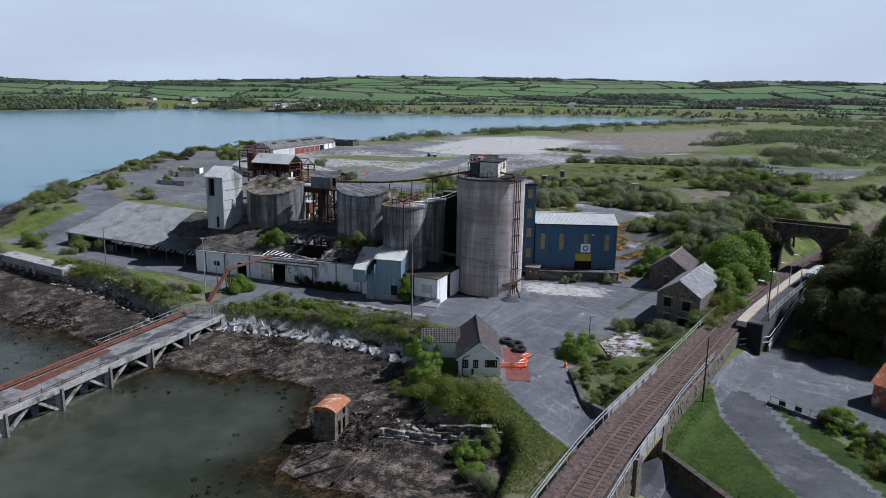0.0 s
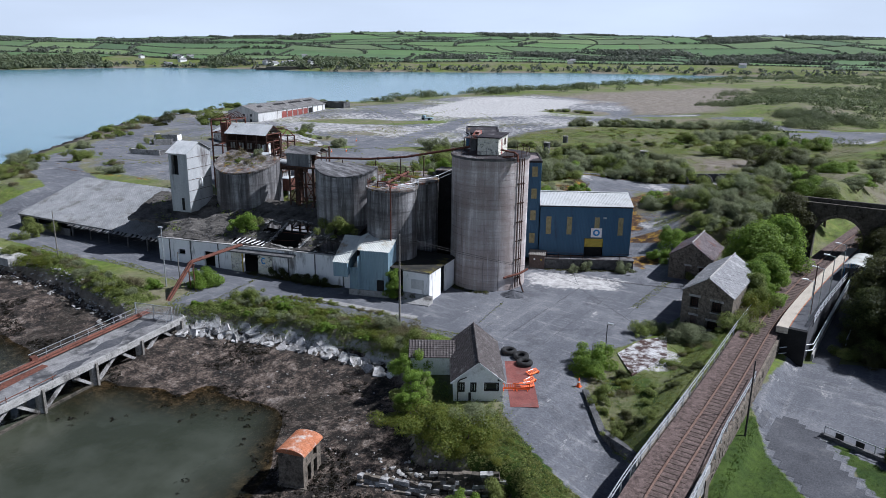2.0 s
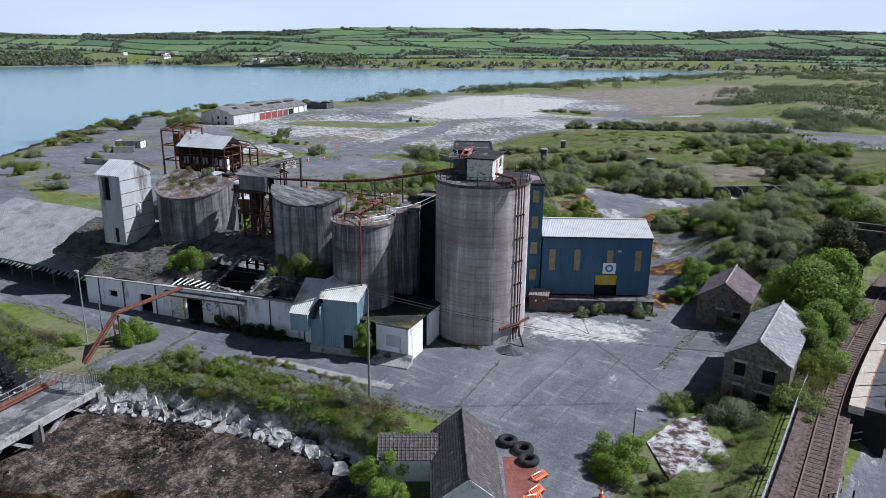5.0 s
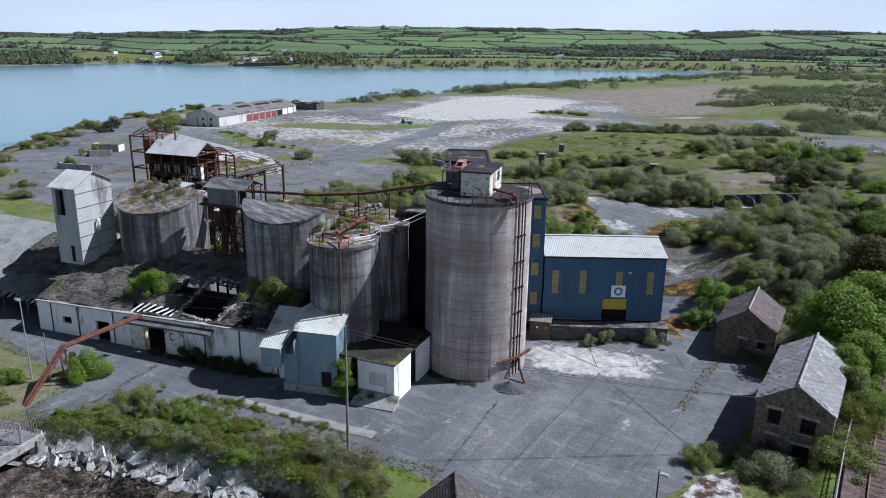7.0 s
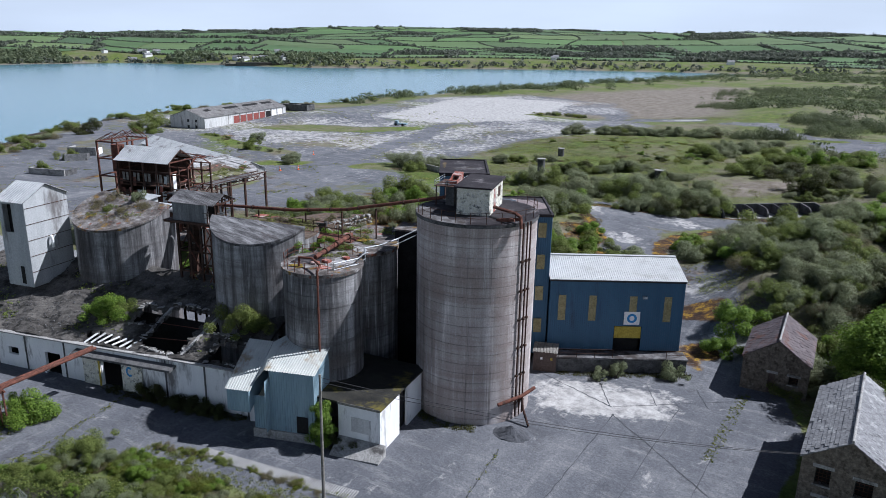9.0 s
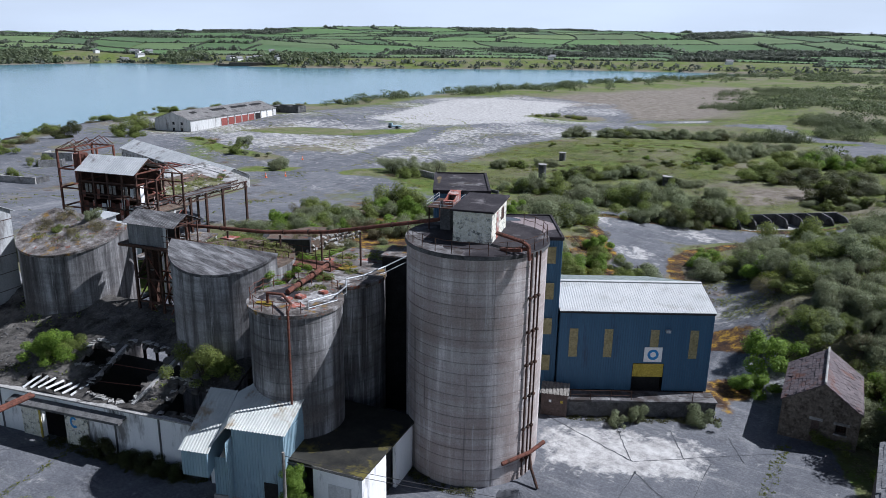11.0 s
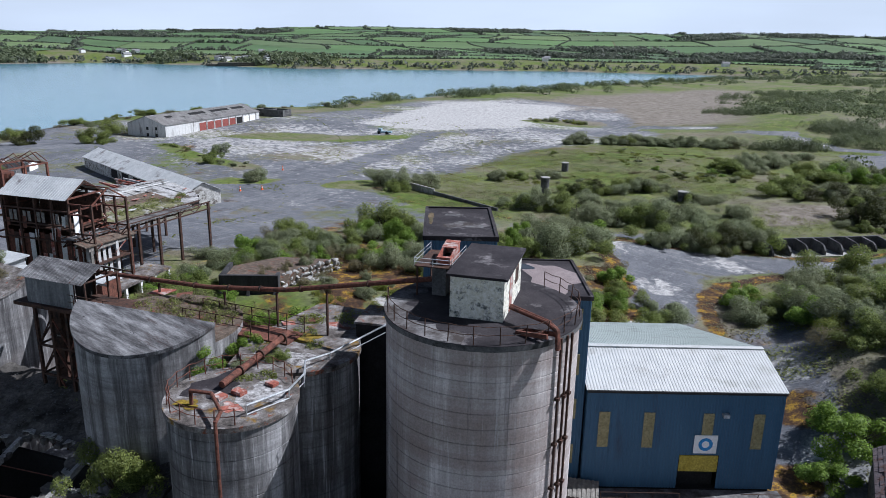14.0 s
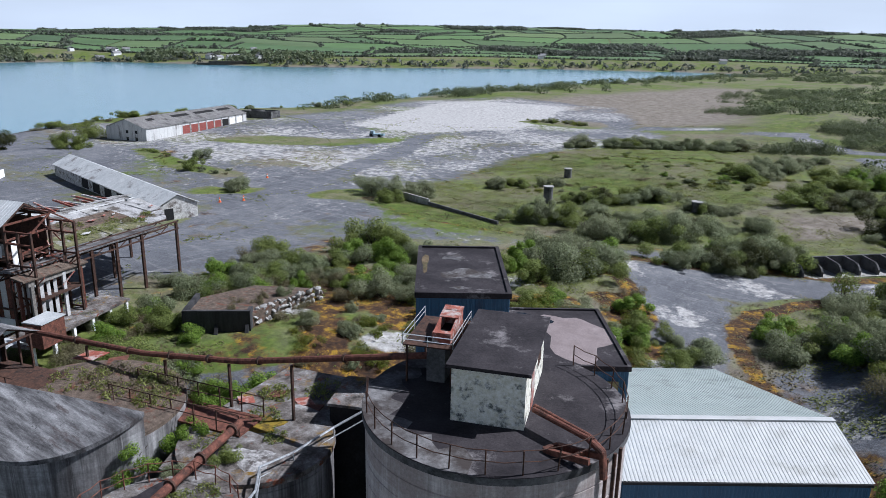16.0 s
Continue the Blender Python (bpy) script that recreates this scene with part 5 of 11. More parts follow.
# broken bits strewn over the slab
bm = B()
for _ in range(2600):
    x, y = rnd.uniform(-8, WL - 0.5), rnd.uniform(0.6, 10.5)
    if (x < 0 and y < 3.4) or any(a - 0.3 < x < b2 + 0.3 and c - 0.3 < y < d + 0.3 for a, b2, c, d in HOLES):
        continue
    s = rnd.uniform(0.03, 0.13)
    m = Matrix.Translation((x, y, roof_z(max(x, 0), y) + 0.05)) @ Euler((rnd.random(), rnd.random(), rnd.random() * 6)).to_matrix().to_4x4() @ Matrix.Diagonal((s * 1.6, s, s * 0.5, 1))
    v = [bm.verts.new(m @ Vector(c)) for c in ((-.5, -.5, 0), (.5, -.4, 0), (.4, .5, 0), (-.5, .4, 0), (-.3, -.3, 1), (.4, -.2, .8), (.2, .4, 1), (-.3, .3, .9))]
    for f in ((0, 1, 5, 4), (1, 2, 6, 5), (2, 3, 7, 6), (3, 0, 4, 7), (4, 5, 6, 7)):
        bm.faces.new([v[i] for i in f])
rub = part("rubble", bm, "concrete_dark", works, "grey rubble strewn over the roof")
for a, b2, c, d in HOLES[:4]:
    for i in range(34):
        f = rnd.random()
        x, y = rnd.choice(((a + (b2 - a) * f, c - 0.15), (a + (b2 - a) * f, d + 0.2), (a - 0.2, c + (d - c) * f), (b2 + 0.2, c + (d - c) * f)))
        s2 = rnd.uniform(0.12, 0.42)
        z = roof_z(x, y) + rnd.uniform(0.0, 0.12)
        t = rnd.random() * 6
        cs, sn = math.cos(t) * s2, math.sin(t) * s2
        part("broken_edge", slab(B(), [(x - cs, y - sn, z + rnd.uniform(-.05, .1)), (x + sn * 0.6, y - cs * 0.6, z + 0.04), (x + cs, y + sn, z), (x - sn * 0.7, y + cs * 0.5, z + rnd.uniform(-.05, .1))], 0.07), "concrete", works)
rub["kind"] = "stuff"

# ---- corrugated tower on the roof ----
tw = thing("corrugated_tower", "tall weathered zinc-clad hoist tower with a gabled roof", "tower", (-102.7, 77.6, 0.0), 13.0)
TW, TD, TB, TE, TR = 3.5, 5.5, 6.4, 15.6, 17.0
bm = B()
ribbed(bm, (0, 0, TB), (0.55, 0, 0), (0, 0, TE - TB), 0.7, 0.03, (0, -1, 0))
ribbed(bm, (1.75, 0, TB), (TW - 1.75, 0, 0), (0, 0, TE - TB), 0.7, 0.03, (0, -1, 0))
ribbed(bm, (0.55, 0, TB), (1.2, 0, 0), (0, 0, 12.2 - TB), 0.7, 0.03, (0, -1, 0))
ribbed(bm, (0.55, 0, 15.2), (1.2, 0, 0), (0, 0, TE - 15.2), 0.7, 0.03, (0, -1, 0))
part("front_sheet", bm, "tin", tw)
bm = B()
prism(bm, [(0.02, TD), (0.02, 0.02), (0.1, 0.02), (0.1, TD)][::-1], TB, lambda x, y: TE + (TR - TE) * (1 - abs(y - TD / 2) / (TD / 2)))
part("side_sheet", bm, "tin", tw)
bm = B()
prism(bm, [(TW - 0.1, 0.02), (TW, 0.02), (TW, TD / 2), (TW, TD), (TW - 0.1, TD), (TW - 0.1, TD / 2)], TB, lambda x, y: TE + (TR - TE) * (1 - abs(y - TD / 2) / (TD / 2)))
part("gable_sheet", bm, "tin", tw)
part("back_sheet", box(B(), 0.1, TW - 0.1, TD - 0.1, TD, TB, TE), "tin", tw)
# near-black sheet and panel: shade of hatch and doorway put into colour
part("hatch_recess", box(B(), 0.4, 1.9, 0.7, 0.75, 12.0, 15.3), "dark", tw)
part("low_doorway", box(B(), 2.0, 2.5, -0.06, -0.035, TB + 0.3, TB + 2.2), "dark", tw)
for y0, y1 in ((-0.35, TD / 2), (TD + 0.35, TD / 2)):
    k0 = TE + 0.03 if y0 < 0 else TE + 0.03
    bm = B()
    ribbed(bm, (-0.35, y0, k0 - 0.15), (TW + 0.6, 0, 0), (0, y1 - y0, TR + 0.06 - k0 + 0.15), 0.35, 0.04, (0, 0, 1))
    part("roof_sheet", bm, "tin", tw)
for z in np.arange(TB + 1.6, TE, 1.7):
    part("lap_joint", box(B(), TW, TW + 0.03, 0.05, TD, z, z + 0.05), "rust_dark", tw)
bm = B()
pipe(bm, [(TW, 2.6, 11.2), (TW + 0.35, 2.6, 11.4), (TW + 0.45, 2.6, 11.0), (TW + 0.45, 2.6, 10.2)], 0.14)
part("vent_pipe", bm, "white", tw)

# ---- long low shed at the shore end ----
lsh = thing("shore_shed", "long low open shed with a grey fibre-cement roof", "shed", (-136.5, 70.0, 0.0), 7.5)
bm = B()
ribbed(bm, (0, 0, 2.5), (36.0, 0, 0), (0, 14.0, 4.3), 0.4, 0.05, (0, 0, 1))
part("roof_sheet", bm, "asbestos", lsh, "sloping grey fibre-cement roof")
part("fascia", box(B(), 0, 21, 0.05, 0.15, 2.2, 2.48), "wood", lsh)
part("end_wall", prism(B(), [(0.1, 0.3), (0.35, 0.3), (0.35, 13.8), (0.1, 13.8)], -0.2, lambda x, y: 2.4 + y * 0.307), "concrete_dark", lsh)
part("back_wall", box(B(), 0.1, 36, 13.6, 13.8, -0.2, 6.5), "concrete_dark", lsh)
# added near-black sheet: shade under the open shed, as colour
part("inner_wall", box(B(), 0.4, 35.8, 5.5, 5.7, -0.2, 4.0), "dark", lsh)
for x in np.arange(0.4, 36, 4.4):
    part("post", box(B(), x, x + 0.2, 0.25, 0.45, -0.3, 2.5), "concrete_dark", lsh)
part("low_wall", box(B(), 0.4, 13, 0.3, 0.45, -0.3, 1.3), "concrete_dark", lsh)
for i in range(26):
    x = 13.5 + i * 0.85 + random.uniform(-.2, .2)
    part("torn_sheet", slab(B(), [(x, -0.35 - random.random() * 0.5, 2.15 - random.random() * 0.25), (x + 0.5, -0.35, 2.2), (x + 0.55, 0.15, 2.5), (x, 0.2, 2.5)], 0.03), "asbestos", lsh)

# ---- pale blue cladding annexe ----
cab = thing("blue_annexe", "pale blue corrugated steel annexe with a sloping roof", "annexe", (-68.0, 76.7, 0.45), 20.0)
bm = B()
ribbed(bm, (3.4, 0.9, 0.35), (3.9, 0, 0), (0, 0, 5.42), 0.22, 0.04, (0, -1, 0))
part("front_sheet", bm, "pale_blue", cab)
bm = B()
ribbed(bm, (7.3, 0.9, 0.35), (0, 4.0, 0), (0, 0, 5.42), 0.22, 0.04, (1, 0, 0))
v = [bm.verts.new(p) for p in ((7.3, 0.9, 5.77), (7.3, 4.9, 5.77), (7.3, 4.9, 7.0))]
bm.faces.new(v)
part("side_sheet", bm, "pale_blue", cab)
bm = B()
ribbed(bm, (3.4, -0.0, 0.5), (0, 0.9, 0), (0, 0, 4.6), 0.22, 0.04, (-1, 0, 0))
ribbed(bm, (1.9, 0.9, 0.35), (1.5, 0, 0), (0, 0, 3.0), 0.22, 0.04, (0, -1, 0))
part("return_sheet", bm, "pale_blue", cab)
bm = B()
ribbed(bm, (0, 0, 2.2), (2.0, 0, 0), (0, 0, 1.9), 0.22, 0.04, (0, -1, 0))
ribbed(bm, (0, 0, 2.2), (0, 3.0, 0), (0, 0, 1.9), 0.22, 0.04, (-1, 0, 0))
part("chute_front", bm, "pale_blue", cab)
bm = B()
v = [bm.verts.new(p) for p in ((2.0, 0, 2.2), (2.0, 3.5, 3.8), (2.0, 3.5, 5.9), (2.0, 0, 4.1))]
bm.faces.new(v)
v = [bm.verts.new(p) for p in ((0, 0, 2.2), (2.0, 0, 2.2), (2.0, 3.5, 3.8), (0, 3.5, 3.8))]
bm.faces.new(v)
part("chute_side", bm, "pale_blue", cab)
bm = B()
ribbed(bm, (-0.1, -0.15, 4.15), (2.25, 0, 0), (0, 4.6, 2.5), 0.22, 0.04, (0, 0, 1))
part("chute_roof", bm, "pale_roof", cab)
bm = B()
ribbed(bm, (3.0, 0.75, 5.75), (4.45, 0, 0), (0, 4.3, 1.3), 0.22, 0.04, (0, 0, 1))
part("roof_sheet", bm, "pale_roof", cab, "pale corrugated roof with lichen")
part("roof_infill", slab(B(), [(2.16, 0.7, 4.66), (2.99, 0.8, 5.72), (2.99, 5.0, 7.02), (2.16, 4.4, 6.6)], 0.04), "pale_roof", cab)
# near-black panel on the sheeting, painted shade of a doorway
part("doorway", box(B(), 5.7, 6.7, 0.82, 0.86, 0.4, 1.9), "dark", cab)
part("plinth", box(B(), 1.8, 7.4, 0.75, 5.0, -0.8, 0.34), "concrete", cab)
part("rear_block", box(B(), 0.3, 7.0, 3.0, 5.4, -0.6, 3.4), "whitewash", cab)
blk = thing("white_block", "small whitewashed flat-roofed block beside the silo", "outbuilding", (-59.8, 81.0, 0.0), 11.0)
part("front_wall", box(B(), 0, 3.8, 0, 0.25, -0.2, 3.95), "whitewash", blk)
part("side_wall", box(B(), 3.55, 3.8, 0.26, 3.6, -0.2, 3.85), "whitewash", blk)
part("rear_wall", box(B(), 3.55, 3.8, 5.2, 8.2, -0.2, 3.75), "whitewash", blk)
# near-black sheet fills the gap with the doorway's shade as colour
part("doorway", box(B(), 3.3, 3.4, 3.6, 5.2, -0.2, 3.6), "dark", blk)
part("roof", slab(B(), [(-3.6, -0.1, 4.1), (3.9, -0.1, 4.05), (3.9, 9.0, 3.95), (-3.6, 9.0, 4.1)], 0.16), "moss_black", blk, "mossy black felt roof")
part("fascia", box(B(), 0, 3.85, -0.14, -0.11, 3.85, 4.06), "wood", blk)
bw = part("boarded_window", box(B(), 1.2, 3.0, -0.04, -0.003, 1.6, 2.9), "dirty_white", blk)
for q in ((1.1, 1.2, 1.5, 3.0), (3.0, 3.1, 1.5, 3.0)):
    part("window_frame", box(B(), q[0], q[1], -0.06, -0.003, q[2], q[3]), "whitewash", bw)
part("base_ramp", prism(B(), [(0, -1.6), (4.3, -1.4), (4.3, -0.004), (0, -0.004)], -0.2, lambda x, y: 1.0 + y * 0.62), "concrete", blk, "pale concrete apron sloping from the wall")
heap = thing("gravel_heap", "small heap of dark grey gravel tipped beside the silo", "gravel heap", (-48.9, 90.6, 0.0))
bm = B()
hp = random.Random(6)
rings = []
for i in range(7):
    f = i / 6
    rings.append([bm.verts.new((math.cos(a) * 1.7 * (1 - f) * hp.uniform(0.9, 1.1), math.sin(a) * 1.3 * (1 - f) * hp.uniform(0.9, 1.1), 0.85 * f ** 1.2 + hp.uniform(-.02, .03) - 0.03)) for a in (2 * math.pi * j / 22 for j in range(22))])
for a, b2 in zip(rings, rings[1:]):
    for j in range(22):
        bm.faces.new((a[j], a[(j + 1) % 22], b2[(j + 1) % 22], b2[j]))
part("cone", bm, "asphalt", heap)["kind"] = "stuff"

# ---- hopper house on its trestle ----
hop = thing("hopper_house", "zinc-clad hopper house on a rusty steel trestle between silos", "hopper house", (-86.0, 86.3, 0.0), 12.0)
HB, HT = 14.2, 16.2
bm = B()
ribbed(bm, (0, 0, HB), (3.9, 0, 0), (0, 0, HT - HB), 0.24, 0.02, (0, -1, 0))
part("front_cladding", bm, "old_tin", hop)
part("side_cladding", prism(B(), [(0, 0.02), (0.08, 0.02), (0.08, 1.5), (0.08, 2.9), (0, 2.9), (0, 1.5)], HB, lambda x, y: HT + 0.75 - abs(y - 1.5) * 0.5), "old_tin", hop)
part("corner_board", box(B(), 3.9, 4.35, 0.0, 0.06, HB, HT), "dirty_white", hop)
part("rear_cladding", box(B(), 0.08, 3.2, 2.82, 2.9, HB, HT), "rust_dark", hop)
# added near-black sheet so the open porch shows a shaded inside
part("inner_wall", box(B(), 2.9, 2.96, 0.1, 2.8, HB, HT), "dark", hop)
for y0, y1, z0 in ((-0.4, 1.5, HT - 0.08), (3.4, 1.5, HT - 0.05)):
    bm = B()
    ribbed(bm, (-0.25, y0, z0), (5.6, 0, 0), (0, y1 - y0, HT + 0.8 - z0), 0.3, 0.03, (0, 0, 1))
    part("roof_sheet", bm, "slab_roof", hop, "mossy grey corrugated roof sheet")
for x in (4.3, 5.2):
    for y in (0.02, 2.85):
        part("porch_post", bar(B(), (x, y, HB), (x, y, HT), 0.1), "rust_dark", hop)
    part("porch_truss", bar(B(), (x, -0.3, HT - 0.05), (x, 1.5, HT + 0.72), 0.09), "rust_dark", hop)
    part("porch_truss", bar(B(), (x, 3.3, HT - 0.05), (x, 1.5, HT + 0.72), 0.09), "rust_dark", hop)
    part("porch_tie", bar(B(), (x, -0.2, HT - 0.05), (x, 3.2, HT - 0.05), 0.09), "rust_dark", hop)
part("deck", box(B(), -1.0, 7.5, -0.3, 3.0, HB - 0.25, HB - 0.01), "rust_dark", hop)
for x in (4.4, 5.6, 6.9):
    part("deck_post", rod(B(), (x, -0.25, HB), (x, -0.25, HB + 1.1), 0.03, 6), "rust_dark", hop)
for z in (0.6, 1.1):
    part("deck_rail", rod(B(), (3.9, -0.25, HB + z), (7.4, -0.25, HB + z), 0.025, 6), "rust_dark", hop)
for x in (0.3, 1.7, 3.1, 4.4):
    for y in (0.2, 2.5):
        part("column", bar(B(), (x, y, 3.0), (x, y, HB - 0.25), 0.2), "rust_dark", hop)
for z in (4.4, 6.6, 8.8, 11.0):
    for y in (0.2, 2.5):
        part("girt", bar(B(), (0.3, y, z), (4.4, y, z), 0.14), "rust_dark", hop)
        for xa, xb in ((0.3, 1.7), (3.1, 1.7), (3.1, 4.4)):
            part("brace", bar(B(), (xa, y, z), (xb, y, z + 2.2), 0.09), "rust_dark" if xa < 3 else "rust", hop)
    for x in (0.3, 4.4):
        part("side_girt", bar(B(), (x, 0.2, z), (x, 2.5, z), 0.12), "rust_dark", hop)
        part("side_brace", bar(B(), (x, 0.2, z), (x, 2.5, z + 2.2), 0.08), "rust_dark", hop)
part("chute", box(B(), 0.7, 1.6, 1.0, 2.0, 6.0, HB - 0.26), "rust_dark", hop)
part("back_sheet", box(B(), 0.4, 2.2, 3.4, 3.5, 8.2, 12.6), "whitewash", hop)
part("back_sheet", box(B(), 2.6, 4.2, 3.4, 3.5, 6.0, 11.4), "dirty_white", hop)
part("back_sheet", box(B(), 0.6, 4.0, 3.42, 3.5, 3.4, 5.6), "dirty_white", hop)
for i in range(16):
    x, z = 0.2 + 4.4 * rnd.random(), 4.5 + 7.5 * rnd.random()
    part("bent_scrap", bar(B(), (x, 0.3 + 2 * rnd.random(), z), (x + rnd.uniform(-1, 1), 0.3 + 2 * rnd.random(), z + rnd.uniform(-0.9, 0.6)), 0.07), rnd.choice(["rust", "rust_dark", "wood"]), hop)

# ---- stone buildings ----
rs0 = random.Random(3)

def stone_house(at, turn, w, d, eave, ridge, label, mat_roof, wins, doors, ridge_front=True):
    th = thing("stone_building", label, "building", at, turn, group="derelict stone buildings")
    bm = B()
    pts = [(0, 0), (w, 0), (w, 0.45), (0, 0.45)]
    openings = sorted(wins + doors)
    x = 0.0
    gable = lambda xx: eave + (ridge - eave) * (1 - abs(xx - w / 2) / (w / 2)) if ridge_front else eave
    cuts = sorted({0.0, w / 2, w, *[o[0] for o in openings], *[o[1] for o in openings]})
    for a, b2 in zip(cuts, cuts[1:]):
        mid = (a + b2) / 2
        holes = sorted([(o[2], o[3]) for o in openings if o[0] < mid < o[1]])
        z = -0.5
        for z0, z1 in holes:
            if z0 > z:
                box(bm, a, b2, 0, 0.45, z, z0)
            z = z1
        prism(bm, [(a, 0), (b2, 0), (b2, 0.45), (a, 0.45)], z, lambda xx, yy: gable(xx))
    bmesh.ops.remove_doubles(bm, verts=bm.verts[:], dist=1e-4)
    part("front_wall", bm, "stone", th)
    part("side_wall", box(B(), 0, 0.45, 0.452, d, -0.5, eave), "stone", th)
    part("side_wall", box(B(), w - 0.45, w, 0.452, d, -0.5, eave), "stone", th)
    bm = B()
    prism(bm, [(0.452, d - 0.45), (w / 2, d - 0.45), (w - 0.452, d - 0.45), (w - 0.452, d), (w / 2, d), (0.452, d)], -0.5, lambda xx, yy: gable(xx) - 0.05)
    part("back_wall", bm, "stone", th)
    for s0, s1 in ((-0.15, w / 2), (w + 0.15, w / 2)):
        sl = part("roof_slope", slab(B(), [(s0, -0.12, eave - 0.06), (s1, -0.12, ridge + 0.02), (s1, d + 0.12, ridge + 0.02), (s0, d + 0.12, eave - 0.06)], 0.06), mat_roof, th)
        rows, cols = 11, 14
        for i in range(rows):
            f0, f1 = i / rows, min((i + 1.12) / rows, 1)
            xa, xb = s0 + (s1 - s0) * f0, s0 + (s1 - s0) * f1
            za, zb = eave + (ridge + 0.02 - eave) * f0 + 0.03, eave + (ridge + 0.02 - eave) * f1 + 0.0
            wdt = (d + 0.24) / cols
            for j in range(cols):
                ya = -0.12 + wdt * (j + (0.5 if i % 2 else 0))
                if rs0.random() < 0.96:
                    u = rs0.uniform(-.012, .02)
                    bm = slab(B(), [(xa, ya, za + u), (xb, ya, zb + u), (xb, min(ya + wdt * 0.96, d + 0.12), zb + u), (xa, min(ya + wdt * 0.96, d + 0.12), za + u)], 0.03)
                    part("slate", bm, mat_roof, sl)
    part("ridge", rod(B(), (w / 2, -0.14, ridge + 0.1), (w / 2, d + 0.14, ridge + 0.1), 0.1, 8), "concrete", th)
    # near-black sheet behind the windows, the room's shade as colour
    part("interior", box(B(), 0.5, w - 0.5, 0.8, 0.85, -0.3, eave), "dark", th)
    for a, b2, z0, z1 in wins:
        wd = part("window", box(B(), a, a + 0.06, 0.2, 0.28, z0, z1), "black_steel", th)
        for i in range(1, 4):
            xx = a + (b2 - a) * i / 4
            part("glazing_bar", box(B(), xx - 0.02, xx + 0.02, 0.21, 0.26, z0, z1), "rust_dark", wd)
        for i in range(1, 5):
            zz = z0 + (z1 - z0) * i / 5
            part("glazing_bar", box(B(), a, b2, 0.22, 0.25, zz - 0.02, zz + 0.02), "rust_dark", wd)
        part("lintel", box(B(), a - 0.2, b2 + 0.2, -0.04, -0.004, z1, z1 + 0.25), "concrete", th)
        part("sill", box(B(), a - 0.1, b2 + 0.1, -0.08, -0.004, z0 - 0.12, z0), "concrete", th)
    for a, b2, z0, z1 in doors:
        part("door", box(B(), a, b2, 0.18, 0.25, z0, z1), "brown_door", th)
        part("lintel", box(B(), a - 0.2, b2 + 0.2, -0.04, -0.004, z1, z1 + 0.25), "concrete", th)
    return th


stone_house((-27.1, 92.3, 0.3), 1.0, 5.7, 12.4, 4.6, 6.5, "two-storey rubble stone building with a slate roof, derelict", "slate", [(0.95, 1.9, 2.7, 4.0), (3.4, 4.5, 2.5, 3.8), (3.1, 4.3, 0.3, 1.4)], [(1.1, 1.85, -0.3, 1.7)])
stone_house((-34.7, 111.4, 0.2), 4.0, 5.9, 8.0, 3.2, 5.3, "low stone building with a rusty sheet roof against the trees", "rusting_sheet", [(4.2, 5.0, 1.1, 1.9)], [(2.4, 3.0, -0.3, 1.9)])

# ---- weighbridge house ----
wb = thing("weighbridge_house", "small white rendered house with a dark tiled gable roof", "house", (-38.64, 61.28, 0.0), 35.2)
w, d, eave, ridge = 4.6, 9.5, 2.1, 3.95
gab = lambda xx: eave + (ridge - eave) * (1 - abs(xx - w / 2) / (w / 2))
bm = B()
wins = [(0.55, 0.95, 1.05, 1.85), (1.65, 2.05, 1.05, 1.85), (2.95, 4.15, 1.15, 1.85)]
cuts = sorted({0.0, w / 2, w, *[o[0] for o in wins], *[o[1] for o in wins]})
for a, b2 in zip(cuts, cuts[1:]):
    z = -0.6
    for o in wins:
        if o[0] < (a + b2) / 2 < o[1]:
            box(bm, a, b2, 0, 0.25, z, o[2])
            z = o[3]
    prism(bm, [(a, 0), (b2, 0), (b2, 0.25), (a, 0.25)], z, lambda xx, yy: gab(xx))
bmesh.ops.remove_doubles(bm, verts=bm.verts[:], dist=1e-4)
part("front_wall", bm, "white", wb)
part("side_wall", box(B(), 0, 0.25, 0.252, d, -0.6, eave), "white", wb)
part("side_wall", box(B(), w - 0.25, w, 0.252, d, -0.6, eave), "white", wb)
part("back_wall", prism(B(), [(0.252, d - 0.25), (w / 2, d - 0.25), (w - 0.252, d - 0.25), (w - 0.252, d), (w / 2, d), (0.252, d)], -0.6, lambda xx, yy: gab(xx) - 0.05), "white", wb)
def glass(name="window_glass"):
    k = Net(name, 0.08, 0, 0.6)
    k.colour((0.02, 0.024, 0.028))
    return k.m


GLASS = glass()
for a, b2, z0, z1 in wins:
    wd = part("window", box(B(), a, b2, 0.12, 0.16, z0, z1), GLASS, wb)
    for q in ((a - 0.09, a + 0.05, z0 - 0.09, z1 + 0.09), (b2 - 0.05, b2 + 0.09, z0 - 0.09, z1 + 0.09)):
        part("frame", box(B(), q[0], q[1], -0.03, 0.1, q[2], q[3]), "black_steel", wd)
    for q in ((z0 - 0.09, z0 + 0.04), (z1 - 0.04, z1 + 0.09)):
        part("frame", box(B(), a + 0.052, b2 - 0.052, -0.03, 0.1, q[0], q[1]), "black_steel", wd)
    part("sash", box(B(), a + 0.06, a + 0.1, 0.06, 0.11, z0 + 0.05, z1 - 0.05), "white", wd)
    part("sash", box(B(), b2 - 0.1, b2 - 0.06, 0.06, 0.11, z0 + 0.05, z1 - 0.05), "white", wd)


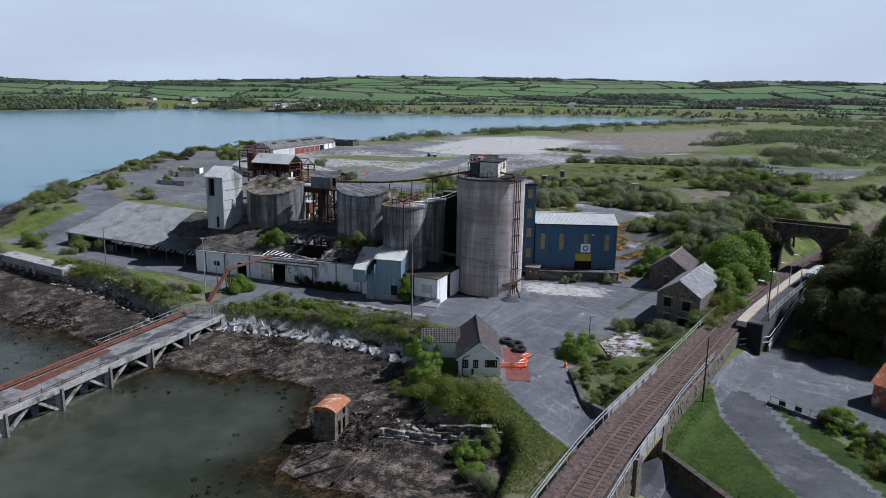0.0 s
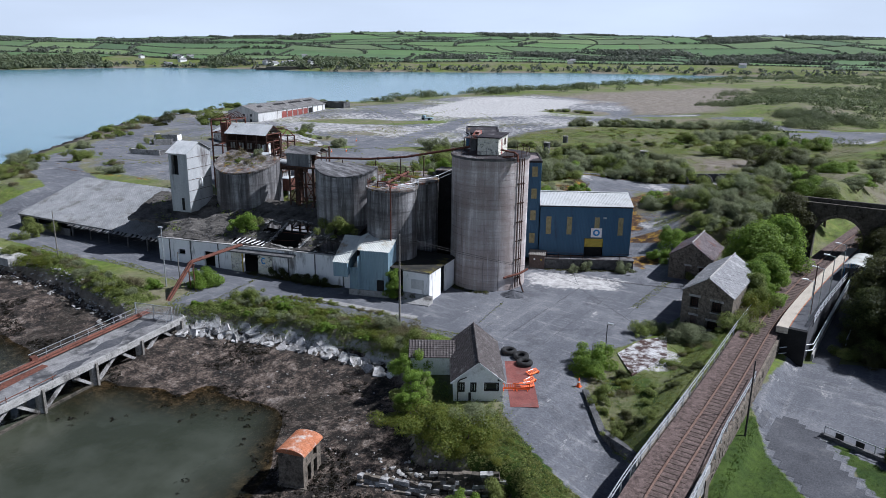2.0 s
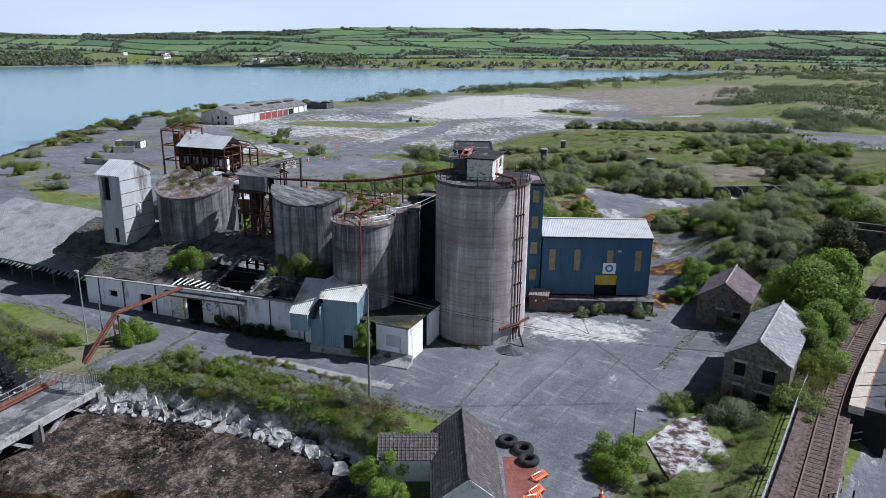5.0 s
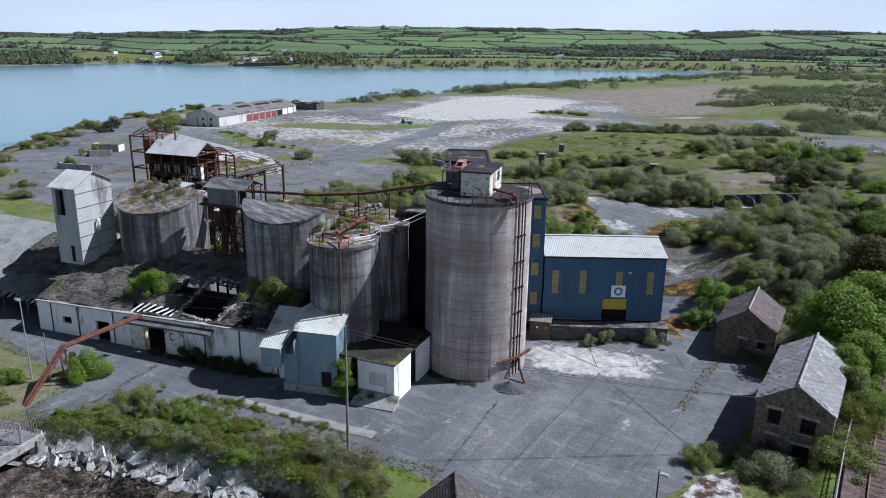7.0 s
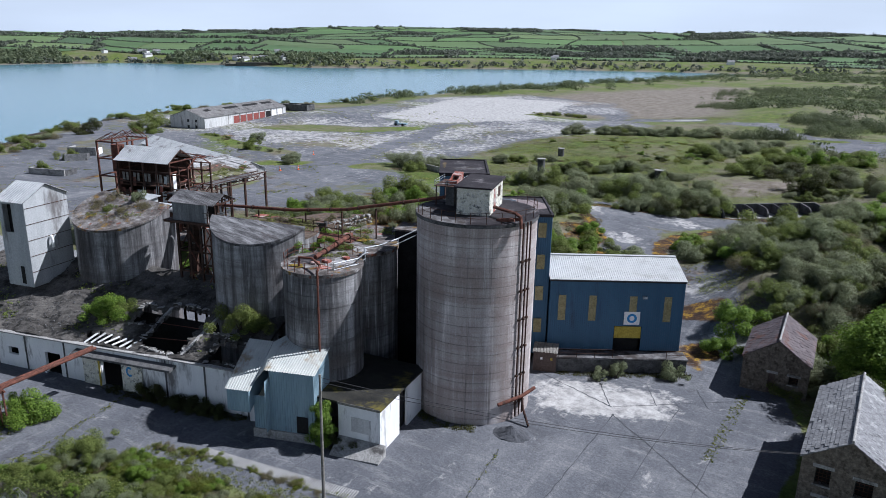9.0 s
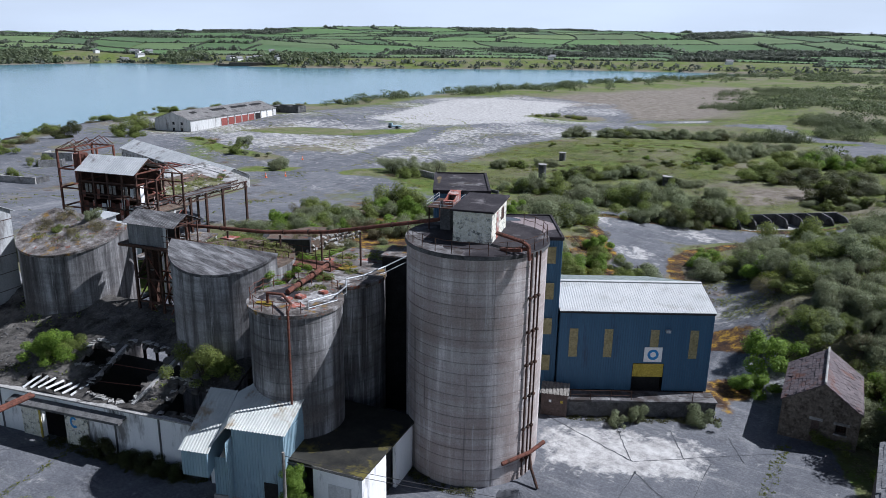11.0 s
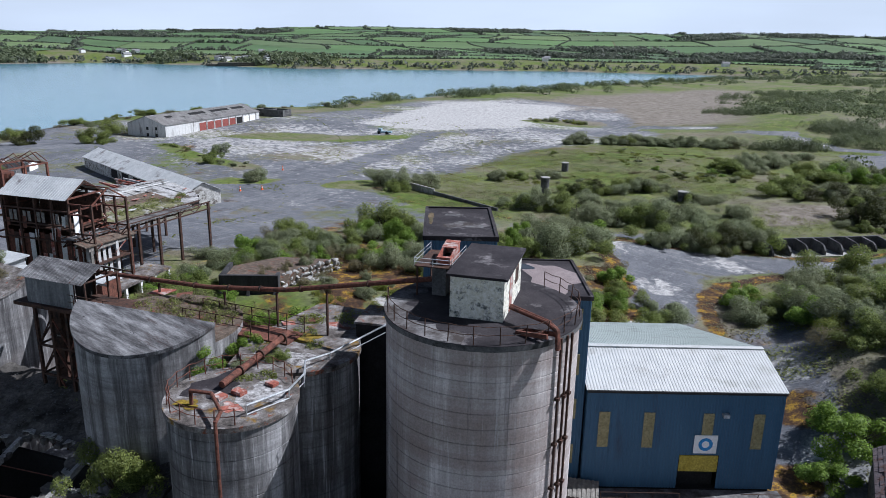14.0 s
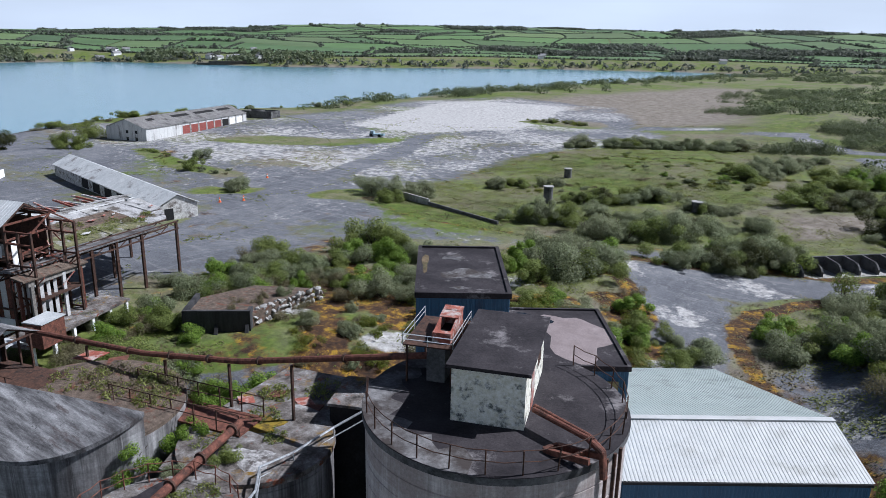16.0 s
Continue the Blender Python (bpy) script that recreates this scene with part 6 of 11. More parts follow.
def tiled(th, p, u, v, rows, material, name="roof_slope"):
    """Courses of interlocking tiles with rolls."""
    p, u, v = Vector(p), Vector(u), Vector(v)
    n = u.cross(v).normalized()
    if n.z < 0:
        n = -n
    cols = int(u.length / 0.3)
    base = part(name, slab(B(), [p, p + u, p + u + v, p + v], 0.03), material, th)
    for i in range(rows):
        bm = B()
        a, b2 = p + v * (i / rows) + n * 0.06, p + v * min(1, (i + 1.1) / rows) + n * 0.02
        lo, hi = [], []
        for c in range(cols * 4 + 1):
            f = c / (cols * 4)
            h = (0, 0.0, 0.0, 0.045)[c % 4]
            lo.append(bm.verts.new(a + u * f + n * h))
            hi.append(bm.verts.new(b2 + u * f + n * h))
        und = [bm.verts.new(x.co - n * 0.05) for x in lo]
        for c in range(cols * 4):
            bm.faces.new((lo[c], lo[c + 1], hi[c + 1], hi[c]))
            bm.faces.new((und[c], und[c + 1], lo[c + 1], lo[c]))
        part("tile_course", bm, material, base)
    return base


ov = 0.25
tiled(wb, (-ov, d + ov, eave - 0.18), (0, -d - 2 * ov, 0), (w / 2 + ov, 0, ridge - eave + 0.25), 13, "tile_dark")
tiled(wb, (w + ov, -ov, eave - 0.18), (0, d + 2 * ov, 0), (-w / 2 - ov, 0, ridge - eave + 0.25), 13, "tile_dark")
part("ridge", rod(B(), (w / 2, -ov, ridge + 0.13), (w / 2, d + ov, ridge + 0.13), 0.09, 8), "tile_dark", wb)
for s in (-1, 1):
    part("barge_board", bar(B(), (w / 2 - s * (w / 2 + 0.3), -ov + 0.02, eave - 0.2), (w / 2, -ov + 0.02, ridge + 0.02), 0.05, 0.16), "white", wb)
part("wing_wall", box(B(), -4.2, -0.002, 5.6, 9.0, -0.6, 2.1), "white", wb)
tiled(wb, (0.3, 5.3, 2.0), (-4.7, 0, 0), (0, 2.0, 1.05), 8, "tile_dark", "wing_roof")
tiled(wb, (-4.4, 9.3, 2.0), (4.7, 0, 0), (0, -2.0, 1.05), 8, "tile_dark", "wing_roof")
bm = B()
pipe(bm, [(1.2, -0.1, 2.5), (0.55, -0.1, 2.2), (0.4, -0.1, 2.0), (0.4, -0.1, -0.3)], 0.05)
part("downpipe", bm, "black_steel", wb)
part("wall_lamp", box(B(), 4.1, 4.4, -0.2, -0.01, 2.15, 2.4), "black_steel", wb)
part("notice", box(B(), 4.35, 4.7, -0.03, -0.003, 0.35, 0.6), "steel", wb)
part("meter_box", box(B(), 1.4, 1.65, -0.12, -0.003, 0.0, 0.9), "black_steel", wb)


# ---- railway ----
def strip(bm, y0, y1, e0, e1, z0, z1, step=2.0, top=None):
    """A long body that follows the line, between offsets e0 and e1 from its middle."""
    ys = np.linspace(y0, y1, max(2, int((y1 - y0) / step) + 1))
    prev = None
    for y in ys:
        x = float(rail_x(y))
        t = top(y) if top else z1
        row = [bm.verts.new(p) for p in ((x + e0, y, z0), (x + e1, y, z0), (x + e1, y, t), (x + e0, y, t))]
        if prev:
            for i in range(4):
                j = (i + 1) % 4
                bm.faces.new((prev[i], prev[j], row[j], row[i]))
        else:
            bm.faces.new(row[::-1])
        prev = row
    bm.faces.new(prev)
    return bm


line = thing("railway_line", "single railway track on brown ballast over a stone viaduct", "railway", kind="structure")
part("ballast", strip(B(), -60, 330, -2.35, 1.6, 1.2, RAIL_Z - 0.2), "ballast", line)
for s in (-0.72, 0.72):
    bm = B()
    strip(bm, -60, 330, s - 0.07, s + 0.07, RAIL_Z - 0.17, RAIL_Z - 0.14)
    strip(bm, -60, 330, s - 0.015, s + 0.015, RAIL_Z - 0.14, RAIL_Z - 0.03)
    strip(bm, -60, 330, s - 0.036, s + 0.036, RAIL_Z - 0.03, RAIL_Z)
    part("rail", bm, "rail", line)
sleeper_mesh = mesh_of("sleeper", box(B(), -1.2, 1.2, -0.11, 0.11, -0.1, 0.035), "sleeper")
for y in np.arange(30, 150, 0.7):
    ob = new("sleeper", sleeper_mesh)
    sl = float(rail_x(y + 0.5) - rail_x(y - 0.5))
    ob.matrix_world = pose(float(rail_x(y)), y, RAIL_Z - 0.205, 0, 0, math.degrees(-math.atan(sl)))
    ob.parent = line

via = thing("stone_viaduct", "coursed stone railway viaduct with concrete parapet and an underpass", "viaduct", kind="structure")
for y0, y1 in ((-60, 53.2), (58.6, 99)):
    part("wall", strip(B(), y0, y1, -2.7, 1.85, -4.0, 1.75), "stone", via)
part("deck_girder", strip(B(), 53.1, 58.7, -2.5, 2.0, 0.85, 1.8), "concrete_dark", via)
part("spandrel", strip(B(), 52.2, 60.2, 1.96, 2.2, 0.9, 2.5), "concrete", via, "grey concrete parapet over the underpass")
part("parapet", strip(B(), 58.0, 72, -2.95, -2.7, 0.6, 2.35), "concrete", via)
for i in range(8):
    y = 54.0 + i * 0.5
    x = float(rail_x(y))
    part("warning_stripe", box(B(), x + 2.205, x + 2.23, y, y + 0.25, 0.92, 1.25), "yellow", via)
for y in (52.0, 59.4):
    x = float(rail_x(y))
    part("pier_end", box(B(), x + 1.9, x + 2.3, y - 0.55, y + 0.55, -3.5, 1.9), "stone", via)
for e, y0, y1 in ((-2.6, 30, 104), (1.7, 30, 80)):
    pts = [(float(rail_x(y)) + e + (0.5 * (1 - float(sm(np.array(y), 56, 68))) if e > 0 else 0), y) for y in np.arange(y0, y1, 2.2)]
    for x, y in pts:
        part("fence_post", box(B(), x - 0.04, x + 0.04, y - 0.04, y + 0.04, 1.5, 2.95), "steel", via)
    for z in (2.5, 2.9):
        part("fence_rail", tube(B(), [(*p, z) for p in pts], 0.045, 6), "steel", via)
stone_mesh = mesh_of("stone", box(B(), 0, 0.1, -0.28, 0.28, -0.15, 0.15), "stone")
rs = random.Random(8)
for y0, y1 in ((40.0, 51.2), (60.2, 82.0)):
    for j in range(9):
        y = y0 + rs.random() * 0.4
        while y < y1:
            ob = new("stone", stone_mesh)
            l = rs.uniform(0.7, 1.25)
            ob.matrix_world = Matrix.Translation((float(rail_x(y)) + 1.80 + rs.random() * 0.03, y + 0.3, -1.2 + j * 0.33)) @ Matrix.Diagonal((1, l, 1, 1))
            ob.parent = via
            y += 0.6 * l + 0.05 if rs.random() > 0.1 else 1.3

plat = thing("station_platform", "short station platform with pale edge, ramp and dark asphalt", "platform", kind="structure")
part("platform_body", strip(B(), 92.2, 133, 2.0, 4.3, -1.0, 3.05), "asphalt", plat)
part("platform_edge", strip(B(), 91.6, 133, 1.3, 2.5, 2.4, 3.12), "platform", plat, "pale buff edge paving")
part("edge_line", strip(B(), 92.3, 133, 2.51, 2.6, 3.06, 3.075), "orange_rust", plat)
# near-black block: shade of the void under the platform end, painted
part("end_wall", strip(B(), 91.7, 92.15, 1.5, 4.4, -1.2, 3.02), "dark", plat)
for y in np.arange(94, 128, 2.2):
    x = float(rail_x(y)) + 4.6
    part("fence_post", box(B(), x - 0.04, x + 0.04, y - 0.04, y + 0.04, 3.0, 4.1), "black_steel", plat)
for z in (3.4, 3.75, 4.1):
    part("fence_rail", strip(B(), 94, 128, 4.56, 4.64, z - 0.03, z + 0.03), "steel", plat)
part("ramp_wall", strip(B(), 94, 121, 4.9, 5.1, -1.2, 0, top=lambda y: -0.4 + (y - 92.5) * 0.14), "concrete", plat)
part("ramp", strip(B(), 93, 124, 5.11, 7.6, -2.0, 0, top=lambda y: -0.95 + (y - 94) * 0.13), "asphalt", plat)
bm = B()
for p, q in (((2.0, 91.0), (4.9, 94.3)), ((4.9, 94.3), (5.0, 117)), ((7.7, 98), (7.7, 110))):
    for z in (0.2, 0.9):
        rod(bm, (float(rail_x(p[1])) + p[0], p[1], z), (float(rail_x(q[1])) + q[0], q[1], z + (q[1] - p[1]) * 0.13 * (p[0] > 4)), 0.06, 6)
part("handrail", bm, "steel", plat)


def platform_lamp(y):
    th = thing("platform_lamp", "tall galvanised platform lamp post with a flat head", "lamp", (float(rail_x(y)) + 3.9, y, 3.05), group="platform lamps")
    part("pole", rod(B(), (0, 0, 0), (0, 0, 4.6), 0.07, 8, 0.05), "steel", th)
    part("arm", rod(B(), (0, 0, 4.55), (-0.8, 0, 4.7), 0.04, 6), "steel", th)
    part("head", box(B(), -1.3, -0.6, -0.14, 0.14, 4.66, 4.76), "white", th)


for y in (95.5, 101.5, 108, 115):
    platform_lamp(y)
shel = thing("platform_shelter", "blue and white platform shelter with a barrel roof", "shelter", (-12.9, 115.2, 2.6), -6)
bm = B()
n = 10
for i in range(n):
    a, b2 = math.pi * i / n, math.pi * (i + 1) / n
    for f in (((-0.2, 6.4), a, b2),):
        (y0, y1), p, q = f
        v = [bm.verts.new((1.2 + 1.35 * math.cos(t), yy, 2.2 + 0.55 * math.sin(t))) for t, yy in ((p, y0), (q, y0), (q, y1), (p, y1))]
        bm.faces.new(v)
part("roof", bm, "pale_roof", shel, "curved pale grey roof")
for y in (0, 2.0, 4.0, 6.0):
    for x in (0.05, 2.3):
        part("post", box(B(), x, x + 0.08, y, y + 0.08, 0, 2.25), "blue_paint", shel)
part("back_panel", box(B(), 2.32, 2.36, 0.1, 6.0, 0.3, 2.0), "white", shel)
part("end_panel", box(B(), 0.15, 2.3, 0.02, 0.05, 0.3, 2.0), GLASS, shel)

arch = thing("arch_bridge", "old stone arch road bridge over the railway", "bridge", (float(rail_x(131)), 131.0, 0), 3)
bm = B()
n = 24
hw, spring, crown = 3.4, 4.2, 7.8
inner = [(-hw, -1)] + [(-hw * math.cos(math.pi * i / n), spring + (crown - spring) * math.sin(math.pi * i / n)) for i in range(n + 1)] + [(hw, -1)]
for y in (0, 4.5):
    for i in range(len(inner) - 1):
        (xa, za), (xb, zb) = inner[i], inner[i + 1]
        if i == 0:
            q = [(-6.6, -1), (-hw, -1), (-hw, spring), (-6.6, spring)]
        elif i == len(inner) - 2:
            q = [(hw, -1), (6.6, -1), (6.6, spring), (hw, spring)]
        else:
            q = [(xa, za), (xb, zb), (xb, 9.0), (xa, 9.0)]
        bm.faces.new([bm.verts.new((x, y, z)) for x, z in q])
    for s in (-1, 1):
        bm.faces.new([bm.verts.new((x, y, z)) for x, z in ((s * 6.6, spring), (s * hw, spring), (s * hw, 9.0), (s * 6.6, 9.0))])
for (xa, za), (xb, zb) in zip(inner, inner[1:]):
    bm.faces.new([bm.verts.new(p) for p in ((xa, 0, za), (xb, 0, zb), (xb, 4.5, zb), (xa, 4.5, za))])
part("spandrel_wall", bm, "stone_dark", arch)
part("road_deck", box(B(), -6.6, 6.6, 0.02, 4.48, 8.6, 9.02), "asphalt", arch)
for y in (0.0, 4.1):
    part("parapet", box(B(), -6.6, 6.6, y - 0.05, y + 0.4, 9.025, 9.8), "stone_dark", arch)
for i in range(n):
    a, b2 = math.pi * i / n, math.pi * (i + 1) / n - 0.02
    q = []
    for t in (a, b2):
        for g in (0.02, 0.5):
            q.append((-(hw + g) * math.cos(t), spring + (crown - spring + g) * math.sin(t)))
    bm = B()
    f = [bm.verts.new((x, -0.06, z)) for x, z in (q[0], q[2], q[3], q[1])]
    b3 = [bm.verts.new((x, 0.1, z)) for x, z in (q[0], q[2], q[3], q[1])]
    bm.faces.new(f)
    for i2 in range(4):
        bm.faces.new((f[i2], f[(i2 + 1) % 4], b3[(i2 + 1) % 4], b3[i2]))
    part("voussoir", bm, "stone", arch)

# ---- jetty ----
jet = thing("jetty", "derelict concrete jetty on piles with rusty pipes", "jetty", (-79.1, 61.5, 0), 0)
JD = Vector((7.7, -32.0, 0)).normalized()
JN = Vector((JD.y, -JD.x, 0))
DZ = -0.95


def jp(s, e, z):
    p = JD * s + JN * e * 0.78
    return (p.x, p.y, z)


LJ = 60
bm = B()
slab(bm, [jp(-2, -0.2, DZ), jp(LJ, -0.2, DZ), jp(LJ, 7.4, DZ), jp(-2, 7.4, DZ)][::-1], 0.3)
jdeck = plain("jetty_deck", (0.13, 0.128, 0.126), (0.29, 0.285, 0.28), 0.45, 0.7, 0, ((0.05, 0.05, 0.052), 0.55), 0.4)
part("deck", bm, jdeck, jet)
part("edge_beam", slab(B(), [jp(-2, -0.35, DZ + 0.12), jp(LJ, -0.35, DZ + 0.12), jp(LJ, 0.1, DZ + 0.12), jp(-2, 0.1, DZ + 0.12)][::-1], 0.65), "concrete", jet)
part("edge_beam", slab(B(), [jp(-2, 7.1, DZ + 0.2), jp(LJ, 7.1, DZ + 0.2), jp(LJ, 7.5, DZ + 0.2), jp(-2, 7.5, DZ + 0.2)][::-1], 0.7), "concrete_dark", jet)
for k in range(9):
    s = 1.0 + 6.7 * k
    for e in (0.25, 3.6, 6.9):
        part("jetty_leg", rod(B(), jp(s, e, -7.5), jp(s, e, DZ - 0.3), 0.42, 12), "concrete", jet)
        part("fender", box(B(), *sorted((jp(s, e - 0.75, 0)[0] - 0.12, jp(s, e - 0.75, 0)[0] + 0.12)), jp(s, e - 0.75, 0)[1] - 0.12, jp(s, e - 0.75, 0)[1] + 0.12, -7, DZ - 0.1), "wood", jet) if e < 1 else None
    part("cross_beam", bar(B(), jp(s, 0.1, DZ - 0.5), jp(s, 7.2, DZ - 0.5), 0.5, 0.4), "concrete", jet)
    for e in (0.15, 6.9):
        part("brace", bar(B(), jp(s + 0.4, e, -3.4), jp(s + 2.9, e, DZ - 0.55), 0.3, 0.3), "stone_pale", jet, "pale concrete raking brace")
        part("brace", bar(B(), jp(s + 6.3, e, -3.4), jp(s + 3.6, e, DZ - 0.55), 0.3, 0.3), "stone_pale", jet)
        part("strut", bar(B(), jp(s + 2.7, e, DZ - 0.45), jp(s + 3.9, e, DZ - 0.45), 0.34, 0.3), "stone_pale", jet)
        part("lower_beam", bar(B(), jp(s + 0.3, e, -3.55), jp(s + 6.4, e, -3.55), 0.3, 0.35), "stone_dark", jet)
bm = B()
pipe(bm, [jp(-1.5, 6.4, DZ + 0.35), jp(17, 6.4, DZ + 0.35), jp(LJ, 6.4, DZ + 0.35)], 0.2)
part("pipe", bm, "rust", jet, "thick rusty red pipe")
bm = B()
pipe(bm, [jp(0, 5.9, DZ + 0.25), jp(LJ, 5.9, DZ + 0.25)], 0.12)
part("pipe", bm, "rust", jet)
part("rust_stain", slab(B(), [jp(17, 4.4, DZ + 0.006), jp(30, 3.2, DZ + 0.006), jp(30, 5.6, DZ + 0.006), jp(17, 5.6, DZ + 0.006)][::-1], 0.004), "rust", jet)
for s in np.arange(2, 18, 1.9):
    part("post", rod(B(), jp(s, 7.2, DZ), jp(s, 7.2, DZ + 1.05), 0.035, 6), "steel", jet)
for z in (0.55, 1.05):
    part("rail", rod(B(), jp(2, 7.2, DZ + z), jp(17.5, 7.2, DZ + z), 0.03, 6), "steel", jet)
part("valve_box", box(B(), *[f(jp(17.3, 6.6, 0)[0]) for f in (lambda v: v - 0.3, lambda v: v + 0.3)], jp(17.3, 6.6, 0)[1] - 0.3, jp(17.3, 6.6, 0)[1] + 0.3, DZ, DZ + 0.9), "rust", jet)
for s in np.arange(19.5, 58, 2.6):
    part("post", rod(B(), jp(s, 0.1, DZ), jp(s, 0.1, DZ + 0.7), 0.045, 6), "rust", jet)
part("kerb_rail", rod(B(), jp(19, 0.1, DZ + 0.45), jp(58, 0.1, DZ + 0.45), 0.05, 6), "rust", jet)
for s, e, r in ((11, 2.6, 2.3), (16.5, 1.6, 1.7), (4.5, 3.5, 2.2)):
    bm = B()
    pts = []
    for i in range(22):
        a = 2 * math.pi * i / 22
        rr = r * (0.75 + 0.35 * math.sin(3 * a + s) * math.cos(2 * a))
        pts.append(jp(s + rr * 1.7 * math.cos(a), e + rr * 0.6 * math.sin(a), DZ + 0.008))
    slab(bm, pts[::-1], 0.005)
    part("patch", bm, "asphalt", jet)
gate = thing("jetty_gate", "galvanised steel mesh gate across the jetty", "gate", (-79.1, 61.5, DZ), 0)
g0 = Vector(jp(2.0, 0.2, 0))
g1 = Vector(jp(2.4, 6.9, 0))
for f in (0, 0.5, 1):
    p = g0.lerp(g1, f)
    part("gate_post", bar(B(), p, p + Vector((0, 0, 1.95)), 0.1), "steel", gate)
for z in (0.15, 1.0, 1.9):
    part("gate_rail", bar(B(), g0 + Vector((0, 0, z)), g1 + Vector((0, 0, z)), 0.06), "steel", gate)
bm = B()
for f in np.linspace(0.03, 0.97, 34):
    p = g0.lerp(g1, f)
    bar(bm, p + Vector((0, 0, 0.15)), p + Vector((0, 0, 1.9)), 0.025)
ms = part("mesh_infill", bm, "steel", gate)
ms["kind"] = "stuff"
bm = B()
s0 = Vector(jp(3.0, 0.5, 0))
for i in range(12):
    p = s0 + JD * (-0.25 * i)
    bar(bm, p + Vector((0, 0, 0.1)), p + Vector((0, 0, 1.7)), 0.025)
part("side_screen", bm, "steel", gate)["kind"] = "stuff"

# pipe bridge that climbs from the jetty to the works
pb = thing("pipe_bridge", "twin rusty pipes climbing on a steel leg to the works", "pipe bridge", (0, 0, 0))
for o in (0, 0.42):
    bm = B()
    pipe(bm, [(-83.6 + o, 61.8, -0.5), (-84.9 + o, 67.2, 3.8), (-84.9 + o, 75.6, 4.3)], 0.16)
    part("pipe", bm, "rust", pb)
for x in (-85.2, -84.2):
    part("leg", bar(B(), (x, 67.1, 0), (x, 67.0, 3.5), 0.12), "rust", pb)
part("crosshead", bar(B(), (-85.4, 67.1, 3.55), (-84.0, 67.1, 3.55), 0.14), "rust", pb)
bm = B()
for f in np.linspace(0.1, 0.95, 8):
    a = Vector((-83.6, 61.8, -0.65)).lerp(Vector((-84.9, 67.2, 3.6)), f)
    bar(bm, a, a + Vector((0.5, 0, 0)), 0.06)
part("ladder_rung", bm, "rust", pb)


# ---- poles ----
def pole(at, h, label, head=True, material="steel", r=0.09):
    th = thing("lamp_post" if head else "pole", label, "lamp" if head else "pole", at)
    part("column", rod(B(), (0, 0, -0.3), (0, 0, h), r, 8, r * 0.6), material, th)
    if head:
        part("arm", rod(B(), (0, 0, h - 0.1), (0.5, -0.35, h), 0.04, 6), material, th)
        part("lamp_head", box(B(), 0.15, 0.75, -0.55, -0.25, h - 0.02, h + 0.14), "steel", th)


pole((-88.4, 65.6, 0.1), 8.3, "galvanised lamp column with twin heads beside the works road")
pole((-86.3, 66.3, 0.1), 5.0, "thin dark pole on the verge", False, "wood")
pole((-53.8, 72.6, 0), 11.4, "weathered timber telegraph pole on the yard verge", False, "wood", 0.13)
pole((-30.6, 78.2, 0), 4.4, "slim black lamp post at the yard edge", True, "black_steel", 0.07)
pole((-112, 63.6, 0.1), 7.5, "weathered timber pole by the shore road", False, "wood", 0.1)
pole((float(rail_x(71)) + 2.6, 71.0, 0), 7.0, "black steel signal post beside the viaduct", False, "black_steel", 0.09)
pole((float(rail_x(100)) + 3.6, 98.0, 3.0), 6.0, "dark timber pole on the platform", False, "rust_dark", 0.1)

# overhead wires from the telegraph pole to the stone building
wires = thing("overhead_wires", "pair of thin black overhead wires across the yard", "wires", kind="structure")
for o, z in ((0.0, 11.2), (0.25, 10.9)):
    a, b2 = Vector((-53.8 + o, 72.6, z)), Vector((-26.9 + o, 92.6, 4.9))
    run = []
    for i in range(25):
        f = i / 24
        run.append(a.lerp(b2, f) - Vector((0, 0, 3.2 * f * (1 - f))))
    part("wire", tube(B(), run, 0.018, 4), "black_steel", wires)

# ---- shore ----
wh = thing("tide_gauge_hut", "concrete hut on the mudflat with a rusted barrel roof", "hut", (-45.7, 45.8, -3.2), 17)
part("wall", box(B(), 0, 2.3, 0, 0.2, 0, 2.9), "stone", wh)
part("wall", box(B(), 0, 0.2, 0.2, 2.9, 0, 2.9), "stone", wh)
part("wall", box(B(), 0, 2.3, 2.9, 3.1, 0, 2.9), "stone", wh)
bm = B()
for y0, y1, z0, z1 in ((0.2, 0.7, 0, 2.9), (1.3, 1.8, 0, 2.9), (2.4, 2.9, 0, 2.9), (0.7, 1.3, 1.7, 2.9), (1.8, 2.4, 1.6, 1.9), (1.8, 2.4, 2.7, 2.9)):
    box(bm, 2.1, 2.3, y0, y1, z0, z1)
part("front_wall", bm, "stone", wh)
part("floor_slab", box(B(), -0.1, 2.9, -0.15, 3.25, -0.5, 0.0), "stone", wh)
# near-black sheet gives the hut's openings their shade as colour
part("inside", box(B(), 1.2, 1.25, 0.2, 2.9, 0, 2.8), "dark", wh)
bm = B()
n = 12
pr = [(1.15 + 1.35 * math.cos(math.pi * i / n), 2.9 + 0.55 * math.sin(math.pi * i / n)) for i in range(n + 1)]
for (xa, za), (xb, zb) in zip(pr, pr[1:]):
    bm.faces.new([bm.verts.new(p) for p in ((xa, -0.15, za), (xb, -0.15, zb), (xb, 3.25, zb), (xa, 3.25, za))])
for y in (0.0, 3.1):
    bm.faces.new([bm.verts.new((x, y, z)) for x, z in pr])
part("barrel_roof", bm, "orange_rust", wh, "orange rusted curved sheet roof")

rs = random.Random(12)


def boulder(seed, flat=0.7):
    r = random.Random(seed)
    bm = B()
    bmesh.ops.create_icosphere(bm, subdivisions=1, radius=0.5)
    for v in bm.verts:
        v.co *= r.uniform(0.75, 1.2)
        v.co.z *= flat
    return bm


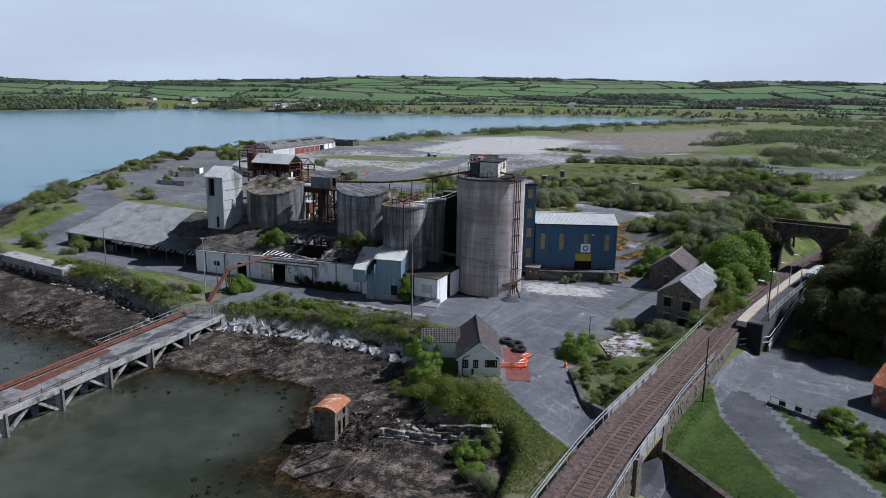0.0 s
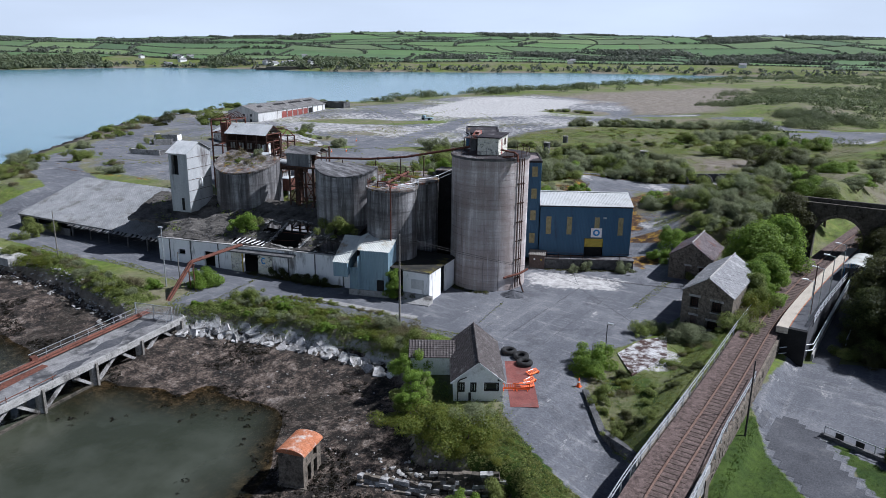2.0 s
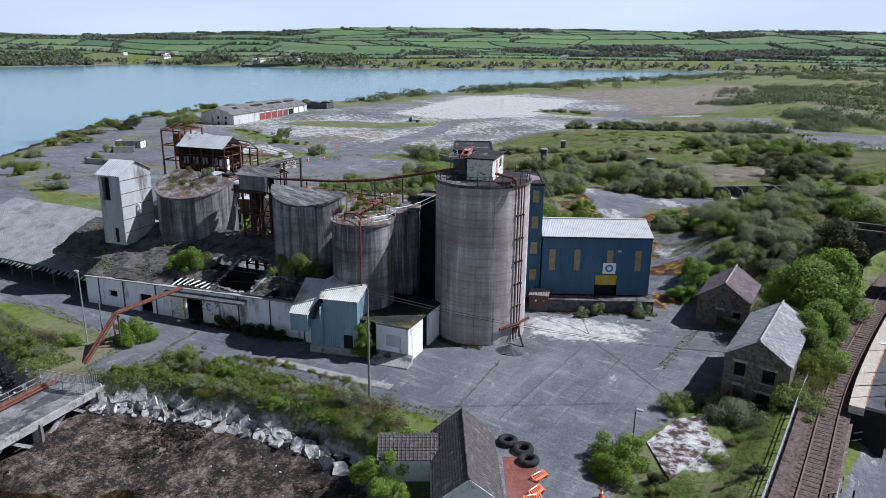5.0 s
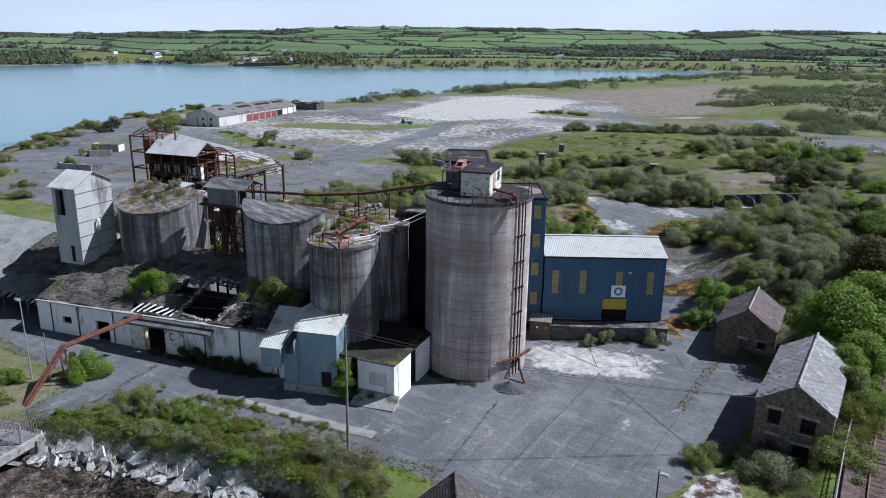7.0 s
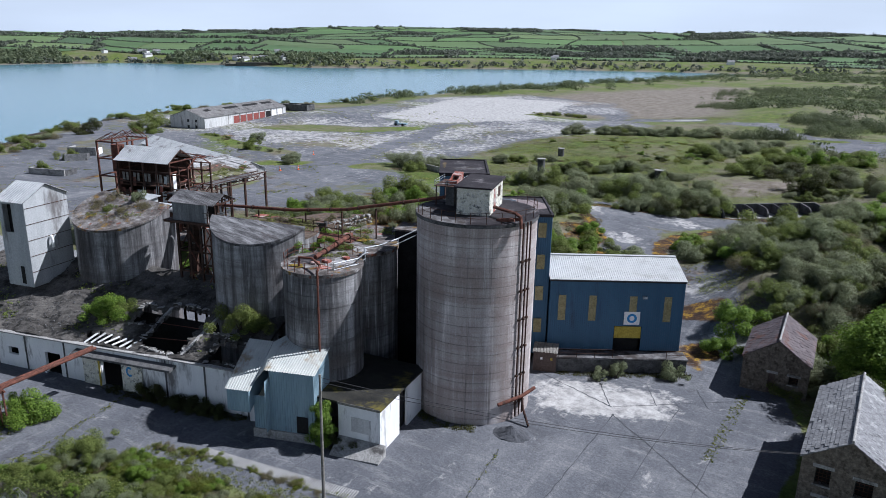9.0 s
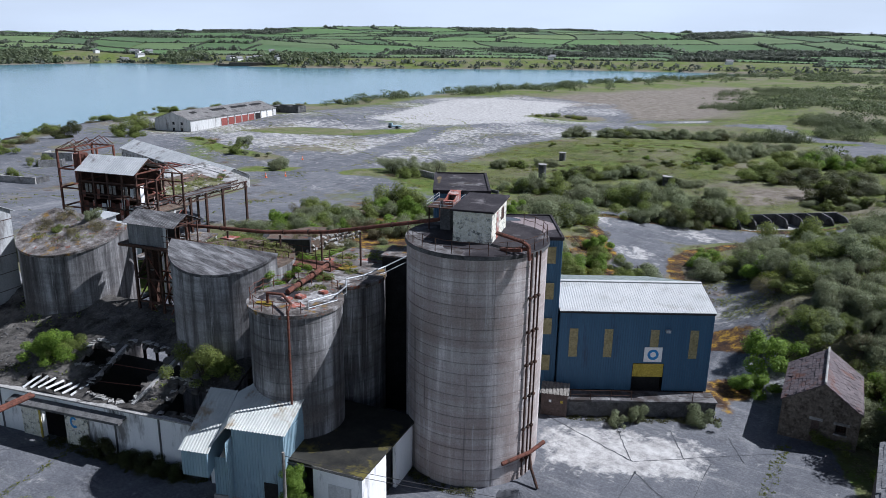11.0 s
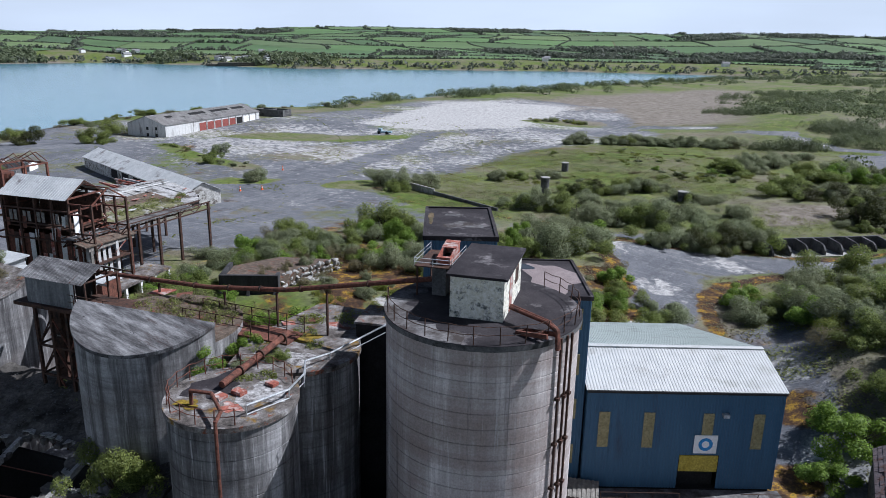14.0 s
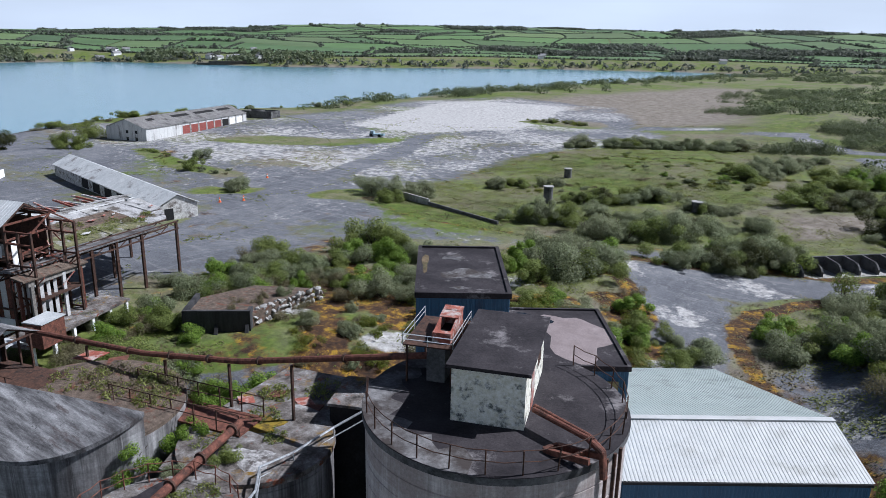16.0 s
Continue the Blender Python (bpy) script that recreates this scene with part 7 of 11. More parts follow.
ROCKS = {m: [mesh_of("boulder", boulder(s, f), m) for s, f in ((1, 0.7), (2, 0.5), (3, 0.85), (4, 0.6))] for m in ("stone_pale", "stone_dark", "concrete")}


def scatter(parent, name, line_pts, count, spread, size, mats, dz=0.0, r=rs):
    seg = [Vector((b[0] - a[0], b[1] - a[1], 0)) for a, b in zip(line_pts, line_pts[1:])]
    tot = sum(s.length for s in seg)
    for _ in range(count):
        t = r.random() * tot
        for a, s in zip(line_pts, seg):
            if t <= s.length:
                break
            t -= s.length
        u = s.normalized()
        e = r.uniform(*spread)
        x, y = a[0] + u.x * t - u.y * e, a[1] + u.y * t + u.x * e
        k = r.uniform(*size)
        ob = new(name, r.choice(ROCKS[r.choice(mats)]))
        ob.matrix_world = Matrix.Translation((x, y, float(land_z(x, y)) + dz + k * 0.1)) @ Euler((r.uniform(-.4, .4), r.uniform(-.4, .4), r.random() * 6)).to_matrix().to_4x4() @ Matrix.Diagonal((k * r.uniform(0.8, 1.5), k, k * r.uniform(0.6, 1), 1))
        ob.parent = parent


bankr = thing("rubble_bank", "pale broken stone and concrete tipped along the shore bank", "rubble", kind="structure")
scatter(bankr, "boulder", [(-48, 66), (-56, 67.2), (-65, 65.8), (-76, 61.8), (-80, 60)], 45, (-0.3, 1.4), (0.25, 0.8), ["stone_pale", "stone_dark", "concrete"])
scatter(bankr, "boulder", [(-86, 57.2), (-93.5, 58.6), (-106, 60), (-120, 58.8)], 110, (-0.2, 1.8), (0.2, 0.8), ["stone_pale", "concrete", "stone_dark"])
def shard(seed):
    """A broken flake of slab with an uneven outline."""
    r = random.Random(seed)
    pts = []
    n = 6 + seed % 3
    for i in range(n):
        a = 2 * math.pi * (i + r.uniform(-.3, .3)) / n
        q = r.uniform(0.55, 1.05)
        pts.append((math.cos(a) * q, math.sin(a) * q * 0.7, r.uniform(-.05, .05)))
    return slab(B(), pts, 0.22)


SHARDS = [mesh_of("broken_slab", shard(s), m) for s, m in enumerate(("stone_pale", "slab_white", "stone_pale", "slab_white", "stone_pale", "slab_white"))]
for i in range(150):
    x = -49 - 31 * i / 150 + rs.uniform(-.6, .6)
    yy = np.interp(x, [-80, -76, -65, -56, -49], [60.2, 61.6, 65.6, 67.0, 66.0]) + rs.uniform(-1.1, 0.5)
    k = rs.uniform(0.25, 0.6) if i % 4 else rs.uniform(0.8, 1.5)
    ob = new("broken_slab", rs.choice(SHARDS))
    ob.matrix_world = Matrix.Translation((x, yy, float(land_z(x, yy)) + 0.2)) @ Euler((rs.uniform(0.2, 0.9), rs.uniform(-.35, .35), rs.uniform(-.5, .5))).to_matrix().to_4x4() @ Matrix.Diagonal((k, k, k, 1))
    ob.parent = bankr
for i in range(22):
    x = -79.5 + 21 * i / 22 + rs.uniform(-.4, .4)
    yy = np.interp(x, [-80, -76, -65, -56], [60.6, 62.1, 66.0, 67.4]) + rs.uniform(-0.5, 0.3)
    k = rs.uniform(1.0, 1.9)
    ob = new("broken_slab", SHARDS[1 + 2 * (i % 3)])
    ob.matrix_world = Matrix.Translation((x, yy, float(land_z(x, yy)) + 0.35)) @ Euler((rs.uniform(0.6, 1.0), rs.uniform(-.25, .25), rs.uniform(0.0, .7))).to_matrix().to_4x4() @ Matrix.Diagonal((k, k * 0.9, k * 0.6, 1))
    ob.parent = bankr
revet = thing("stone_revetment", "low dry-stone revetment running over the mud", "revetment", kind="structure")
BLOCKS = {}
for m in ("stone_pale", "stone", "stone_dark"):
    BLOCKS[m] = []
    for s in range(4):
        bm = B()
        r9 = random.Random(s + 40)
        box(bm, -0.5, 0.5, -0.5, 0.5, -0.5, 0.5)
        for v in bm.verts:
            v.co += Vector((r9.uniform(-.14, .14), r9.uniform(-.14, .14), r9.uniform(-.12, .12)))
        BLOCKS[m].append(mesh_of("stone", bm, m))


def dry_stone(p, q, z0, z1, h, batter, mats):
    """Rough blocks laid in uneven courses from p to q, the foot at z0, the head leaning back."""
    p, q = Vector((*p, 0)), Vector((*q, 0))
    d = (q - p).normalized()
    n = Vector((-d.y, d.x, 0))
    z, k = 0.0, 0
    while z < h:
        ch = rs.uniform(0.2, 0.36)
        s = rs.uniform(-.3, 0)
        while s < (q - p).length:
            w = rs.uniform(0.3, 0.85)
            if rs.random() > 0.06:
                c = p + d * (s + w / 2) + n * (z * batter + rs.uniform(-.06, .06))
                zz = z0 + (z1 - z0) * s / (q - p).length + z + ch / 2
                ob = new("stone", rs.choice(BLOCKS[rs.choice(mats)]))
                ob.matrix_world = Matrix.Translation((c.x, c.y, zz)) @ Euler((rs.uniform(-.1, .1), rs.uniform(-.1, .1), math.atan2(d.y, d.x) + rs.uniform(-.15, .15))).to_matrix().to_4x4() @ Matrix.Diagonal((w, rs.uniform(0.35, 0.6), ch, 1))
                ob.parent = revet
            s += w + 0.03
        z += ch


dry_stone((-39.4, 48.8), (-34.2, 50.2), -3.0, -2.7, 0.95, 0.55, ["stone_pale", "stone_pale", "stone"])
dry_stone((-34.3, 50.6), (-29.3, 53.6), -2.8, -2.5, 1.9, 0.3, ["stone_pale", "stone", "stone_dark"])
scatter(revet, "stone", [(-40, 50.2), (-36, 53), (-34, 52.5)], 60, (-1.0, 1.4), (0.2, 0.5), ["stone_pale", "concrete", "stone_dark"])
scatter(bankr, "boulder", [(-86.5, 57.4), (-93.5, 58.9), (-106, 60.2), (-121, 59.0)], 170, (-0.9, 0.9), (0.25, 0.6), ["stone_pale", "stone_pale", "concrete"])
flat = thing("shore_stones", "scattered stones and weed clumps on the mudflat", "stones", kind="structure")
scatter(flat, "stone", [(-42, 44), (-44, 54), (-52, 62), (-66, 60), (-76, 55)], 260, (-6.0, 4.0), (0.1, 0.34), ["stone_dark", "stone_dark", "stone_dark", "concrete"])
for i, (x, y, a, l) in enumerate(((-40.5, 41.5, 60, 4.5), (-42.5, 42.5, 75, 3.6), (-38.5, 42.5, 100, 4.0), (-44.3, 40.2, 110, 3.0), (-37.3, 43.6, 95, 3.0))):
    c, s = math.cos(radians(a)), math.sin(radians(a))
    z = float(land_z(x, y)) + 0.15
    solid("drift_log", rod(B(), (x - c * l / 2, y - s * l / 2, z - 0.1), (x + c * l / 2, y + s * l / 2, z + 0.15), 0.13, 8, 0.09), "wrack_wood", "dark waterlogged timber log lying on the mud", "log", group="logs on the mud")
quay = thing("old_quay", "low concrete quay with square openings at the shore", "quay", (-137, 57.6, 0), 3, kind="structure")
part("quay_wall", box(B(), 0, 20, 0, 3, -0.9, 0.3), "concrete", quay)
for x in np.arange(0.2, 12, 2.1):
    part("quay_pier", box(B(), x, x + 0.7, 0.1, 2.9, -4.5, -0.905), "concrete", quay)
# near-black sheet behind the piers, shade under the quay as colour
part("quay_back", box(B(), 0, 20, 1.2, 1.3, -4.5, -0.91), "dark", quay)


# ---- silo-top pipes, gangways and gear ----
ring_main = thing("overhead_pipe_run", "long rusty pipe on posts across the silo tops", "pipe run", (0, 0, 0))
bm = B()
PTS = [(-86.6, 92.2, 14.6), (-76, 93.2, 15.3), (-69.6, 94.2, 16.1), (-57.6, 96.4, 18.75)]
pipe(bm, PTS, 0.16)
part("pipe", bm, "rust", ring_main)
for f in np.linspace(0.1, 2.9, 8):
    p = Vector(PTS[int(f)]).lerp(Vector(PTS[int(f) + 1]), f % 1)
    part("flange", rod(B(), p - Vector((0.06, 0, 0)), p + Vector((0.06, 0, 0.008)), 0.23, 10), "rust_dark", ring_main)
for i, p in enumerate(((-80.5, 92.7, 15.0), (-74.5, 93.4, 15.4), (-70.3, 94.1, 16.0), (-66.5, 94.7, 16.7))):
    part("post", bar(B(), (p[0], p[1], 12.6), (p[0], p[1], p[2] - 0.2), 0.12), "rust_dark", ring_main)
gang = thing("silo_gangway", "rusty red steel gangway with handrails between silo tops", "gangway", (0, 0, 0))
G0, G1 = Vector((-75.5, 91.2, 13.6)), Vector((-67.6, 92.6, 13.6))
gd = (G1 - G0).normalized()
gn = Vector((-gd.y, gd.x, 0))
part("deck", slab(B(), [G0 - gn * 0.6, G1 - gn * 0.6, G1 + gn * 1.4, G0 + gn * 1.4], 0.1), "rust", gang)
for f in np.linspace(0, 1, 7):
    for e in (-0.6, 1.4):
        p = G0.lerp(G1, f) + gn * e
        part("post", rod(B(), p, p + Vector((0.05 * math.sin(9 * f), 0, 1.1)), 0.035, 6), "rust_dark", gang)
for e in (-0.6, 1.4):
    for z in (0.55, 1.1):
        part("rail", rod(B(), G0 + gn * e + Vector((0, 0, z)), G1 + gn * e + Vector((0, 0, z)), 0.028, 6), "rust_dark", gang)
S = G0 - gn * 0.6 + gd * 0.2
part("stair", slab(B(), [S, S + gd * 1.0, S + gd * 4.2 - gn * 2.4 + Vector((0, 0, -2.6)), S + gd * 3.2 - gn * 2.6 + Vector((0, 0, -2.6))], 0.08), "rust_dark", gang)
part("stair_rail", rod(B(), S + Vector((0, 0, 1)), S + gd * 3.2 - gn * 2.6 + Vector((0, 0, -1.6)), 0.03, 6), "rust_dark", gang)
for a, q in (((-72.8, 90.0, 14.0), (-71.6, 86.8, 10.0)), ((-72.0, 90.4, 14.0), (-70.8, 87.6, 10.4))):
    part("white_board", bar(B(), a, q, 0.35, 0.06), "whitewash", gang, "pale plank propped below the gangway")
handr = thing("silo_handrail", "bent galvanised handrail along the silo edge", "handrail", (0, 0, 0))
HP = [Vector(p) for p in ((-62.7, 84.2, 14.3), (-62.3, 86.8, 14.2), (-63.2, 88.9, 14.0), (-64.3, 90.2, 14.0), (-64.0, 92.0, 13.9), (-63.8, 94.6, 14.0), (-62.6, 96.6, 14.8), (-60.4, 97.6, 16.8))]
part("rail", tube(B(), HP, 0.06, 6), "steel", handr)
part("mid_rail", tube(B(), [p - Vector((0, 0, 0.5)) for p in HP], 0.035, 6), "steel", handr)
for p in HP[:6]:
    part("post", rod(B(), (p.x, p.y, 13.2), p, 0.035, 6), "steel", handr)
# shaft between the silos; its black is the silos' shade put into colour
sh = thing("elevator_shaft", "black sooty concrete elevator shaft between silos", "shaft", (-64.9, 95.6, 0), 20)
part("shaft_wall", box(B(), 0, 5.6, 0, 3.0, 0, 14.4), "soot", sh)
part("cap", box(B(), -0.1, 5.7, -0.1, 3.1, 14.4, 14.55), "litter", sh)
# loose plates and junk on the silo roofs
for i, (x, y, z, s, mt) in enumerate(((-66.2, 88.0, 13.35, 0.9, "rust_red"), (-65.0, 86.9, 13.35, 0.55, "rust"), (-66.6, 92.6, 13.2, 0.9, "rust_red"), (-65.6, 94.2, 13.2, 0.8, "orange_rust"), (-67.8, 90.4, 13.2, 0.6, "rust"), (-68.3, 93.8, 13.2, 0.8, "rust_red"),
                                      (-80.5, 92.9, 13.5, 1.0, "rust_red"), (-78.6, 93.3, 13.5, 0.9, "rust"), (-64.4, 85.1, 13.35, 0.6, "rust"))):
    a = i * 0.7
    z += 0.02 + (0.55 if x < -74 else 0)
    c, s2 = math.cos(a) * s, math.sin(a) * s
    solid("steel_plate", slab(B(), [(x - c, y - s2, z + 0.06), (x + s2 * 0.7, y - c * 0.7, z + 0.1), (x + c, y + s2, z + 0.08), (x - s2 * 0.7, y + c * 0.7, z + 0.05)], 0.05), mt, "loose rusted red-brown steel plate lying on a silo roof", "steel plate", group="loose plates")
solid("silo_bridge_slab", slab(B(), [(-68.8, 88.4, 13.3), (-63.9, 89.0, 13.3), (-64.6, 90.6, 13.3), (-69.8, 90.4, 13.3)], 0.4), "litter", "littered slab bridging two silo roofs", "slab")

# block added under the deck; its near-black walls are painted shade
rear = thing("rear_bin_block", "soot-black concrete bin block with a littered deck between silos", "bin block", (0, 0, 0))
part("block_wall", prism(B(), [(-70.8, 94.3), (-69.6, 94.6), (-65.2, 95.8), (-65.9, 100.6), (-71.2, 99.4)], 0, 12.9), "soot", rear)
part("deck", prism(B(), [(-71.0, 94.1), (-69.6, 94.4), (-65.0, 95.6), (-65.7, 100.8), (-71.4, 99.6)], 12.905, 13.2), "litter", rear, "deck strewn with rust flakes and orange moss")
# low block added as support, in the same shade-darkened concrete
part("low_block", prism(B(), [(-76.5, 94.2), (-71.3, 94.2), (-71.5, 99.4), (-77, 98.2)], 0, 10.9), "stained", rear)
part("low_deck", prism(B(), [(-76.6, 94.1), (-71.2, 94.1), (-71.45, 99.5), (-77.1, 98.3)], 10.905, 11.1), "moss_tan", rear, "mossy brown lower deck")
for i in range(6):
    x, y = -70.4 + i * 0.9, 95.2 + 1.6 * math.sin(i * 2.3) + i * 0.22
    a = i * 1.1
    c, s2 = math.cos(a) * 0.7, math.sin(a) * 0.7
    solid("steel_plate", slab(B(), [(x - c, y - s2, 13.26), (x + s2 * 0.7, y - c * 0.7, 13.3), (x + c, y + s2, 13.28), (x - s2 * 0.7, y + c * 0.7, 13.25)], 0.045), ["rust_red", "rust", "dirty_white"][i % 3], "loose flaking steel plate lying on a silo deck", "steel plate", group="loose plates")

# red conveyor head on a platform beside the hut
ch = thing("rooftop_conveyor", "red and white painted conveyor head on a railed platform", "conveyor", (-59.1, 94.2, 19.3), 17)
ch.matrix_world = ch.matrix_world @ Matrix.Diagonal((0.57, 1.25, 0.46, 1))
part("plinth", box(B(), 1.2, 2.6, 0.1, 0.9, -5.0, 0.99), "concrete_dark", ch)
part("platform", box(B(), -0.4, 3.4, -0.3, 2.4, 1.0, 1.12), "rust_dark", ch)
for x in (-0.2, 3.2):
    for y in (-0.1, 2.2):
        part("leg", bar(B(), (x, y, -5.0), (x, y, 1.0), 0.12), "rust_dark", ch)
bm = B()
prism(bm, [(1.6, 0.1), (3.0, 0.1), (3.0, 0.35), (1.6, 0.35)], 1.12, 2.1)
prism(bm, [(1.6, 1.6), (3.0, 1.6), (3.0, 1.9), (1.6, 1.9)], 1.12, 2.9)
prism(bm, [(1.6, 0.35), (1.75, 0.35), (1.75, 1.6), (1.6, 1.6)], 1.12, lambda x, y: 2.1 + (y - 0.35) * 0.64)
prism(bm, [(2.85, 0.35), (3.0, 0.35), (3.0, 1.6), (2.85, 1.6)], 1.12, lambda x, y: 2.1 + (y - 0.35) * 0.64)
part("casing", bm, "rust_red", ch)
part("hood", slab(B(), [(1.55, 1.1, 2.65), (3.05, 1.1, 2.65), (3.05, 1.95, 3.0), (1.55, 1.95, 3.0)], 0.08), "rust_red", ch)
# near-black box in the casing mouth, its inner shade as colour
part("throat", box(B(), 1.76, 2.84, 0.5, 1.6, 1.2, 1.5), "dark", ch)
for p, q in (((-0.4, -0.3), (3.4, -0.3)), ((-0.4, -0.3), (-0.4, 2.4)), ((3.4, -0.3), (3.4, 2.4))):
    for z in (1.6, 2.1):
        part("rail", rod(B(), (*p, z), (*q, z), 0.03, 6), "steel", ch)
    for f in (0, 0.5, 1):
        x, y = p[0] + (q[0] - p[0]) * f, p[1] + (q[1] - p[1]) * f
        part("post", rod(B(), (x, y, 1.12), (x, y, 2.1), 0.03, 6), "steel", ch)

# sheds and sheeting on the first silo's roof
cs = thing("silo_top_shed", "white sheet-metal shed with a curved conveyor cover on a silo", "shed", (-97.2, 89.2, 12.5), 8)
part("body", box(B(), 0, 2.2, 0, 1.8, 0, 1.9), "tin", cs)
part("roof", slab(B(), [(-0.2, -0.2, 2.0), (2.5, -0.2, 2.0), (2.5, 2.0, 2.15), (-0.2, 2.0, 2.15)], 0.1), "tin", cs)
for k in range(3):
    bm = B()
    n = 8
    for i in range(n):
        a, b2 = math.pi * i / n, math.pi * (i + 1) / n
        bm.faces.new([bm.verts.new((x, 0.9 + 0.9 * math.cos(t), 1.1 + 0.5 * math.sin(t) - 0.12 * k)) for x, t in ((2.6 + k * 2.9, a), (5.4 + k * 2.9, a), (5.4 + k * 2.9, b2), (2.6 + k * 2.9, b2))])
    part("curved_cover", bm, "tin", cs, "curved weathered sheet cover")
part("cover_side", box(B(), 2.5, 11.2, 0.02, 0.06, 0, 1.0), "rust_dark", cs)

# ---- derelict plant behind ----
sk = thing("derelict_plant", "derelict steel-framed plant building with rusted walls", "building", (-117.9, 101.3, 4.0), 14.5)
KW, KD, KE, KR = 8.8, 5.0, 11.2, 12.7
for x in np.linspace(0, KW, 5):
    for y in (0, KD):
        part("column", bar(B(), (x, y, 0), (x, y, KE), 0.22), "rust_dark", sk)
    part("truss", bar(B(), (x, 0, KE), (x, KD / 2, KR), 0.14), "rust_dark", sk)
    part("truss", bar(B(), (x, KD, KE), (x, KD / 2, KR), 0.14), "rust_dark", sk)
    part("tie", bar(B(), (x, 0, KE), (x, KD, KE), 0.12), "rust_dark", sk)
for z in (3.2, 6.5, 8.2, 9.8, KE):
    for y in (0, KD):
        part("girt", bar(B(), (0, y, z), (KW, y, z), 0.16), "rust_dark", sk)
    for x in (0, KW):
        part("girt", bar(B(), (x, 0, z), (x, KD, z), 0.16), "rust", sk)
for i in range(12):
    x = 0.2 + i * 0.7
    if i % 7 != 5:
        part("wall_sheet", box(B(), x, x + 0.66, 0.14, 0.19, 2.0 + random.random() * 0.4, 7.4 - random.random() * 0.5), ["rust", "rust_dark", "rust_red", "rust", "dirty_white", "rust"][i % 6], sk)
part("back_wall", box(B(), 0.2, KW - 0.2, KD - 0.3, KD - 0.2, 0.0, KE - 0.3), "rust_dark", sk)
part("end_wall", box(B(), 0.0, 0.08, 0.3, KD - 0.3, 0.0, KE - 0.3), "rust_dark", sk)
part("inner_floor", box(B(), 0.1, KW - 0.1, 0.3, KD - 0.35, 7.6, 7.75), "rust_dark", sk)
part("base_wall", box(B(), 0, KW, -0.02, 0.12, -0.5, 2.2), "whitewash", sk, "stained white base wall")
for i in range(6):
    y = 0.3 + i * 0.75
    if i not in (2,):
        part("wall_sheet", box(B(), KW - 0.2, KW - 0.14, y, y + 0.7, 2.0 + random.random(), 7.2), ["whitewash", "tin", "rust"][i % 3], sk)
for y in (0, KD):
    for x in (KW + 1.5, KW + 3.0):
        part("column", bar(B(), (x, y, 0), (x, y, KE - 0.4), 0.2), "rust_dark", sk)
    for z in (2.2, 4.5, 7.6, 9.6, KE - 0.5):
        part("girt", bar(B(), (KW, y, z), (KW + 3.0, y, z), 0.15), "rust_dark" if z < 9 else "rust", sk)
    part("brace", bar(B(), (KW, y, 4.5), (KW + 3.0, y, 7.6), 0.1), "rust_dark", sk)
part("truss", bar(B(), (KW + 3.0, 0, KE - 0.5), (KW + 3.0, KD / 2, KR - 0.5), 0.12), "rust", sk)
part("truss", bar(B(), (KW + 3.0, KD, KE - 0.5), (KW + 3.0, KD / 2, KR - 0.5), 0.12), "rust", sk)
part("ridge_beam", bar(B(), (KW, KD / 2, KR - 0.4), (KW + 3.0, KD / 2, KR - 0.5), 0.12), "rust", sk)
part("platform", box(B(), KW, KW + 3.2, 0.1, KD, 4.4, 4.55), "rust_dark", sk)
part("white_panel", box(B(), KW + 0.3, KW + 2.0, 0.02, 0.07, 4.6, 6.4), "dirty_white", sk)
part("hanging_sheet", box(B(), KW + 0.12, KW + 0.16, 0.4, 1.1, 4.6, 9.6), "whitewash", sk)
for i in range(14):
    x = 0.2 + 0.62 * i
    if i % 3:
        part("broken_louvre", box(B(), x, x + 0.4, -0.05, 0.0, 8.4, 9.5), "wood", sk)
for y0, y1 in ((-0.4, KD / 2), (KD + 0.4, KD / 2)):
    bm = B()
    ribbed(bm, (-0.3, y0, KE - 0.1), (KW + 0.4, 0, 0), (0, y1 - y0, KR - KE + 0.25), 0.35, 0.025, (0, 0, 1))
    part("roof_sheet", bm, "tin", sk, "pale grey corrugated roof sheet")
fr = thing("rusty_steel_frame", "open rusty steel frame tower with bent roof bars", "frame", (-121.8, 101.0, 4.0), 14.5)
for x in (0, 3.6):
    for y in (0, 3.0, 6.0):
        part("column", bar(B(), (x, y, 0), (x, y, 13.5), 0.22), "rust", fr)
for z in (3, 6, 8.5, 11, 13.4):
    for p, q in (((0, 0), (3.6, 0)), ((0, 6), (3.6, 6)), ((0, 0), (0, 6)), ((3.6, 0), (3.6, 6))):
        part("beam", bar(B(), (*p, z), (*q, z), 0.18), "rust", fr)
for i in range(9):
    y = i * 0.75
    part("bent_bar", bar(B(), (-0.1, y, 13.5), (1.8, y + 0.4, 14.5 + 0.2 * math.sin(i * 2)), 0.07), "rust", fr)
    part("bent_bar", bar(B(), (1.8, y + 0.4, 14.5 + 0.2 * math.sin(i * 2)), (3.7, y, 13.6), 0.07), "rust", fr)
part("tank", rod(B(), (1.8, 2.0, 9.0), (1.8, 2.0, 12.8), 0.9, 14), "rust", fr)

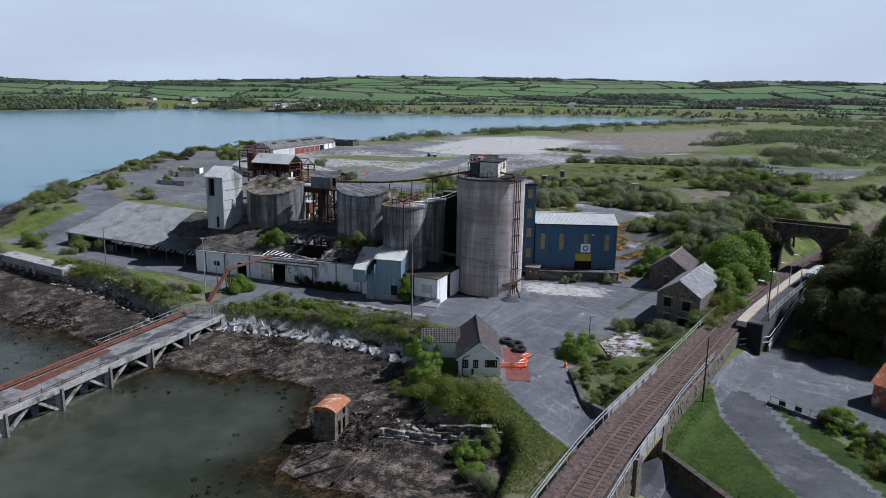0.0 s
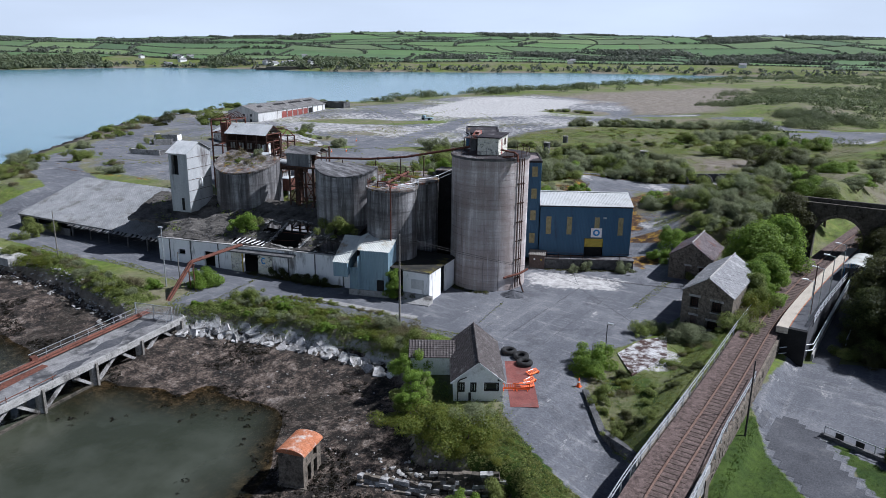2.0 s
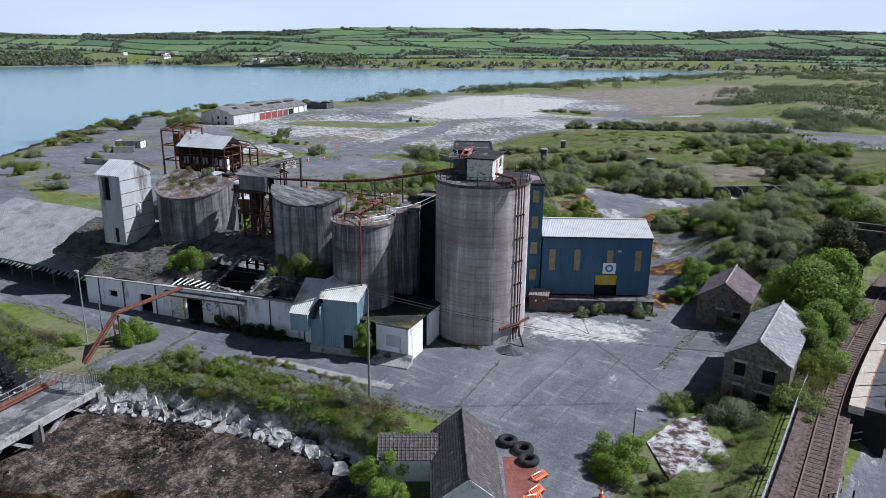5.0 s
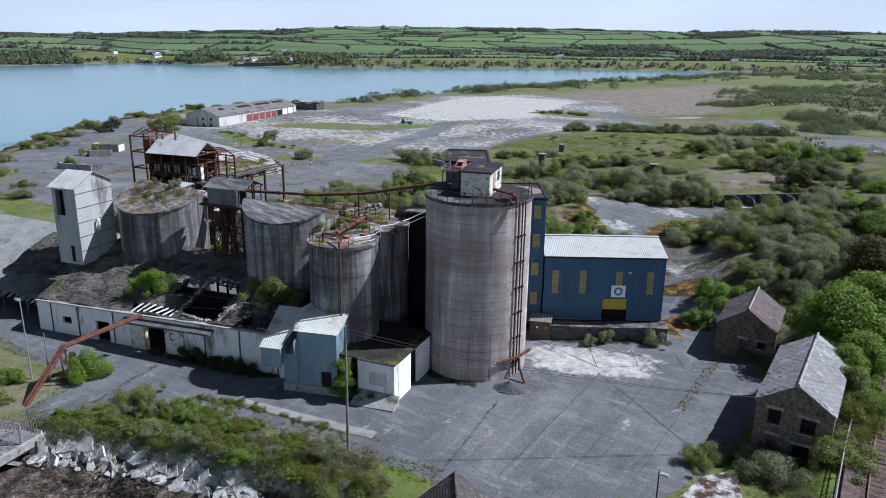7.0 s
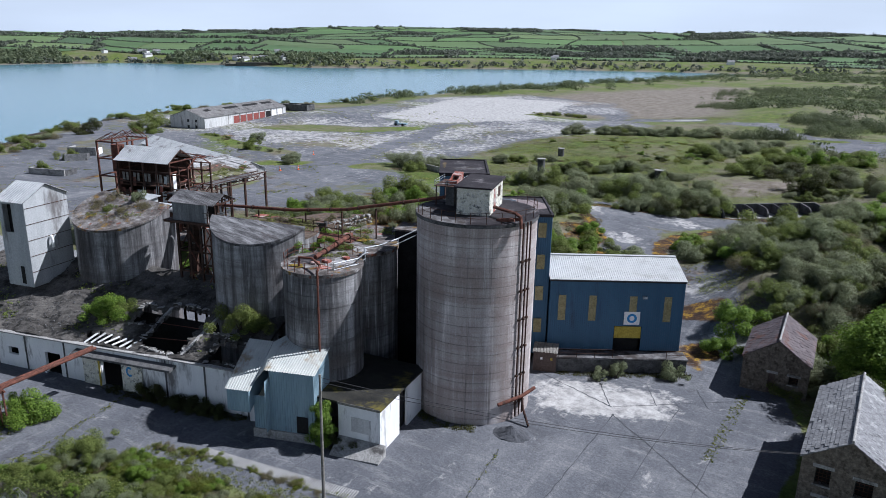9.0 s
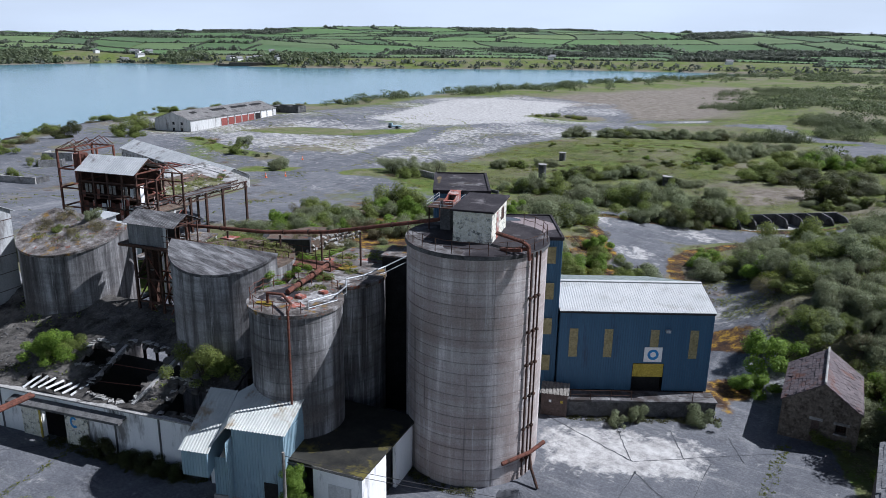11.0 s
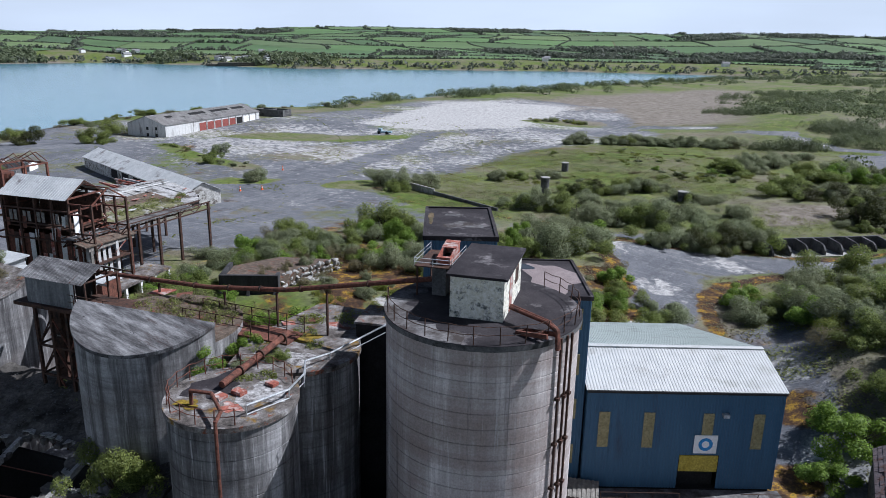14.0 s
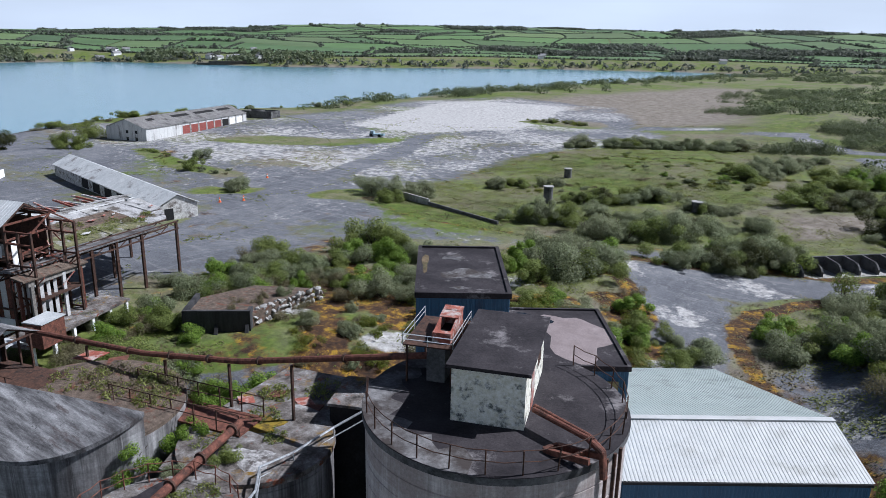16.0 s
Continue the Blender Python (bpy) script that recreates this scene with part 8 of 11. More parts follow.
# gantry with slender posts
gt = thing("conveyor_gantry", "derelict roofed conveyor gantry on slender rusty posts", "gantry", (0, 0, 0))
A0, A1 = Vector((-107.6, 102.8, 11.3)), Vector((-114.6, 126.2, 10.3))
ad = (A1 - A0).normalized()
an = Vector((-ad.y, ad.x, 0)).normalized()
part("roof_deck", slab(B(), [A0 - an * 0.2, A0.lerp(A1, 0.85) - an * 0.2, A0.lerp(A1, 0.85) + an * 1.8, A0 + an * 1.8][::-1], 0.12), "rooftop", gt)
for e in (0, 1.6):
    part("top_chord", bar(B(), A0 + an * e, A1 + an * e, 0.16), "rust_dark", gt)
    part("bottom_chord", bar(B(), A0 + an * e - Vector((0, 0, 0.9)), A1 + an * e - Vector((0, 0, 0.9)), 0.14), "rust_dark", gt)
    for i in range(14):
        p, q = A0.lerp(A1, i / 14) + an * e, A0.lerp(A1, (i + 1) / 14) + an * e
        part("web", bar(B(), p, q - Vector((0, 0, 0.9)), 0.08) if i % 2 else bar(B(), p - Vector((0, 0, 0.9)), q, 0.08), "rust_dark", gt)
for f in (0.02, 0.2, 0.4, 0.55, 0.72, 0.98):
    p = A0.lerp(A1, f)
    g = float(land_z(p.x, p.y)) - 0.2
    part("post", bar(B(), (p.x, p.y, g), (p.x, p.y, p.z), 0.28), "rust_dark" if f > 0.3 else "rust", gt)
dk = thing("plant_deck", "raised concrete deck on pale pillars with a dark red container", "deck", (-105.5, 100.5, 4.0), 106)
part("deck_slab", box(B(), 0, 13, -2.2, 1.2, 1.6, 1.85), "litter", dk)
for x in np.arange(0.5, 13, 2.4):
    part("pillar", box(B(), x, x + 0.3, -2.1, -1.8, -0.5, 1.6), "whitewash", dk)
cb = thing("red_steel_container", "dark red steel box with a pale lid on the deck", "container", (-103.2, 101.2, 5.85), 106)
part("body", box(B(), 0, 2.6, -1.4, 0.4, 0, 2.2), "rust", cb)
part("lid", box(B(), -0.1, 2.7, -1.5, 0.5, 2.2, 2.3), "tin", cb)

# low long sheds
def gable_shed(name, label, at, turn, L, W, E, R, wall, roof):
    th = thing(name, label, "shed", at, turn)
    part("side_wall", box(B(), 0, L, 0, 0.2, -1.0, E), wall, th)
    part("side_wall", box(B(), 0, L, W - 0.2, W, -1.0, E), wall, th)
    for x in (0.0, L - 0.2):
        part("gable_wall", prism(B(), [(x, 0.202), (x + 0.2, 0.202), (x + 0.2, W / 2), (x + 0.2, W - 0.202), (x, W - 0.202), (x, W / 2)], -1.0, lambda xx, yy: E + (R - E) * (1 - abs(yy - W / 2) / (W / 2)) - 0.04), wall, th)
    for y0 in (-0.3, W + 0.3):
        bm = B()
        ribbed(bm, (-0.3, y0, E - 0.05), (L + 0.6, 0, 0), (0, W / 2 - y0, R - E + 0.1), 0.4, 0.05, (0, 0, 1))
        part("roof_slope", bm, roof, th)
    return th


lr = gable_shed("long_shed", "long low shed with a grey sheet roof, partly collapsed", (-141.2, 151.0, 2.2), 165.5, 52, 6.8, 2.4, 4.1, "brick_white", "tin")
# doorway and openings are near-black panels on the walls, painted shade
part("doorway", box(B(), -0.04, -0.005, 4.2, 5.7, 0.0, 1.9), "dark", lr, "dark empty doorway")
for x in (8, 14, 20, 26, 32):
    part("opening", box(B(), x, x + 3.5, 6.76, 6.83, 0.2, 2.0), "dark", lr)
fsh = gable_shed("far_shed", "long white shed with red doors and broken roof lights", (-224.0, 203.0, 1.0), 103.0, 50, 14, 4.2, 6.6, "dirty_white", "dark_roof")
for i in range(8):
    x = 16 + i * 4.0
    # the sixth bay is near-black: an open bay's shade as colour
    mt = "door_red" if i < 5 else ("dark" if i == 5 else "white")
    part("bay_door", box(B(), x, x + 3.3, -0.08, -0.01, 0, 3.4), mt, fsh, "faded red bay door" if i < 5 else "")
    part("bay_pier", box(B(), x + 3.35, x + 3.95, -0.15, -0.005, 0, 4.0), "concrete", fsh)
# near-black slabs on the roof, painted shade of broken roof lights
for x, l in ((6, 3), (17, 8), (28, 10), (40, 7)):
    part("broken_rooflight", slab(B(), [(x, 4.0, 5.68), (x + l, 4.0, 5.68), (x + l, 5.4, 6.16), (x, 5.4, 6.16)], 0.05), "dark", fsh)
for x in (3.0, 6.2):
    part("window", box(B(), -0.06, -0.01, x, x + 0.8, 2.6, 3.5), GLASS, fsh)
    part("window", box(B(), -0.06, -0.01, x, x + 0.8, 0.6, 1.6), GLASS, fsh)


# a wide canopy behind the gantry: its roof climbs away from the gantry and has fallen in at the head
def cp(along, back, z):
    q = Vector((A1.x, A1.y, 0)) + Vector((ad.x, ad.y, 0)).normalized() * along + an * back
    return Vector((q.x, q.y, z))


def canopy_z(along, back):
    return 10.55 - 0.042 * along + (back - 1.9) * 0.2


canopy = thing("loading_canopy", "derelict canopy with a grassy slab roof, fallen in behind", "canopy")
lanes = [-17, -13.4, -9.6, -6.2, -3.0, 0.4, 3.0]
cr = random.Random(12)
for i, (a0, a1) in enumerate(zip(lanes, lanes[1:])):
    for j, (b0, b1) in enumerate(((1.9, 4.4), (4.45, 7.0), (7.05, 9.6))):
        if a0 > -2 and j == 0 and a1 > 1:
            continue
        d = cr.uniform(-.08, .08)
        mt = ["roof_moss", "rust_earth", "lime_slab"][j] if i < 4 and j < 2 else cr.choice(["lime_slab", "concrete", "lime_slab"])
        part("roof_slab", slab(B(), [cp(a0 + 0.02, b0, canopy_z(a0, b0) + d), cp(a1 - 0.02, b0, canopy_z(a1, b0) + d), cp(a1 - 0.02, b1, canopy_z(a1, b1) + d), cp(a0 + 0.02, b1, canopy_z(a0, b1) + d)][::-1], 0.16), mt, canopy, "grassed-over roof slab" if mt == "roof_moss" and i == 0 else "")
part("roof_slab", slab(B(), [cp(0.42, 1.9, 10.5), cp(3.0, 4.4, 10.75), cp(0.42, 4.4, 10.85)][::-1], 0.16), "lime_slab", canopy)
part("roof_slab", slab(B(), [cp(3.02, 4.4, 10.75), cp(5.6, 9.6, 11.2), cp(3.02, 9.6, 11.4)][::-1], 0.16), "concrete", canopy)
for k in (4.42, 7.02, 9.7):
    part("roof_purlin", bar(B(), cp(-17, k, canopy_z(-17, k) - 0.3), cp(3.0, k, canopy_z(3.0, k) - 0.3), 0.18, 0.25), "rust_dark", canopy)
part("ridge_capping", bar(B(), cp(-8, 9.65, canopy_z(-8, 9.65) + 0.1), cp(3.5, 9.65, canopy_z(3.5, 9.65) + 0.1), 0.4, 0.12), "lime_slab", canopy)
part("ridge_capping", bar(B(), cp(-8, 8.5, canopy_z(-8, 8.5) + 0.08), cp(3.2, 8.5, canopy_z(3.2, 8.5) + 0.08), 0.22, 0.1), "dirty_white", canopy)
for along, back in ((-16, 9.4), (-10, 9.4), (-4, 9.4), (2.6, 9.2), (-13, 5.6), (-5, 5.6)):
    q = cp(along, back, 0)
    part("post", bar(B(), (q.x, q.y, float(land_z(q.x, q.y)) - 0.2), (q.x, q.y, canopy_z(along, back) - 0.3), 0.26), "rust_dark", canopy)
for i in range(11):
    al = -9.5 + i * 1.0
    part("bare_beam", bar(B(), cp(al, 9.6, canopy_z(al, 9.6)), cp(al + 0.7 * math.sin(i * 2.1), 13.0, canopy_z(al, 9.6) + 0.35 + 0.35 * math.sin(i * 1.7)), 0.16, 0.22), "rust_red" if i % 3 else "dirty_white", canopy, "flaking red roof beam" if i % 3 else "")
for a0, a1, b0, b1, mt in ((-16, -9.0, 9.7, 13.4, "dirty_white"), (-8.5, -5.5, 11.0, 13.2, "rust_red"), (-4.0, -1.6, 11.6, 13.2, "dirty_white"), (0.6, 4.6, 9.7, 12.6, "concrete")):
    z = canopy_z(a0, 9.6)
    part("rear_slope", slab(B(), [cp(a0, b0, z), cp(a1, b0, z - 0.15), cp(a1 - 0.3, b1, z - 0.55), cp(a0 + 0.4, b1, z - 0.5)][::-1], 0.08), mt, canopy)
part("rear_purlin", bar(B(), cp(-16, 13.1, 10.9), cp(4.0, 13.1, 10.2), 0.2, 0.3), "rust_red", canopy)
for along in (-15, -5, 3.5):
    q = cp(along, 13.1, 0)
    part("post", bar(B(), (q.x, q.y, float(land_z(q.x, q.y)) - 0.2), (q.x, q.y, 10.4), 0.24), "rust_dark", canopy)
for i in range(16):
    al, bk, k = cr.uniform(-12, 2.0), cr.uniform(2.6, 8.4), cr.uniform(0.25, 0.7)
    z, w = canopy_z(al, bk) + 0.2, cr.uniform(0, 3.1)
    c, s2 = math.cos(w) * k, math.sin(w) * k
    q = cp(al, bk, z)
    part("fallen_sheet", slab(B(), [q + Vector((-c, -s2, 0)), q + Vector((s2 * 0.6, -c * 0.6, 0.05)), q + Vector((c, s2, 0.1)), q + Vector((-s2 * 0.6, c * 0.6, 0.03))], 0.03), cr.choice(["dirty_white", "rust_red", "lime_slab", "dirty_white"]), canopy)
# timber portal at the head of the gantry
for f0, mt in ((0.6, "wood"), (4.4, "dirty_white"), (6.6, "rust")):
    q = A0 + ad * f0 - an * 1.3
    part("portal_post", bar(B(), (q.x, q.y, float(land_z(q.x, q.y)) - 0.2), (q.x, q.y, q.z - 0.9), 0.3), mt, gt)
part("portal_beam", bar(B(), A0 + ad * 0.2 - an * 1.3 - Vector((0, 0, 1.0)), A0 + ad * 7.2 - an * 1.3 - Vector((0, 0, 0.9)), 0.2, 0.5), "wood", gt, "bleached timber beam")
part("portal_deck", slab(B(), [A0 - ad * 0.5 - an * 1.6 - Vector((0, 0, 0.55)), A0 + ad * 7.4 - an * 1.6 - Vector((0, 0, 0.6)), A0 + ad * 7.4 - an * 0.2 - Vector((0, 0, 0.3)), A0 - ad * 0.5 - an * 0.2 - Vector((0, 0, 0.25))], 0.14), "rust_earth", gt)
for i in range(3):
    q = A0 + ad * (2.0 + i * 0.8) - an * 1.0
    part("fallen_board", bar(B(), (q.x, q.y, q.z - 1.4), (q.x + 0.9, q.y - 0.5, q.z - 4.4), 0.3, 0.06), "dirty_white", gt)
# twisted bars and hanging sheets in the open end of the plant
for i in range(34):
    x, y, z = cr.uniform(KW - 0.2, KW + 3.0), cr.uniform(0.0, KD), cr.uniform(4.6, 10.4)
    e = Vector((cr.uniform(-1.3, 1.3), cr.uniform(-1.6, 1.6), cr.uniform(-1.2, 1.2)))
    part("twisted_bar", bar(B(), (x, y, z), Vector((x, y, z)) + e, cr.uniform(0.05, 0.11)), cr.choice(["rust", "rust_dark", "rust_red", "rust"]), sk)
for i in range(16):
    x, z, h = 0.3 + i * 0.75, cr.uniform(3.0, 8.5), cr.uniform(0.7, 1.9)
    part("torn_sheet", slab(B(), [(x, -0.06, z), (x + 0.5, -0.1, z + 0.05), (x + 0.55, -0.06, z + h), (x + 0.05, -0.05, z + h)], 0.03), cr.choice(["dirty_white", "rust_red", "rust", "dirty_white"]), sk)

# concrete retaining box with rock-filled side
cbx = thing("concrete_bunker", "dark stained concrete retaining bunker filled with rocks", "bunker", (-97.9, 112.7, 3.4), 34.6)
# walls coloured near-black for the shade on the bunker's front
part("front_wall", box(B(), 0, 6.4, 0, 0.4, -0.8, 3.3), "stained", cbx)
part("side_wall", box(B(), 6.0, 6.4, 0.42, 1.6, -0.8, 3.2), "stained", cbx)
part("side_wall", box(B(), 0, 0.4, 0.42, 5.0, -0.8, 3.3), "stained", cbx)
for x in (0.1, 3.0, 5.9):
    part("buttress", prism(B(), [(x, -0.5), (x + 0.35, -0.5), (x + 0.35, -0.004), (x, -0.004)], -0.8, lambda xx, yy: 2.0 + yy * 1.8), "stained", cbx)
part("earth_fill", prism(B(), [(0.42, 0.42), (5.98, 0.42), (11.0, 8.4), (5.0, 9.5), (0.42, 5.2)], -0.8, lambda x, y: 2.8 + 0.12 * math.sin(3 * x) - 0.03 * y), "rust_earth", cbx, "rusty brown earth fill")
for k in range(6):
    for i in range(17):
        f = i / 16
        r = rs.uniform(0.55, 0.95)
        ob = new("rock", ROCKS["concrete"][rs.randrange(4)])
        ob.parent = cbx
        ob.matrix_parent_inverse = Matrix.Identity(4)
        ob.matrix_basis = Matrix.Translation((6.3 + 5.5 * f + (5 - k) * 0.14 + rs.uniform(-.12, .2), 1.6 + 8.0 * f + rs.uniform(-.2, .2), -0.4 + k * 0.62 * (1 - 0.12 * f))) @ Euler((rs.random() * 6, rs.random(), rs.random() * 6)).to_matrix().to_4x4() @ Matrix.Diagonal((r * 1.15, r * 0.9, r * 0.85, 1))

# concrete bays, tanks and walls on the waste ground
bays = thing("storage_bays", "row of low dark concrete storage bays", "storage bays", (-50.6, 173.2, 2.3), 42)
part("bay_back_wall", box(B(), -0.2, 20.2, 3.4, 3.7, -0.3, 1.9), "concrete_dark", bays)
part("bay_floor", box(B(), -0.2, 20.2, -0.4, 3.39, -0.3, 0.12), "concrete", bays)
for i in range(8):
    x = i * 2.82
    part("bay_divider", prism(B(), [(x, 0), (x + 0.28, 0), (x + 0.28, 0.4), (x + 0.28, 0.9), (x + 0.28, 3.39), (x, 3.39), (x, 0.9), (x, 0.4)], 0.12, lambda xx, yy: 0.8 + 0.75 * min(1, yy / 0.9) ** 0.5 + 0.1 * yy), "concrete_dark", bays, "rounded concrete divider" if i == 0 else "")
rw = thing("retaining_wall", "low grey concrete retaining wall in the scrub", "wall", (-127.0, 184.5, 2.0), -18, kind="structure")
part("wall", box(B(), 0, 14, 0, 0.3, -0.4, 1.5), "concrete", rw)
part("wall", box(B(), 13.7, 32, 0, 0.3, -0.4, 1.0), "concrete_dark", rw)
for x, y, h, r in ((-96.0, 193.5, 3.3, 0.85), (-104.1, 222.7, 2.2, 0.8), (-70.9, 201.0, 2.0, 0.9)):
    th = thing("concrete_shaft", "short weathered concrete ventilation shaft in the grass", "shaft", (x, y, float(land_z(x, y)) - 0.2), group="concrete shafts")
    part("barrel", rod(B(), (0, 0, 0), (0, 0, h), r, 14), "concrete_dark", th)
    part("cap", rod(B(), (0, 0, h), (0, 0, h + 0.15), r + 0.12, 14), "concrete", th)
wr = thing("blue_machine", "small blue machine standing on the waste ground", "machine", (-180.0, 249.0, float(land_z(-180, 249))), 20)
part("body", box(B(), 0, 4.6, 0, 1.6, 0.4, 0.9), "pale_blue", wr)
part("cab", box(B(), 0.3, 1.4, 0.1, 1.5, 0.9, 1.7), "pale_blue", wr)
for x in (0.7, 3.2):
    part("wheel", rod(B(), (x, -0.1, 0.45), (x, 1.9, 0.45), 0.45, 12), "tyre", wr)
for i, (x, y, l, h) in enumerate(((-186, 124, 9, 1.3), (-203, 143, 7, 2.0), (-196, 138, 5, 1.6))):
    th = thing("ruined_hut", "roofless low ruin near the shore road", "ruin", (x, y, float(land_z(x, y))), 20 + 15 * i, group="shore ruins")
    part("wall", box(B(), 0, l, 0, 0.3, -0.3, h), "concrete", th)
    part("wall", box(B(), 0, 0.3, 0.31, 4, -0.3, h), "concrete", th)
    part("wall", box(B(), l - 0.3, l, 0.31, 4, -0.3, h * 0.8), "whitewash" if i == 1 else "concrete_dark", th)
st = thing("roofless_store", "dark roofless concrete store beyond the far shed", "ruin", (-243.0, 257.0, float(land_z(-243, 257))), 13)
for x0, x1, y0, y1 in ((0, 12, 0, 0.3), (0, 0.3, 0.31, 6), (11.7, 12, 0.31, 6), (0.31, 11.69, 5.7, 6), (5.8, 6.1, 0.31, 5.69)):
    part("wall", box(B(), x0, x1, y0, y1, -0.4, 2.6), "concrete_dark", st)
fq = thing("far_pier", "low dark stone pier on the far shore", "pier", (-694, 634, SEA), 46, kind="structure")
part("pier_wall", box(B(), 0, 64, 0, 14, -2.0, 4.2), "stone_dark", fq)
part("pier_rubble", box(B(), -12, 0, 1, 12, -2.0, 2.2), "stone_dark", fq)
for x, y in ((-146.0, 160.0), (-143.6, 163.5), (-156, 182), (-30.6, 71.7)):
    th = thing("traffic_cone", "orange traffic cone standing on the tarmac", "cone", (x, y, float(land_z(x, y))), group="traffic cones")
    part("base", box(B(), -0.25, 0.25, -0.25, 0.25, 0, 0.05), "orange", th)
    part("cone_body", rod(B(), (0, 0, 0.05), (0, 0, 0.95), 0.2, 12, 0.04), "orange", th)
    part("band", rod(B(), (0, 0, 0.45), (0, 0, 0.62), 0.137, 12, 0.107), "white", th)

# ---- front yard ----
solid("red_pad", slab(B(), [(-33.7, 63.4, 0.02), (-31.5, 64.9, 0.02), (-37.0, 73.4, 0.02), (-39.2, 71.9, 0.02)], 0.012), "red_pad", "worn red asphalt pad beside the house", "paving", "structure")


def big_tyre(at, tilt):
    th = thing("tyre", "large black scrap tyre lying on the yard", "tyre", at, group="scrap tyres")
    bm = B()
    n, m = 24, 10
    ring = []
    for i in range(n):
        a = 2 * math.pi * i / n
        row = []
        for j in range(m):
            b2 = 2 * math.pi * j / m
            rr = 0.62 + 0.28 * math.cos(b2)
            row.append(bm.verts.new((rr * math.cos(a), rr * math.sin(a), 0.25 + 0.26 * math.sin(b2))))
        ring.append(row)
    for i in range(n):
        for j in range(m):
            bm.faces.new((ring[i][j], ring[(i + 1) % n][j], ring[(i + 1) % n][(j + 1) % m], ring[i][(j + 1) % m]))
    part("carcass", bm, "tyre", th, smooth=True)
    th.rotation_euler = Euler((tilt, 0, 0.5))


for p, t in (((-39.9, 74.0, 0.0), 0.0), ((-38.2, 73.6, 0.02), 0.12), ((-37.1, 72.4, 0.0), 0.0)):
    big_tyre(p, t)


def barrier(at, turn, lean):
    th = thing("plastic_barrier", "orange plastic street barrier", "barrier", at, group="orange barriers")
    bm = B()
    for x0, x1, z0, z1 in ((0, 2.0, 0.85, 1.0), (0, 2.0, 0.15, 0.4), (0, 0.15, 0.15, 1.0), (1.85, 2.0, 0.15, 1.0)):
        box(bm, x0, x1, -0.03, 0.03, z0, z1)
    part("frame", bm, "orange", th)
    for i in range(6):
        x = 0.35 + i * 0.26
        part("bar", box(B(), x, x + 0.09, -0.02, 0.02, 0.4, 0.85), "orange", th)
    for x in (0.2, 1.6):
        part("foot", box(B(), x, x + 0.12, -0.3, 0.3, 0, 0.15), "orange", th)
    part("board", box(B(), 0.5, 1.5, -0.045, -0.032, 0.87, 0.98), "white", th)
    th.matrix_world = pose(*at, lean, 0, turn) @ Matrix.Diagonal((0.72, 0.8, 0.75, 1))


for at, turn, lean in (((-36.1, 65.9, 0), 36, 0), ((-35.0, 66.6, 0), 34, 0), ((-34.6, 67.2, 0.05), 50, -60), ((-34.4, 68.2, 0.1), 80, -65), ((-35.2, 70.2, 0.05), 75, -70)):
    barrier(at, turn, lean)
kw = solid("kerb_wall", prism(B(), [(-29.9, 71.0), (-29.4, 71.3), (-25.6, 66.5), (-22.6, 64.2), (-20.6, 62.4), (-20.9, 61.9), (-22.9, 63.6), (-26.0, 66.0)][::-1], lambda x, y: float(land_z(x, y)) - 1, lambda x, y: float(land_z(x, y)) + 0.35), "concrete_dark", "low dark concrete wall edging the road", "wall", "structure")
solid("broken_slab_pad", slab(B(), [(-30.2, 80.8, 0.12), (-26.9, 76.4, 0.12), (-25.5, 83.0, 0.12), (-27.3, 88.6, 0.12), (-29.4, 86.0, 0.12)], 0.1), "mossy_pad", "broken pale concrete slab in the weeds", "slab", "structure")

# car park side
barn = thing("rusty_barn", "small barn with a red wall and rusted sheet roof", "barn", (-0.4, 83.2, -1.0), -20)
part("wall", box(B(), 0, 5, 0, 0.2, -0.5, 2.6), "rust_red", barn)
part("wall", prism(B(), [(0, 0.21), (0.2, 0.21), (0.2, 5), (0, 5)][::1], -0.5, lambda x, y: 2.6 + (2.4 - abs(y - 2.6)) * 0.6), "brown_door", barn)
for y0 in (-0.3, 5.5):
    bm = B()
    ribbed(bm, (-0.3, y0, 2.5), (6, 0, 0), (0, 2.6 - y0, 1.7), 0.3, 0.05, (0, 0, 1))
    part("roof_sheet", bm, "orange_rust", barn, "orange rusted roof sheet")
fn = thing("low_railing", "grey railing with dark panels on a low wall beside the apron", "railing", (-9.4, 76.8, -1.0), -17)
part("kerb", box(B(), 0, 17, -0.2, 0.2, -0.4, 0.35), "concrete_dark", fn)
for x in np.arange(0.2, 9, 1.4):
    part("post", box(B(), x, x + 0.07, -0.04, 0.04, 0.25, 1.1), "steel", fn)
part("rail", box(B(), 0.2, 8.7, -0.03, 0.03, 1.02, 1.1), "steel", fn)
for x in (1.2, 2.9, 5.2):
    part("panel", box(B(), x, x + 0.7, -0.06, -0.032, 0.4, 0.9), "black_steel", fn)
solid("boundary_wall", prism(B(), [(-14.8, 59.0), (-14.5, 59.5), (-2, 50.9), (-2.4, 50.4)][::-1], -3.6, lambda x, y: -0.55), "stone_dark", "dark low wall beside the sunken lane", "wall", "structure")


# ---- plants ----
def raw_mesh(name, co, faces, material):
    me = bpy.data.meshes.new(name)
    co, faces = np.asarray(co, np.float32), np.asarray(faces, np.int32)
    k = faces.shape[1]
    me.vertices.add(len(co))
    me.vertices.foreach_set("co", co.ravel())
    me.loops.add(faces.size)
    me.loops.foreach_set("vertex_index", faces.ravel())
    me.polygons.add(len(faces))
    me.polygons.foreach_set("loop_start", np.arange(0, faces.size, k, dtype=np.int32))
    me.update(calc_edges=True)
    me.materials.append(M[material] if isinstance(material, str) else material)
    return me


